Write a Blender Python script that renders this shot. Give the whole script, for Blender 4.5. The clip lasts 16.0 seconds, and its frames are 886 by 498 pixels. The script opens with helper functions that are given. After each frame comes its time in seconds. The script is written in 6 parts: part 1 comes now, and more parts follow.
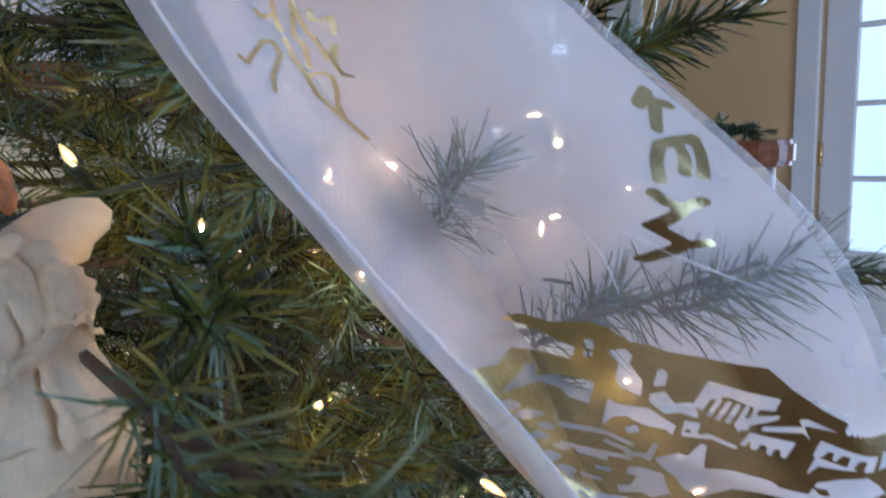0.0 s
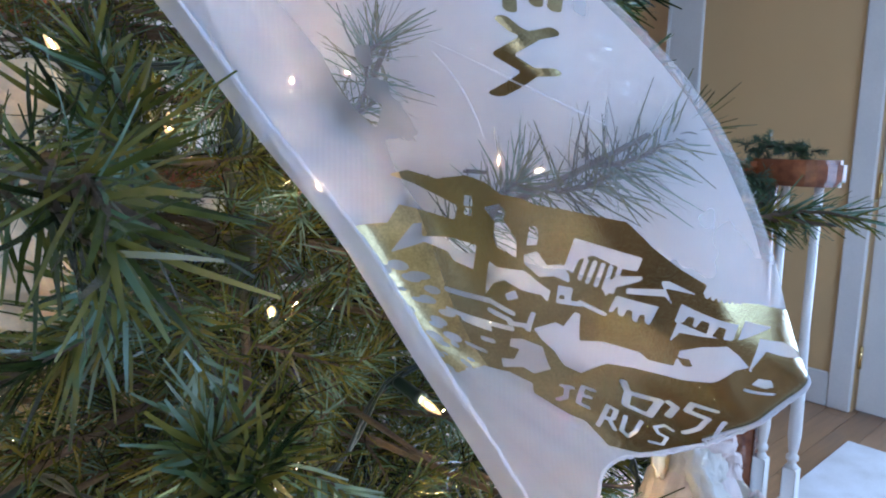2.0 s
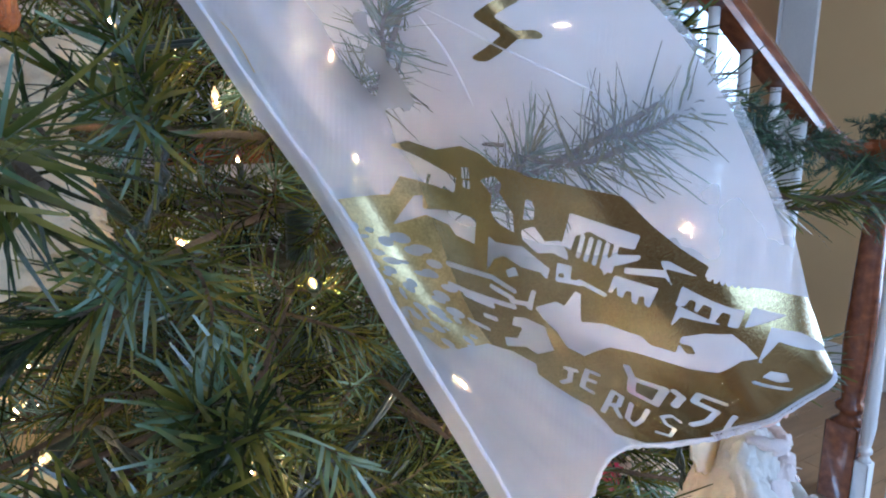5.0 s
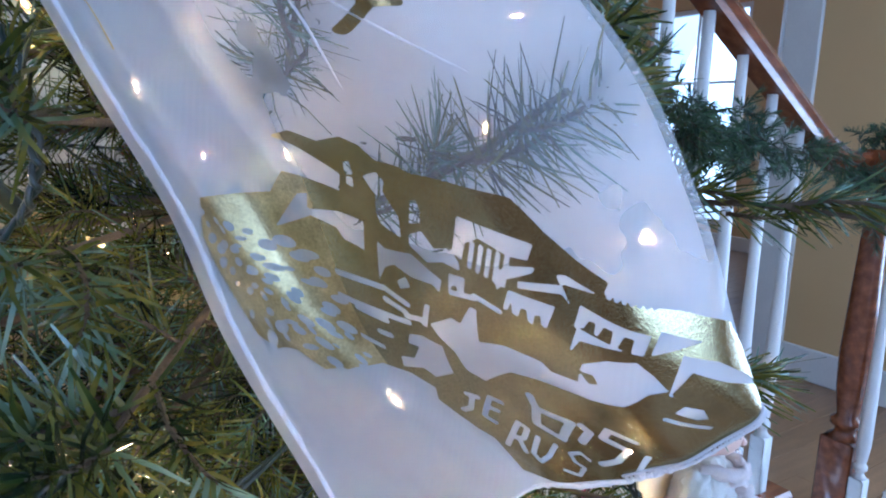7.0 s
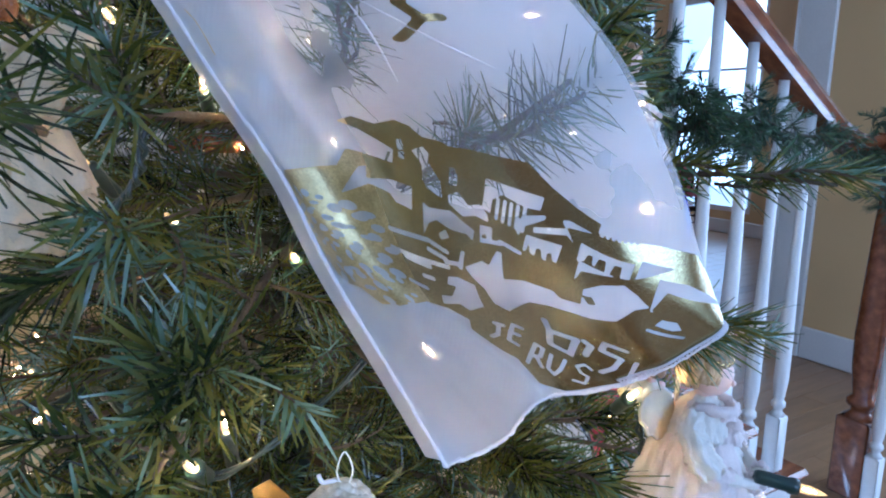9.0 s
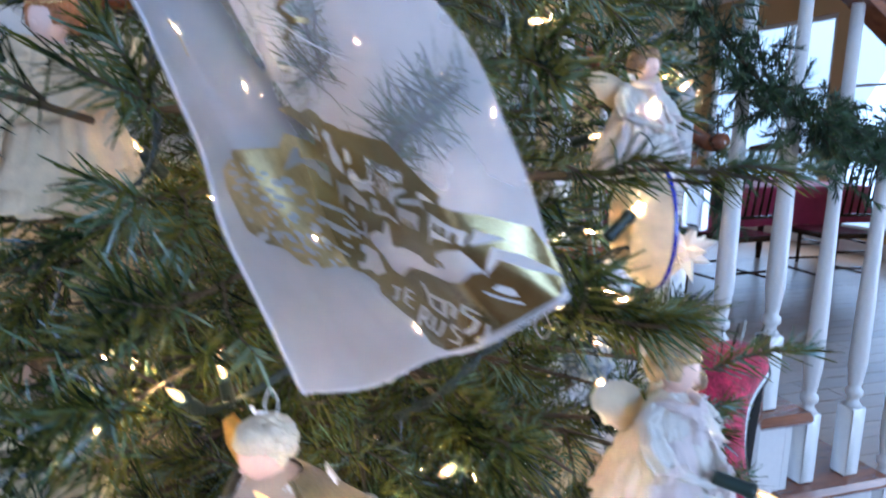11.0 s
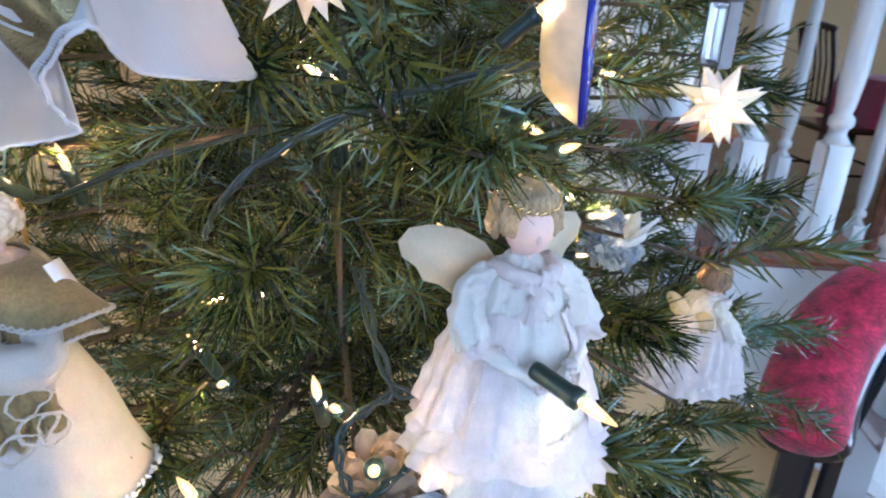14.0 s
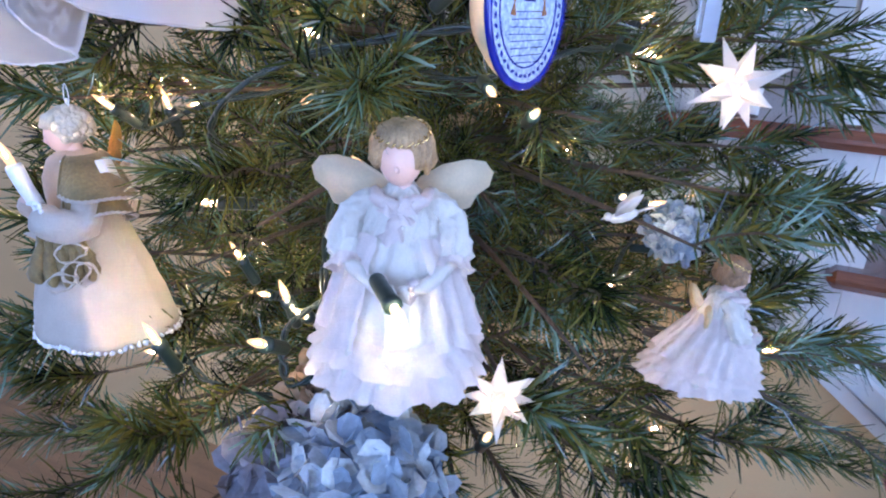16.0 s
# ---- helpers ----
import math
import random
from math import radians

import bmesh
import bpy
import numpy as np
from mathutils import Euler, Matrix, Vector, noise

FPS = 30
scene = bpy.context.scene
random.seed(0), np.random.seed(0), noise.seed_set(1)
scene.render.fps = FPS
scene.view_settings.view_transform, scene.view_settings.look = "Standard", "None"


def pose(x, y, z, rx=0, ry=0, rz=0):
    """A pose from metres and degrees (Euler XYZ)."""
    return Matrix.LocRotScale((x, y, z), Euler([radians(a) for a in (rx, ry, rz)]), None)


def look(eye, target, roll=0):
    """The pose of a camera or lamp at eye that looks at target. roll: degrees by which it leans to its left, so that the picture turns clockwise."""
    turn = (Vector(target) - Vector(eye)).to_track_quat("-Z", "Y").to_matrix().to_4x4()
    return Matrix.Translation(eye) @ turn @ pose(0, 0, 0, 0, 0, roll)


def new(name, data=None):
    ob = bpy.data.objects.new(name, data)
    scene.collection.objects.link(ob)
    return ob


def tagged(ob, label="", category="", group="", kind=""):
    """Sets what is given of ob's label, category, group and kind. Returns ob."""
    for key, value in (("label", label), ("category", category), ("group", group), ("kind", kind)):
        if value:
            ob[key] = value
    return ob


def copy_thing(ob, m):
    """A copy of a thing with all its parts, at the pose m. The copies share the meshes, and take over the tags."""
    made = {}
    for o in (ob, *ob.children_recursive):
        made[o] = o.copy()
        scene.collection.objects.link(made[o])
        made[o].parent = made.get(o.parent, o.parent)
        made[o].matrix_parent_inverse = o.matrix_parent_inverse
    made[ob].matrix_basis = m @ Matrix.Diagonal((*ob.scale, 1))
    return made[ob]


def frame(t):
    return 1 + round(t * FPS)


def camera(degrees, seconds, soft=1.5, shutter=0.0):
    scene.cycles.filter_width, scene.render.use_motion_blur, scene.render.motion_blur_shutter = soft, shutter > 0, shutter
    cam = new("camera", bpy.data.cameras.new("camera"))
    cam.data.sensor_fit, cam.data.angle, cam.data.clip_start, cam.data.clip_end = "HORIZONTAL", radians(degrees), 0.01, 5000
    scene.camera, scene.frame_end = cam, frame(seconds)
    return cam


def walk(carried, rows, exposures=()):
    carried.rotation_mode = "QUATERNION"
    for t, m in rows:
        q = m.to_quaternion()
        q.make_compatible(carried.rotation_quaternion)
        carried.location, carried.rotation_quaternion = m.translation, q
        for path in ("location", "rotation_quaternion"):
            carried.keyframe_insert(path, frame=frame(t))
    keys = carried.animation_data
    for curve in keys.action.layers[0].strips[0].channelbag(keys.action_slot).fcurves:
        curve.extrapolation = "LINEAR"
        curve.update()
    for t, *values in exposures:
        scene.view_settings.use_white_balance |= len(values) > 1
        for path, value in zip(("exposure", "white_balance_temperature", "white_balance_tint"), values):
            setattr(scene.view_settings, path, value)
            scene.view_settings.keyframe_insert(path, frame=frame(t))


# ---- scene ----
cam = camera(67.3, 16.0, soft=2.0, shutter=0.5)
PATH = [
    (0, (0.002, 0.006, 1.243), (0.019, 1.97, 0.865), -3.5),
    (0.5, (0.023, -0.004, 1.218), (0.029, 1.957, 0.825), -4.0),
    (1, (0.045, -0.012, 1.198), (0.034, 1.955, 0.837), -2.2),
    (1.5, (0.049, -0.009, 1.182), (-0.032, 1.961, 0.849), 0.4),
    (2, (0.064, -0.013, 1.182), (-0.072, 1.955, 0.854), 0.4),
    (2.5, (0.074, -0.019, 1.185), (-0.155, 1.94, 0.854), 0.4),
    (3, (0.09, -0.012, 1.175), (-0.221, 1.936, 0.845), 0.1),
    (3.5, (0.098, -0.008, 1.176), (-0.259, 1.929, 0.826), 0.3),
    (3.7, (0.094, -0.006, 1.175), (-0.256, 1.932, 0.823), 0.6),
    (5.8, (0.103, -0.002, 1.18), (-0.339, 1.906, 0.778), 0.3),
    (6, (0.102, -0.002, 1.179), (-0.313, 1.917, 0.797), 0.9),
    (6.5, (0.12, 0.017, 1.176), (-0.296, 1.937, 0.799), 1.1),
    (7, (0.133, 0.038, 1.174), (-0.291, 1.956, 0.797), 1.5),
    (7.5, (0.138, 0.037, 1.163), (-0.314, 1.947, 0.781), 1.6),
    (8, (0.135, 0.026, 1.163), (-0.394, 1.908, 0.738), 1.2),
    (8.5, (0.139, -0.006, 1.17), (-0.359, 1.883, 0.743), 0.1),
    (8.7, (0.14, -0.019, 1.171), (-0.32, 1.883, 0.755), 0.5),
    (10.8, (0.23, -0.032, 1.169), (-0.637, 1.742, 0.846), 0.9),
    (11, (0.265, -0.024, 1.161), (-0.638, 1.723, 0.797), 1.1),
    (11.5, (0.331, -0.013, 1.136), (-0.617, 1.692, 0.697), 0.4),
    (12, (0.356, -0.028, 1.12), (-0.595, 1.659, 0.622), 0.4),
    (12.5, (0.355, 0.004, 1.117), (-0.64, 1.635, 0.527), -0.3),
    (13, (0.35, 0.079, 1.118), (-0.718, 1.645, 0.48), 1.9),
    (13.5, (0.381, 0.14, 1.115), (-0.808, 1.607, 0.455), 3.6),
    (14, (0.402, 0.179, 1.105), (-0.942, 1.481, 0.4), 3.2),
    (14.5, (0.437, 0.221, 1.105), (-1.05, 1.343, 0.377), 3.7),
    (15, (0.512, 0.275, 1.103), (-1.12, 1.158, 0.356), 5.6),
    (15.5, (0.575, 0.308, 1.103), (-1.141, 1.014, 0.357), 4.1),
    (16, (0.559, 0.315, 1.091), (-1.19, 0.974, 0.38), 2.8),
]
walk(cam, [(t, look(eye, target, roll)) for t, eye, target, roll in PATH], exposures=((0, -0.15, 5500, 20), (0.5, -0.16, 5280, 19), (1.5, 0.04, 5280, 18), (3.5, 0.14, 5320, 17), (6, 0.14, 5230, 17), (7, 0.15, 5000, 17), (8.7, 0.11, 4960, 17), (11, 0.02, 5220, 19), (12, 0.07, 5480, 18), (13.5, 0.07, 5380, 16), (14.5, 0.07, 5220, 18), (15, 0.07, 5160, 24), (16, 0.08, 5000, 27)))

# ---------------------------------------------------------------- world and large lights
world = bpy.data.worlds.new("sky")
scene.world = world
world.use_nodes = True
_nt = world.node_tree
_sky = _nt.nodes.new("ShaderNodeTexSky")
_sky.sky_type = "NISHITA"
_sky.sun_disc = False
_sky.sun_elevation = radians(32)
_sky.sun_rotation = radians(200)
_nt.links.new(_sky.outputs[0], _nt.nodes["Background"].inputs[0])
_nt.nodes["Background"].inputs[1].default_value = 0.12

R2 = math.sqrt(0.5)


def hp(u, w, z):
    """House axes: u runs down the stairs towards the front door, w from the hall across the stairs to the dining room."""
    return Vector((R2 * (u - w), R2 * (u + w), z))


HOUSE = pose(0, 0, 0, 0, 0, 45)


def sun_lamp():
    d = bpy.data.lights.new("sun", "SUN")
    d.energy, d.angle, d.color = 2.0, radians(0.6), (1.0, 0.95, 0.88)
    ob = new("sun", d)
    ob.matrix_world = look((6, 4, 8), (2.5, 3.5, 0))


sun_lamp()


def window_light(u, w, z, tu, tw, tz, sx, sy, power, color):
    """Sky light in a window's opening."""
    d = bpy.data.lights.new("window_light", "AREA")
    d.shape, d.size, d.size_y, d.energy, d.color = "RECTANGLE", sx, sy, power, color
    ob = new("window_light", d)
    ob.matrix_world = look(hp(u, w, z), hp(tu, tw, tz))


window_light(-2.3, -0.75, 1.5, 0.0, -0.6, 1.2, 1.7, 1.5, 12, (0.50, 0.72, 1.0))
window_light(0.8, -2.3, 1.5, 0.6, 0.0, 1.2, 1.7, 1.5, 50, (0.52, 0.74, 1.0))
window_light(3.19, -0.1, 1.15, 0.0, -0.1, 0.9, 1.2, 1.5, 40, (0.66, 0.84, 1.0))
window_light(5.9, 5.2, 1.35, 3.0, 3.6, 0.4, 2.6, 2.0, 36, (0.6, 0.80, 1.0))

# ---------------------------------------------------------------- materials


def material(name):
    m = bpy.data.materials.new(name)
    m.use_nodes = True
    nt = m.node_tree
    return m, nt, nt.nodes["Principled BSDF"]


def link(nt, a, b):
    nt.links.new(a, b)


def surface(name, color, rough=0.6, metal=0.0, vary=0.15, scale=8.0, fine=120.0, bump=0.15, depth=0.002, hue=None, coat=0.0, sheen=0.0, random=0.0, island=0.0, stretch=(1, 1, 1), transl=0.0):
    """A surface with blotches, fine grain and relief at real size."""
    m, nt, b = material(name)
    co = nt.nodes.new("ShaderNodeTexCoord")
    mp = nt.nodes.new("ShaderNodeMapping")
    mp.inputs["Scale"].default_value = stretch
    link(nt, co.outputs["Object"], mp.inputs["Vector"])
    big = nt.nodes.new("ShaderNodeTexNoise")
    big.inputs["Scale"].default_value, big.inputs["Detail"].default_value = scale, 4
    sm = nt.nodes.new("ShaderNodeTexNoise")
    sm.inputs["Scale"].default_value, sm.inputs["Detail"].default_value = fine, 3
    for n in (big, sm):
        link(nt, mp.outputs["Vector"], n.inputs["Vector"])
    ramp = nt.nodes.new("ShaderNodeMapRange")
    ramp.inputs["From Min"].default_value, ramp.inputs["From Max"].default_value = 0.3, 0.7
    ramp.inputs["To Min"].default_value, ramp.inputs["To Max"].default_value = 1 - vary, 1 + vary
    link(nt, big.outputs["Fac"], ramp.inputs["Value"])
    r2 = nt.nodes.new("ShaderNodeMapRange")
    r2.inputs["From Min"].default_value, r2.inputs["From Max"].default_value = 0.3, 0.7
    r2.inputs["To Min"].default_value, r2.inputs["To Max"].default_value = 1 - vary * 0.6, 1 + vary * 0.6
    link(nt, sm.outputs["Fac"], r2.inputs["Value"])
    mul = nt.nodes.new("ShaderNodeMath")
    mul.operation = "MULTIPLY"
    link(nt, ramp.outputs[0], mul.inputs[0])
    link(nt, r2.outputs[0], mul.inputs[1])
    last = mul.outputs[0]
    if random or island:
        src = nt.nodes.new("ShaderNodeNewGeometry").outputs["Random Per Island"] if island else nt.nodes.new("ShaderNodeObjectInfo").outputs["Random"]
        amt = island or random
        r3 = nt.nodes.new("ShaderNodeMapRange")
        r3.inputs["To Min"].default_value, r3.inputs["To Max"].default_value = 1 - amt, 1 + amt
        link(nt, src, r3.inputs["Value"])
        m2 = nt.nodes.new("ShaderNodeMath")
        m2.operation = "MULTIPLY"
        link(nt, last, m2.inputs[0])
        link(nt, r3.outputs[0], m2.inputs[1])
        last = m2.outputs[0]
    mix = nt.nodes.new("ShaderNodeMix")
    mix.data_type = "RGBA"
    mix.inputs["A"].default_value = (*color, 1)
    mix.inputs["B"].default_value = (*(hue or color), 1)
    link(nt, big.outputs["Fac"], mix.inputs["Factor"])
    if hue and island:
        link(nt, src, mix.inputs["Factor"])
    vm = nt.nodes.new("ShaderNodeVectorMath")
    vm.operation = "SCALE"
    link(nt, mix.outputs["Result"], vm.inputs[0])
    link(nt, last, vm.inputs["Scale"])
    link(nt, vm.outputs["Vector"], b.inputs["Base Color"])
    b.inputs["Roughness"].default_value, b.inputs["Metallic"].default_value = rough, metal
    b.inputs["Coat Weight"].default_value, b.inputs["Sheen Weight"].default_value = coat, sheen
    if bump:
        bp = nt.nodes.new("ShaderNodeBump")
        bp.inputs["Strength"].default_value, bp.inputs["Distance"].default_value = bump, depth
        link(nt, sm.outputs["Fac"], bp.inputs["Height"])
        link(nt, bp.outputs["Normal"], b.inputs["Normal"])
    if transl:
        tr = nt.nodes.new("ShaderNodeBsdfTranslucent")
        link(nt, vm.outputs["Vector"], tr.inputs["Color"])
        ms = nt.nodes.new("ShaderNodeMixShader")
        ms.inputs[0].default_value = transl
        link(nt, b.outputs[0], ms.inputs[1])
        link(nt, tr.outputs[0], ms.inputs[2])
        link(nt, ms.outputs[0], nt.nodes["Material Output"].inputs["Surface"])
    return m


def glow(name, color, strength):
    m, nt, b = material(name)
    b.inputs["Emission Color"].default_value = (*color, 1)
    b.inputs["Emission Strength"].default_value = strength
    b.inputs["Base Color"].default_value = (*color, 1)
    return m


def glass(name, color=(1, 1, 1), rough=0.02, ior=1.45):
    m, nt, b = material(name)
    b.inputs["Base Color"].default_value = (*color, 1)
    b.inputs["Transmission Weight"].default_value = 1.0
    b.inputs["Roughness"].default_value, b.inputs["IOR"].default_value = rough, ior
    return m


def lit_glass(name, color, strength):
    """Bulb glass filled with its own light, half clear."""
    m, nt, b = material(name)
    em = nt.nodes.new("ShaderNodeEmission")
    em.inputs[0].default_value, em.inputs[1].default_value = (*color, 1), strength
    cl = nt.nodes.new("ShaderNodeBsdfTransparent")
    mx = nt.nodes.new("ShaderNodeMixShader")
    mx.inputs[0].default_value = 0.45
    link(nt, em.outputs[0], mx.inputs[1])
    link(nt, cl.outputs[0], mx.inputs[2])
    link(nt, mx.outputs[0], nt.nodes["Material Output"].inputs["Surface"])
    return m


def sheer(name, color, clear, weave=1500.0, extra_clear=0.0):
    """Thin woven cloth: part of the light passes straight through between the threads."""
    m, nt, b = material(name)
    co = nt.nodes.new("ShaderNodeTexCoord")
    wv = nt.nodes.new("ShaderNodeTexNoise")
    wv.inputs["Scale"].default_value, wv.inputs["Detail"].default_value = 26.0, 3
    link(nt, co.outputs["Object"], wv.inputs["Vector"])
    th = nt.nodes.new("ShaderNodeTexWave")
    th.inputs["Scale"].default_value, th.inputs["Distortion"].default_value = weave / 10, 0.6
    link(nt, co.outputs["Object"], th.inputs["Vector"])
    b.inputs["Base Color"].default_value = (*color, 1)
    b.inputs["Roughness"].default_value = 0.42
    b.inputs["Sheen Weight"].default_value = 0.35
    bp = nt.nodes.new("ShaderNodeBump")
    bp.inputs["Strength"].default_value, bp.inputs["Distance"].default_value = 0.12, 0.0006
    link(nt, th.outputs["Fac"], bp.inputs["Height"])
    soft = nt.nodes.new("ShaderNodeBump")
    soft.inputs["Strength"].default_value, soft.inputs["Distance"].default_value = 0.35, 0.004
    link(nt, wv.outputs["Fac"], soft.inputs["Height"])
    link(nt, soft.outputs["Normal"], bp.inputs["Normal"])
    link(nt, bp.outputs["Normal"], b.inputs["Normal"])
    tr = nt.nodes.new("ShaderNodeBsdfTranslucent")
    tr.inputs["Color"].default_value = (*color, 1)
    link(nt, bp.outputs["Normal"], tr.inputs["Normal"])
    cl = nt.nodes.new("ShaderNodeBsdfTransparent")
    m1 = nt.nodes.new("ShaderNodeMixShader")
    m1.inputs[0].default_value = 0.45
    link(nt, b.outputs[0], m1.inputs[1])
    link(nt, tr.outputs[0], m1.inputs[2])
    m2 = nt.nodes.new("ShaderNodeMixShader")
    mr = nt.nodes.new("ShaderNodeMapRange")
    mr.inputs["From Min"].default_value, mr.inputs["From Max"].default_value = 0.3, 0.7
    mr.inputs["To Min"].default_value, mr.inputs["To Max"].default_value = clear - 0.03, clear + 0.03
    link(nt, wv.outputs["Fac"], mr.inputs["Value"])
    clearness = mr.outputs[0]
    if extra_clear:
        # clearness set by position: whiter edge strip, bough showing through the middle
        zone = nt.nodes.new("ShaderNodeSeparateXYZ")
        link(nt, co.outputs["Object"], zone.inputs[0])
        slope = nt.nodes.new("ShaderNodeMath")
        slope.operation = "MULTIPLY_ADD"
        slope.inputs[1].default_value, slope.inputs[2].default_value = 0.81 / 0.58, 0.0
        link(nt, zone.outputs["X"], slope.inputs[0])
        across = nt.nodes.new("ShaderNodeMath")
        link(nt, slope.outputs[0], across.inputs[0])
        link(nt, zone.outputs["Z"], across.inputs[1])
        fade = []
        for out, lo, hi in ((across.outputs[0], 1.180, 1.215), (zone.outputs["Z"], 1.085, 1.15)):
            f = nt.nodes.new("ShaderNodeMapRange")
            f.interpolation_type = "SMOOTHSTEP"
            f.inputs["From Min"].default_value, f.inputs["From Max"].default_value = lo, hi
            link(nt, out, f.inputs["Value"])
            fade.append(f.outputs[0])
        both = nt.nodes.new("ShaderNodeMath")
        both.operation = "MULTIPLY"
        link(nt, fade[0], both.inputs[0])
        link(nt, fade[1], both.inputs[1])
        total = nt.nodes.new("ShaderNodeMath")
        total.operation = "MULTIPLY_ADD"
        total.inputs[1].default_value = extra_clear
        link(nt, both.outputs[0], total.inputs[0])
        link(nt, clearness, total.inputs[2])
        clearness = total.outputs[0]
    link(nt, clearness, m2.inputs[0])
    link(nt, m1.outputs[0], m2.inputs[1])
    link(nt, cl.outputs[0], m2.inputs[2])
    link(nt, m2.outputs[0], nt.nodes["Material Output"].inputs["Surface"])
    return m


def needle_plastic():
    """Cut plastic needles in three tones, mixed by tuft and by single needle; the palest stands in for window glints.
    """
    m, nt, b = material("plastic_pine_needle")
    geo = nt.nodes.new("ShaderNodeNewGeometry")
    big = nt.nodes.new("ShaderNodeTexNoise")
    big.inputs["Scale"].default_value, big.inputs["Detail"].default_value = 17.0, 2
    link(nt, geo.outputs["Position"], big.inputs["Vector"])
    spread = nt.nodes.new("ShaderNodeMapRange")
    spread.inputs["From Min"].default_value, spread.inputs["From Max"].default_value = 0.32, 0.68
    link(nt, big.outputs["Fac"], spread.inputs["Value"])
    add = nt.nodes.new("ShaderNodeMix")
    add.inputs["Factor"].default_value = 0.42
    link(nt, spread.outputs[0], add.inputs["A"])
    link(nt, geo.outputs["Random Per Island"], add.inputs["B"])
    ramp = nt.nodes.new("ShaderNodeValToRGB")
    for pos, col in ((0.28, (0.016, 0.030, 0.008, 1)), (0.45, (0.055, 0.072, 0.012, 1)), (0.58, (0.155, 0.145, 0.026, 1)), (0.70, (0.075, 0.135, 0.066, 1))):
        e = ramp.color_ramp.elements.new(pos)
        e.color = col
    ramp.color_ramp.elements[0].color = (0.008, 0.018, 0.007, 1)
    # pale blue end of the range paints in glints from the windows
    ramp.color_ramp.elements[-1].color = (0.25, 0.38, 0.33, 1)
    link(nt, add.outputs["Result"], ramp.inputs["Fac"])
    link(nt, ramp.outputs[0], b.inputs["Base Color"])
    b.inputs["Roughness"].default_value = 0.22
    b.inputs["Specular IOR Level"].default_value = 0.75
    tr = nt.nodes.new("ShaderNodeBsdfTranslucent")
    link(nt, ramp.outputs[0], tr.inputs["Color"])
    ms = nt.nodes.new("ShaderNodeMixShader")
    ms.inputs[0].default_value = 0.2
    link(nt, b.outputs[0], ms.inputs[1])
    link(nt, tr.outputs[0], ms.inputs[2])
    link(nt, ms.outputs[0], nt.nodes["Material Output"].inputs["Surface"])
    return m


TAUPE = surface("taupe_wall_paint", (0.62, 0.42, 0.20), 0.7, vary=0.04, scale=1.5, fine=300, bump=0.12)
CREAM = surface("pale_wall_paint", (0.70, 0.66, 0.62), 0.7, vary=0.04, scale=2, fine=260, bump=0.12)
WHITE = surface("white_gloss_paint", (0.72, 0.705, 0.68), 0.32, vary=0.04, scale=5, fine=90, bump=0.08)
CEIL = surface("ceiling_paint", (0.8, 0.79, 0.77), 0.9, vary=0.03, scale=2, fine=200)
WOOD = surface("red_brown_stained_wood", (0.16, 0.05, 0.022), 0.25, vary=0.3, scale=5, fine=50, bump=0.1, coat=0.5, hue=(0.24, 0.08, 0.03), stretch=(1, 8, 8))
PLANK = surface("oak_floor_plank", (0.28, 0.17, 0.09), 0.3, vary=0.2, scale=5, fine=60, bump=0.1, hue=(0.22, 0.12, 0.06), random=0.15, stretch=(1, 8, 8))
RUGM = surface("pale_wool_rug", (0.62, 0.60, 0.58), 0.95, vary=0.18, scale=9, fine=250, bump=0.5, depth=0.004, hue=(0.45, 0.47, 0.52), sheen=0.3)
NEEDLE = needle_plastic()
BARK = surface("brown_wire_stem", (0.065, 0.045, 0.025), 0.8, vary=0.3, scale=60, fine=400, bump=0.6)
BRASS = surface("brushed_brass", (0.75, 0.55, 0.25), 0.25, 1.0, vary=0.1, scale=20)
BLACKL = surface("black_lacquer", (0.012, 0.012, 0.014), 0.2, vary=0.2, scale=20, coat=0.6)
VELVET = surface("crimson_velvet", (0.42, 0.014, 0.055), 0.8, vary=0.6, scale=42, fine=220, bump=0.6, depth=0.003, sheen=0.25)
WIRE = surface("dark_green_cable", (0.008, 0.022, 0.018), 0.35, vary=0.2, scale=40)
FILAMENT = glow("glowing_filament", (1.0, 0.60, 0.24), 4700.0)
BULB = lit_glass("lit_bulb_glass", (1.0, 0.60, 0.22), 2.2)
TIPGLASS = glass("clear_bulb_glass")
PANE = glass("window_glass", (0.96, 0.98, 1.0), 0.0, 1.05)
# the paler colour stands in for gold seen through the cloth
PALEGOLD = surface("pale_gold_print", (0.40, 0.29, 0.11), 0.36, 0.7, vary=0.3, scale=60, fine=900, bump=0.3, depth=0.0005, hue=(0.46, 0.37, 0.20))
ORGANZA = sheer("white_organza", (0.84, 0.86, 0.90), 0.47, extra_clear=0.28)
DOUBLED = sheer("doubled_white_organza", (0.78, 0.79, 0.85), 0.18)
HEM = sheer("rolled_organza_hem", (0.88, 0.89, 0.94), 0.45)
# broad tone blotches stand in for dark reflections on the foil
GOLD = surface("gold_foil_print", (0.37, 0.30, 0.145), 0.13, 0.97, vary=0.30, scale=22, fine=1400, bump=0.4, depth=0.0005, hue=(0.31, 0.26, 0.14))
SKYGLOW = glow("bright_overcast_distance", (0.62, 0.82, 1.0), 1.15)

# ---------------------------------------------------------------- mesh helpers


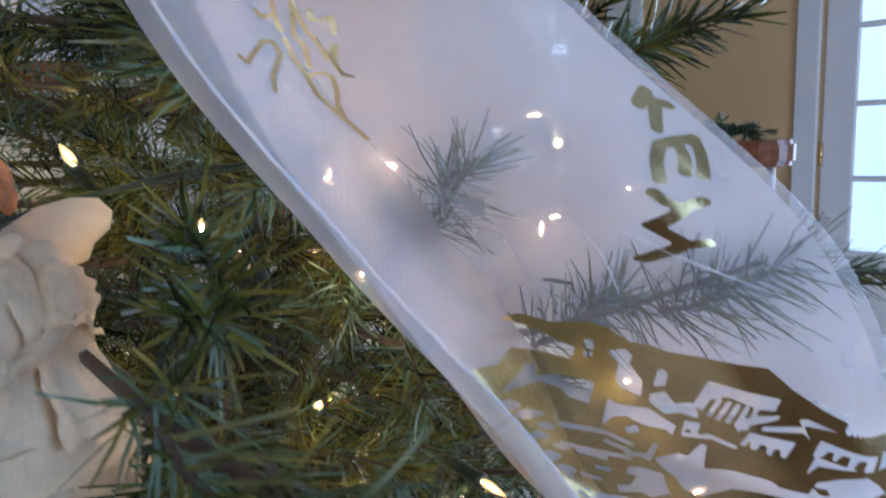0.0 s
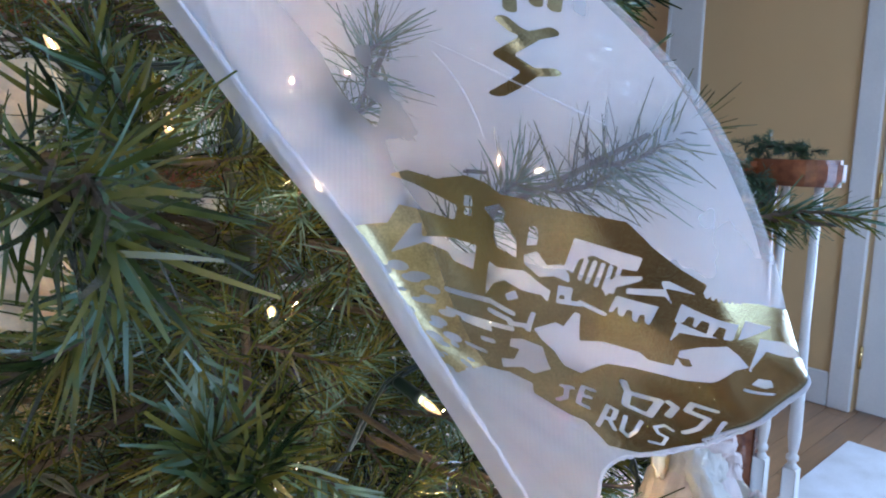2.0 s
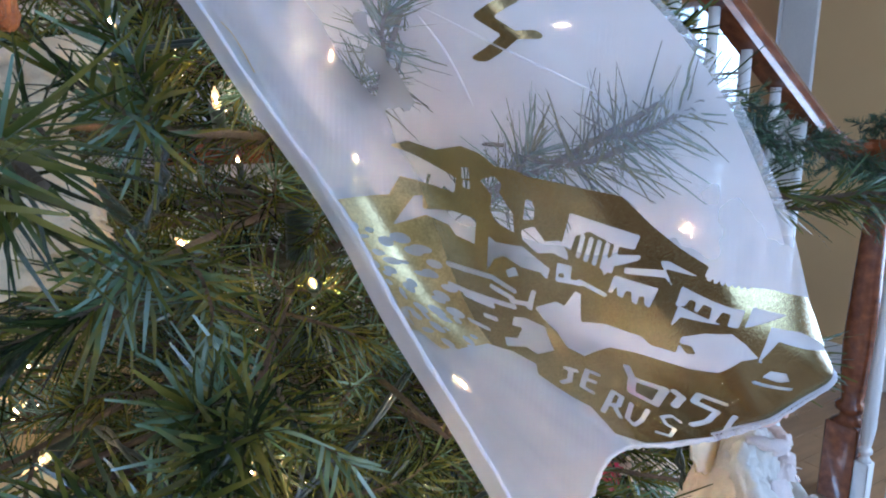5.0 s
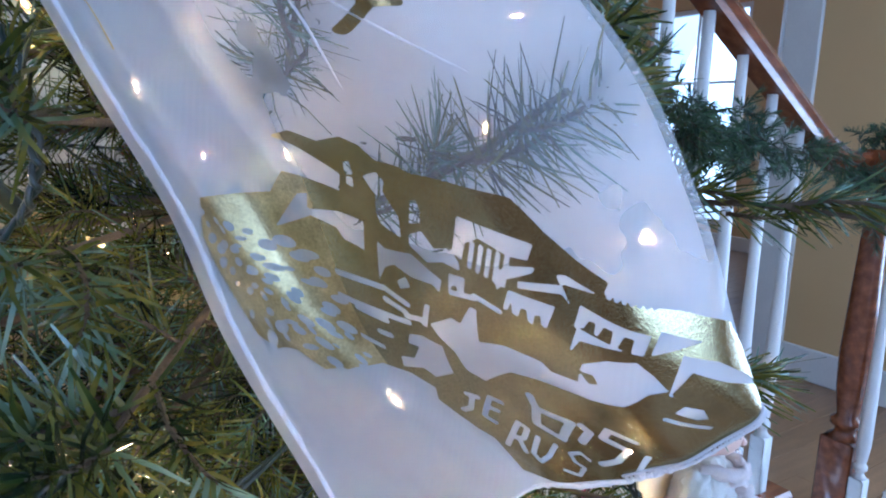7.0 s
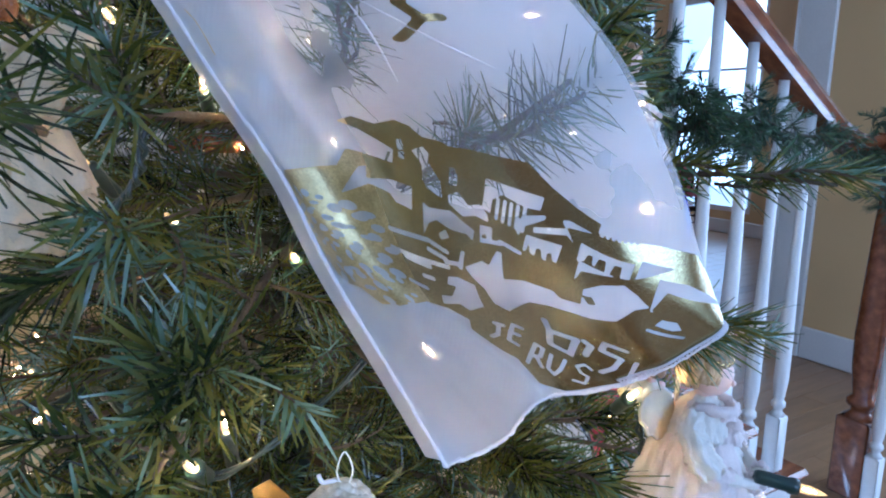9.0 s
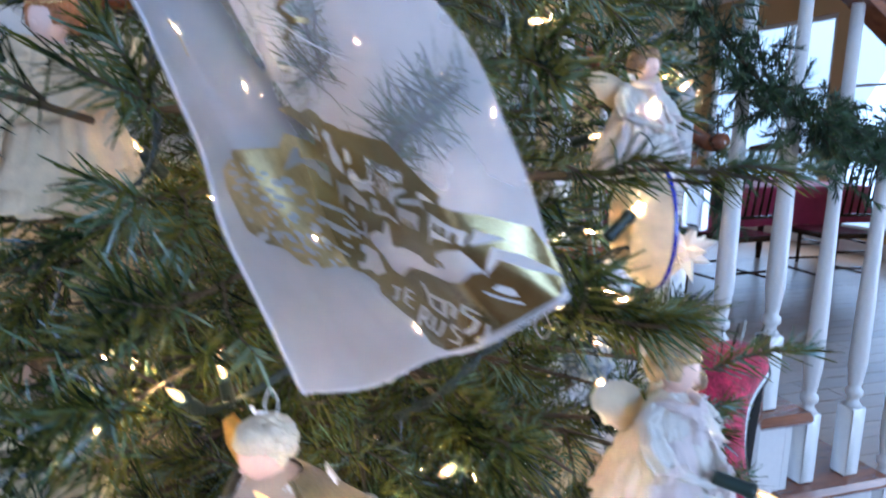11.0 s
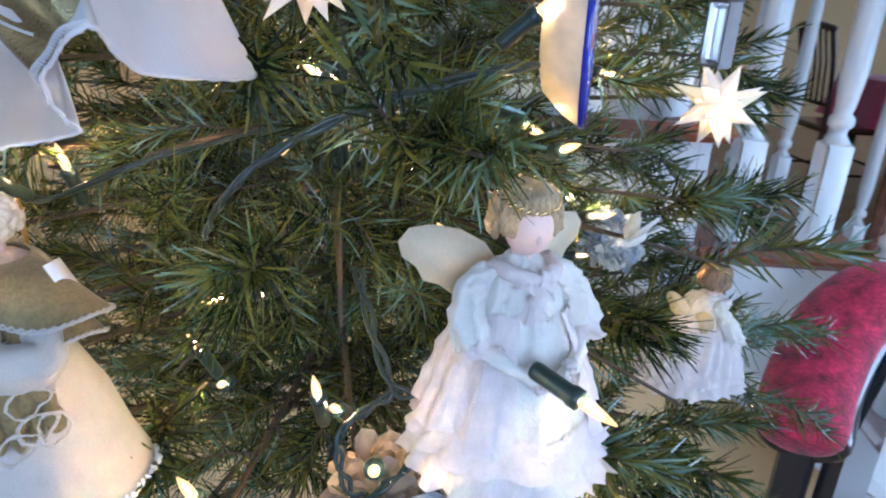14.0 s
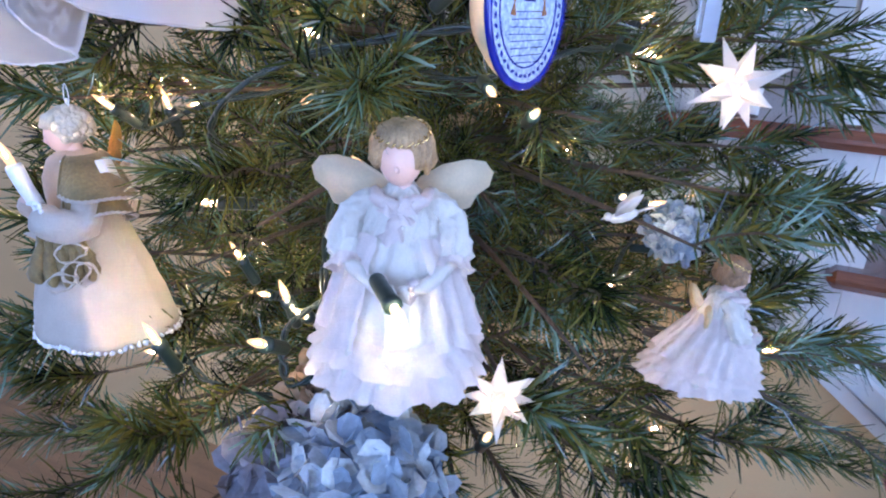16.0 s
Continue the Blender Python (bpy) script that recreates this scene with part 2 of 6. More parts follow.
class Geo:
    """Collects vertices, faces and material slots for one mesh."""

    def __init__(self):
        self.v, self.f, self.m = [], [], []

    def add(self, vs, fs, slot=0):
        o = len(self.v)
        self.v += [tuple(p) for p in vs]
        self.f += [tuple(i + o for i in f) for f in fs]
        self.m += [slot] * len(fs)

    def mesh(self, name, mats, smooth=True):
        me = bpy.data.meshes.new(name)
        me.from_pydata(self.v, [], self.f)
        for m in mats if isinstance(mats, (list, tuple)) else [mats]:
            me.materials.append(m)
        me.polygons.foreach_set("material_index", self.m)
        me.polygons.foreach_set("use_smooth", [smooth] * len(self.f))
        me.update()
        return me

    def box(self, lo, hi, m=None, slot=0, bevel=0.0):
        x0, y0, z0 = lo
        x1, y1, z1 = hi
        b = min(bevel, 0.45 * min(x1 - x0, y1 - y0, z1 - z0))
        if b <= 0:
            vs = [Vector((x, y, z)) for z in (z0, z1) for y in (y0, y1) for x in (x0, x1)]
            fs = [(0, 2, 3, 1), (4, 5, 7, 6), (0, 1, 5, 4), (2, 6, 7, 3), (0, 4, 6, 2), (1, 3, 7, 5)]
        else:
            vs, fs, idx = [], [], {}
            for i, x in enumerate((x0, x1)):
                for j, y in enumerate((y0, y1)):
                    for k, z in enumerate((z0, z1)):
                        sx, sy, sz = (b if i == 0 else -b), (b if j == 0 else -b), (b if k == 0 else -b)
                        for a, p in enumerate(((x, y + sy, z + sz), (x + sx, y, z + sz), (x + sx, y + sy, z))):
                            idx[i, j, k, a] = len(vs)
                            vs.append(Vector(p))
                        fs.append(tuple(idx[i, j, k, a] for a in range(3)))
            for i in (0, 1):
                fs.append(tuple(idx[i, j, k, 0] for j, k in ((0, 0), (1, 0), (1, 1), (0, 1))))
                fs.append(tuple(idx[j, i, k, 1] for j, k in ((0, 0), (1, 0), (1, 1), (0, 1))))
                fs.append(tuple(idx[j, k, i, 2] for j, k in ((0, 0), (1, 0), (1, 1), (0, 1))))
            for i in (0, 1):
                for j in (0, 1):
                    fs.append((idx[i, j, 0, 0], idx[i, j, 1, 0], idx[i, j, 1, 1], idx[i, j, 0, 1]))
                    fs.append((idx[i, 0, j, 0], idx[i, 1, j, 0], idx[i, 1, j, 2], idx[i, 0, j, 2]))
                    fs.append((idx[0, i, j, 1], idx[1, i, j, 1], idx[1, i, j, 2], idx[0, i, j, 2]))
        if m is not None:
            vs = [m @ p for p in vs]
        self.add(vs, fs, slot)
        return self

    def lathe(self, prof, seg=16, m=None, slot=0, wave=None):
        """prof: (radius, height) pairs from bottom to top, round z. wave(angle, row) scales the radius."""
        vs, fs = [], []
        for k, (r, z) in enumerate(prof):
            for i in range(seg):
                a = 2 * math.pi * i / seg
                rr = r * (wave(a, k) if wave else 1)
                vs.append(Vector((rr * math.cos(a), rr * math.sin(a), z)))
        for k in range(len(prof) - 1):
            for i in range(seg):
                j = (i + 1) % seg
                fs.append((k * seg + i, k * seg + j, (k + 1) * seg + j, (k + 1) * seg + i))
        fs.append(tuple(range(seg))[::-1])
        fs.append(tuple((len(prof) - 1) * seg + i for i in range(seg)))
        if m is not None:
            vs = [m @ p for p in vs]
        self.add(vs, fs, slot)
        return self

    def ball(self, c, r, seg=16, rings=10, slot=0, m=None, rough=0.0):
        rx, ry, rz = r if isinstance(r, (tuple, list)) else (r, r, r)
        vs, fs = [], []
        for k in range(rings + 1):
            t = math.pi * k / rings
            for i in range(seg):
                a = 2 * math.pi * i / seg
                p = Vector((math.sin(t) * math.cos(a), math.sin(t) * math.sin(a), -math.cos(t)))
                s = 1 + (rough * noise.noise(p * 3.1 + Vector(c) * 40) if rough else 0)
                q = Vector((rx * p.x * s, ry * p.y * s, rz * p.z * s)) + Vector(c)
                vs.append(m @ q if m is not None else q)
        for k in range(rings):
            for i in range(seg):
                j = (i + 1) % seg
                fs.append((k * seg + i, k * seg + j, (k + 1) * seg + j, (k + 1) * seg + i))
        self.add(vs, fs, slot)
        return self

    def tube(self, pts, r, seg=8, slot=0, caps=True):
        """A round tube along points; r: one radius or one for each point."""
        pts = [Vector(p) for p in pts]
        rs = r if isinstance(r, (list, tuple)) else [r] * len(pts)
        vs, fs = [], []
        side = None
        for k, p in enumerate(pts):
            d = (pts[min(k + 1, len(pts) - 1)] - pts[max(k - 1, 0)]).normalized()
            if side is None:
                side = d.orthogonal().normalized()
            side = (side - d * side.dot(d)).normalized()
            up = d.cross(side)
            for i in range(seg):
                a = 2 * math.pi * i / seg
                vs.append(p + rs[k] * (math.cos(a) * side + math.sin(a) * up))
        for k in range(len(pts) - 1):
            for i in range(seg):
                j = (i + 1) % seg
                fs.append((k * seg + i, k * seg + j, (k + 1) * seg + j, (k + 1) * seg + i))
        if caps:
            fs.append(tuple(range(seg))[::-1])
            fs.append(tuple((len(pts) - 1) * seg + i for i in range(seg)))
        self.add(vs, fs, slot)
        return self

    def slab(self, outline, z0, z1, m=None, slot=0):
        """A flat outline (x, y) given thickness."""
        n = len(outline)
        vs = [Vector((x, y, z)) for z in (z0, z1) for x, y in outline]
        fs = [tuple(range(n))[::-1], tuple(range(n, 2 * n))] + [(i, (i + 1) % n, n + (i + 1) % n, n + i) for i in range(n)]
        if m is not None:
            vs = [m @ p for p in vs]
        self.add(vs, fs, slot)
        return self


def part(name, geo, mats, parent=None, label="", smooth=True, m=None):
    ob = new(name, geo.mesh(name, mats, smooth) if isinstance(geo, Geo) else geo)
    if m is not None:
        ob.matrix_basis = m
    if parent is not None:
        ob.parent = parent
    if label:
        tagged(ob, label)
    return ob


def empty(name, m, label, category, group="", kind=""):
    ob = new(name)
    ob.empty_display_size = 0.05
    ob.matrix_basis = m
    return tagged(ob, label, category, group, kind)


def structure(name, geo, mats, label, smooth=False, m=None, category=""):
    return tagged(part(name, geo, mats, None, "", smooth, m), label, category or name.split("_")[0], "", "structure")


def spline(pts, n):
    """Points along a smooth line through pts."""
    pts = [Vector(p) for p in pts]
    out = []
    for k in range(n):
        t = k / (n - 1) * (len(pts) - 1)
        i = min(int(t), len(pts) - 2)
        t -= i
        a, b, c, d = pts[max(i - 1, 0)], pts[i], pts[i + 1], pts[min(i + 2, len(pts) - 1)]
        out.append(0.5 * ((2 * b) + (c - a) * t + (2 * a - 5 * b + 4 * c - d) * t * t + (3 * b - a - 3 * c + d) * t ** 3))
    return out


# ---------------------------------------------------------------- the house shell
U_BACK, U_DOOR, U_FAR = -2.4, 3.23, 6.0
W_RIGHT, W_FAR, CEILING_Z = -2.4, 7.2, 2.7
WALL_T = 0.12


def wall_with_holes(name, length, holes, m, mat, label):
    """A wall along local x with thickness in local y, with rectangular openings (x0, x1, z0, z1)."""
    g = Geo()
    xs = sorted({0.0, length, *[h[0] for h in holes], *[h[1] for h in holes]})
    for a, b in zip(xs[:-1], xs[1:]):
        cuts = sorted((h[2], h[3]) for h in holes if h[0] <= a + 1e-6 and h[1] >= b - 1e-6)
        z = 0.0
        for c, d in cuts:
            if c > z + 1e-6:
                g.box((a, 0, z), (b, WALL_T, c))
            z = d
        if z < CEILING_Z:
            g.box((a, 0, z), (b, WALL_T, CEILING_Z))
    return structure(name, g, mat, label, m=m, category="wall")


# floor: one bed below separate planks
structure("floor", Geo().box((U_BACK - 0.1, W_RIGHT - 0.1, -0.1), (U_FAR + 0.1, W_FAR + 0.1, -0.02)), PLANK, "oak plank floor of hall and dining room", m=HOUSE)
structure("ceiling", Geo().box((U_BACK - 0.1, W_RIGHT - 0.1, CEILING_Z), (U_FAR + 0.1, W_FAR + 0.1, CEILING_Z + 0.1)), CEIL, "flat white painted ceiling", m=HOUSE)


def at_house(u, w, z=0.0, turn=0.0):
    return HOUSE @ pose(u, w, z, 0, 0, turn)


# front wall with the glazed door; local x runs along +w
DOOR_W0, DOOR_W1 = -0.98, 0.862
wall_with_holes("wall_front", 1.84 - W_RIGHT, [(DOOR_W0 - W_RIGHT, DOOR_W1 - W_RIGHT, 0.0, 2.05)], at_house(U_DOOR + WALL_T, W_RIGHT, 0, 90), TAUPE, "tan painted wall beside the front door")
wall_with_holes("wall_dining_side", U_FAR - U_DOOR, [], at_house(U_DOOR, 1.84 - WALL_T, 0, 0), TAUPE, "tan painted wall of the dining room")
wall_with_holes("wall_dining_windows", W_FAR - 1.82, [(3.9 - 1.82, 5.1 - 1.82, 0.22, 2.35), (5.25 - 1.82, 7.05 - 1.82, 0.22, 2.35)], at_house(U_FAR + WALL_T, 1.82, 0, 90), TAUPE, "tan dining room wall with tall windows")
wall_with_holes("wall_dining_far", U_FAR - 0.0, [], at_house(0.0, W_FAR, 0, 0), TAUPE, "shaded tan dining room wall")
wall_with_holes("wall_stairs", 1.1 - U_BACK, [], at_house(U_BACK, 1.80, 0, 0), CREAM, "pale painted wall along the stairs")
wall_with_holes("wall_dining_end", W_FAR - 1.92, [], at_house(0.0, 1.92, 0, 90), TAUPE, "tan dining room end wall")
wall_with_holes("wall_back", 1.80 - W_RIGHT, [(-1.7 - W_RIGHT, 0.2 - W_RIGHT, 0.7, 2.3)], at_house(U_BACK, W_RIGHT, 0, 90), CREAM, "pale hall wall with a window")
wall_with_holes("wall_right", U_DOOR - U_BACK, [(-0.1 - U_BACK, 1.7 - U_BACK, 0.7, 2.3)], at_house(U_BACK, W_RIGHT - WALL_T, 0, 0), CREAM, "pale hall wall with a window")


def window(name, m, width, z0, z1, cols, rows, label, deep=0.07, bar=0.028, frame=0.05):
    """A window or glazed sash in the plane of local x and z."""
    ob = empty(name, m, label, "window", kind="structure")
    g = Geo()
    for x in (0, width - frame):
        g.box((x, 0, z0), (x + frame, deep, z1), bevel=0.004)
    for z in (z0, z1 - frame):
        g.box((frame, 0.002, z), (width - frame, deep - 0.002, z + frame), bevel=0.004)
    part("window_frame", g, WHITE, ob, smooth=False)
    iw, ih = width - 2 * frame, z1 - z0 - 2 * frame
    for c in range(1, cols):
        x = frame + iw * c / cols
        part("glazing_bar", Geo().box((x - bar / 2, 0.012, z0 + frame), (x + bar / 2, deep - 0.012, z1 - frame), bevel=0.003), WHITE, ob, smooth=False)
    for r in range(1, rows):
        z = z0 + frame + ih * r / rows
        part("glazing_bar", Geo().box((frame, 0.016, z - bar / 2), (width - frame, deep - 0.016, z + bar / 2), bevel=0.003), WHITE, ob, smooth=False)
    pane = Geo().box((0, 0, 0), (iw / cols - 0.004, 0.004, ih / rows - 0.004)).mesh("pane", PANE, False)
    for c in range(cols):
        for r in range(rows):
            o = part("pane", pane, None, ob, m=pose(frame + iw * c / cols + 0.002, deep / 2 - 0.002, z0 + frame + ih * r / rows + 0.002))
            o.visible_shadow = False
    return ob


window("window_1", at_house(U_FAR + 0.09, 3.9, 0, 90), 1.2, 0.22, 2.35, 2, 3, "tall white dining room window with glazing bars")
window("window_2", at_house(U_FAR + 0.09, 5.25, 0, 90), 1.8, 0.22, 2.35, 3, 3, "wide white dining room window with glazing bars")
window("window_3", at_house(U_BACK - 0.02, -1.7, 0, 90), 1.9, 0.7, 2.3, 3, 2, "white hall window with glazing bars")
window("window_4", at_house(-0.1, W_RIGHT - 0.1, 0, 0), 1.8, 0.7, 2.3, 3, 2, "white hall window with glazing bars")


def door_leaf(m, label):
    """Half-glazed white leaf, 0.88 m wide, hinged at local x = 0."""
    ob = empty("door_1", m, label, "door", kind="structure")
    wd, ht, t = 0.88, 2.03, 0.044
    g = Geo()
    for x in (0, wd - 0.12):
        g.box((x, 0, 0.008), (x + 0.12, t, ht), bevel=0.004)
    for z0, z1 in ((0.008, 0.22), (0.45, 0.58), (ht - 0.19, ht)):
        g.box((0.12, 0.001, z0), (wd - 0.12, t - 0.001, z1), bevel=0.004)
    part("leaf_frame", g, WHITE, ob, smooth=False)
    part("panel", Geo().box((0.121, 0.012, 0.221), (wd - 0.121, t - 0.012, 0.449), bevel=0.01), WHITE, ob, smooth=False)
    z0, z1, rows, cols = 0.58, ht - 0.19, 4, 2
    for r in range(1, rows):
        z = z0 + (z1 - z0) * r / rows
        part("glazing_bar", Geo().box((0.12, 0.008, z - 0.012), (wd - 0.12, t - 0.008, z + 0.012), bevel=0.003), WHITE, ob, smooth=False)
    for c in range(1, cols):
        x = 0.12 + (wd - 0.24) * c / cols
        part("glazing_bar", Geo().box((x - 0.012, 0.01, z0), (x + 0.012, t - 0.01, z1), bevel=0.003), WHITE, ob, smooth=False)
    pane = Geo().box((0, 0, 0), ((wd - 0.24) / cols - 0.026, 0.004, (z1 - z0) / rows - 0.026)).mesh("pane", PANE, False)
    for c in range(cols):
        for r in range(rows):
            o = part("pane", pane, None, ob, m=pose(0.133 + (wd - 0.24) * c / cols, t / 2 - 0.002, z0 + 0.013 + (z1 - z0) * r / rows))
            o.visible_shadow = False
    for z in (0.25, 1.0, 1.78):
        part("hinge", Geo().tube([(0.0, -0.006, z - 0.05), (0.0, -0.006, z + 0.05)], 0.008, 8), BRASS, ob)
    return ob


door_leaf(at_house(U_DOOR + 0.02, 0.850, 0, -90), "white half-glazed front door leaf, closed, on brass hinges")
for o in [door_leaf(at_house(U_DOOR + 0.064, -0.96, 0, 90), "white half-glazed second front door leaf, closed")]:
    o.name = "door_2"


def casing():
    g = Geo()
    for w in (DOOR_W1 + 0.0, DOOR_W0 - 0.095):
        g.box((U_DOOR - 0.022, w, 0), (U_DOOR, w + 0.095, 2.05), bevel=0.006)
    g.box((U_DOOR - 0.024, DOOR_W0 - 0.095, 2.05), (U_DOOR, DOOR_W1 + 0.095, 2.15), bevel=0.006)
    structure("trim", g, WHITE, "white painted casing round the front door", m=HOUSE)
    g = Geo()
    g.box((U_DOOR - 0.022, 1.67, 0), (U_DOOR, 1.842, 2.4), bevel=0.006)
    g.box((U_DOOR - 0.02, 1.842, 0), (U_DOOR + 0.14, 1.865, 2.4), bevel=0.006)
    structure("trim_opening", g, WHITE, "wide white casing of the dining room opening", m=HOUSE, category="trim")
    g = Geo()
    g.box((U_DOOR - 0.018, 0.958, 0), (U_DOOR - 0.001, 1.668, 0.16), bevel=0.006)
    g.box((U_FAR - 0.018, 1.84, 0), (U_FAR - 0.001, W_FAR - 0.001, 0.14), bevel=0.006)
    structure("baseboard", g, WHITE, "white painted baseboard", m=HOUSE)


casing()

# far daylight outside the windows
structure("backdrop", Geo().box((U_FAR + 2.5, -6, -2), (U_FAR + 2.6, 14, 8)), SKYGLOW, "pale bright garden distance outside the windows", m=HOUSE)

# ---------------------------------------------------------------- stairs
RISE, GOING, EDGE_W, BAL_W, BACK_W = 0.1905, 0.262, 0.824, 0.885, 1.795
NOSE1 = 1.347


def tread_z(k):
    return RISE * (4 - k)


def staircase():
    ob = empty("staircase", HOUSE, "staircase with red-brown wooden treads and white risers", "stairs", kind="structure")
    tread = Geo().box((-0.335, EDGE_W, -0.028), (0.0, BACK_W, 0.0), bevel=0.011).mesh("tread", WOOD, False)
    riser = Geo().box((-0.045, EDGE_W + 0.035, -RISE), (-0.028, BACK_W, -0.029)).mesh("riser", WHITE, False)
    for k in range(3, -9, -1):
        u = NOSE1 + GOING * (k - 1)
        part("tread", tread, None, ob, m=pose(u, 0, tread_z(k)))
        part("riser", riser, None, ob, m=pose(u, 0, tread_z(k)))
        # white side of the step, down to the sloping moulding
        a, b = u - 0.045 - GOING, u - 0.046
        low = lambda x: max(0.0, 0.70 - 0.745 * (x - 0.667))
        top = tread_z(k) - 0.029
        pts = [(a, low(a)), (b, low(b)), (b, top), (a, top)]
        part("side_panel", Geo().slab(pts, 0, 0.02, m=pose(0, EDGE_W + 0.055, 0, 90)), WHITE, ob, smooth=False)
    # moulding under the steps
    for off, th, ht, back in ((0.0, 0.022, 0.03, 0.034), (-0.034, 0.014, 0.026, 0.034), (-0.038, 0.018, 0.064, 0.0465)):
        g = Geo()
        pts = [(-2.3, 0.70 - 0.745 * (-2.3 - 0.667) + off), (1.60, 0.70 - 0.745 * (1.60 - 0.667) + off)]
        pts = [pts[0], pts[1], (pts[1][0], pts[1][1] + ht), (pts[0][0], pts[0][1] + ht)]
        g.slab(pts, 0, th, m=pose(0, EDGE_W + back, 0, 90))
        part("moulding", g, WHITE, ob, smooth=False)
    # skirting along the wall above the treads
    g = Geo()
    s = -RISE / GOING
    zl = lambda u: 0.574 + s * (u - NOSE1) + 0.22
    g.slab([(-1.2, zl(-1.2) - 0.3), (1.08, zl(1.08) - 0.3), (1.08, zl(1.08)), (-1.2, zl(-1.2))], 0, 0.018, m=pose(0, BACK_W + 0.002, 0, 90))
    g.slab([(-1.2, zl(-1.2)), (1.08, zl(1.08)), (1.08, zl(1.08) + 0.03), (-1.2, zl(-1.2) + 0.03)], 0, 0.028, m=pose(0, BACK_W + 0.002, 0, 90))
    part("skirting", g, WHITE, ob, smooth=False)
    # wall under the steps
    g = Geo()
    g.slab([(U_BACK + 0.05, 0), (1.60, 0), (1.60, 0.002), (-1.95, 2.65), (U_BACK + 0.05, 2.65)], 0, 0.02, m=pose(0, EDGE_W + 0.065, 0, 90))
    structure("wall_under_stairs", g, TAUPE, "tan painted wall under the staircase", m=HOUSE, category="wall")


staircase()


def rail_z(u):
    return 1.113 - 0.617 * (u - 1.926)


def baluster_mesh(height):
    b = 0.021
    g = Geo().box((-b, -b, 0), (b, b, 0.165), bevel=0.003)
    g.lathe([(0.021, 0.165), (0.012, 0.178), (0.012, 0.186), (0.0185, 0.192), (0.0185, 0.204), (0.012, 0.211), (0.0145, 0.222), (0.0195, 0.27), (0.0185, 0.4), (0.0135, 0.62), (0.0125, height)], 14)
    return g.mesh("baluster", WHITE, True)




def balustrade():
    ob = empty("balustrade", HOUSE, "white turned balusters under a red-brown handrail", "railing")
    cache = {}
    for i in range(-14, 5):
        u = 1.253 + 0.1305 * i
        k = math.ceil((u - NOSE1) / GOING + 1 - 1e-3)
        if k > 3:
            continue
        z = tread_z(k)
        h = round(rail_z(u) - 0.03 - z, 3)
        if h not in cache:
            cache[h] = baluster_mesh(h)
        part("baluster", cache[h], None, ob, m=pose(u, BAL_W, z))
    # moulded handrail that levels out into the newel cap
    prof = [(-0.028, -0.03), (0.028, -0.03), (0.03, -0.012), (0.024, 0.0), (0.031, 0.014), (0.024, 0.031), (0.0, 0.036), (-0.024, 0.031), (-0.031, 0.014), (-0.024, 0.0), (-0.03, -0.012)]
    path = [(-1.2, BAL_W, rail_z(-1.2)), (0.4, BAL_W, rail_z(0.4)), (1.5, BAL_W, rail_z(1.5)), (1.90, BAL_W, rail_z(1.90)), (1.99, BAL_W, 1.096), (2.06, BAL_W, 1.090), (2.14, BAL_W, 1.09)]
    vs, fs = [], []
    for p in path:
        for a, b in prof:
            vs.append((p[0], p[1] + a, p[2] + b))
    n = len(prof)
    for k in range(len(path) - 1):
        for i in range(n):
            j = (i + 1) % n
            fs.append((k * n + i, k * n + j, (k + 1) * n + j, (k + 1) * n + i))
    fs += [tuple(range(n))[::-1], tuple((len(path) - 1) * n + i for i in range(n))]
    g = Geo()
    g.add(vs, fs)
    part("handrail", g, WOOD, ob, "glossy red-brown handrail", smooth=False)
    # newel cap swept out to one side, newel and the balusters under it
    cap = [(2.155 + 0.075 * math.cos(a) * (1 if abs(math.sin(a)) < 0.9 else 0.9), 0.78 + 0.15 * math.sin(a)) for a in [2 * math.pi * i / 28 for i in range(28)]]
    g = Geo().slab(cap, 1.065, 1.115)
    g.slab([(2.155 + (x - 2.155) * 0.86, 0.78 + (w - 0.78) * 0.93) for x, w in cap], 1.115, 1.128)
    g.slab([(2.155 + (x - 2.155) * 0.86, 0.78 + (w - 0.78) * 0.93) for x, w in cap], 1.05, 1.065)
    part("newel_cap", g, WOOD, ob, "glossy red-brown swept newel cap", smooth=False)
    nm = Geo().box((-0.05, -0.05, 0), (0.05, 0.05, 0.26), bevel=0.006)
    nm.lathe([(0.05, 0.26), (0.03, 0.275), (0.03, 0.29), (0.045, 0.30), (0.045, 0.315), (0.03, 0.33), (0.042, 0.42), (0.046, 0.52), (0.034, 0.86), (0.03, 0.93), (0.042, 0.945), (0.042, 0.96), (0.032, 0.975), (0.034, 1.05)], 20)
    part("newel", nm, WOOD, ob, "turned red-brown newel post", m=pose(2.19, 0.865, 0))
    b = baluster_mesh(1.055)
    for w in (0.795, 0.70):
        part("baluster", b, None, ob, m=pose(2.16, w, 0))
    return ob


balustrade()


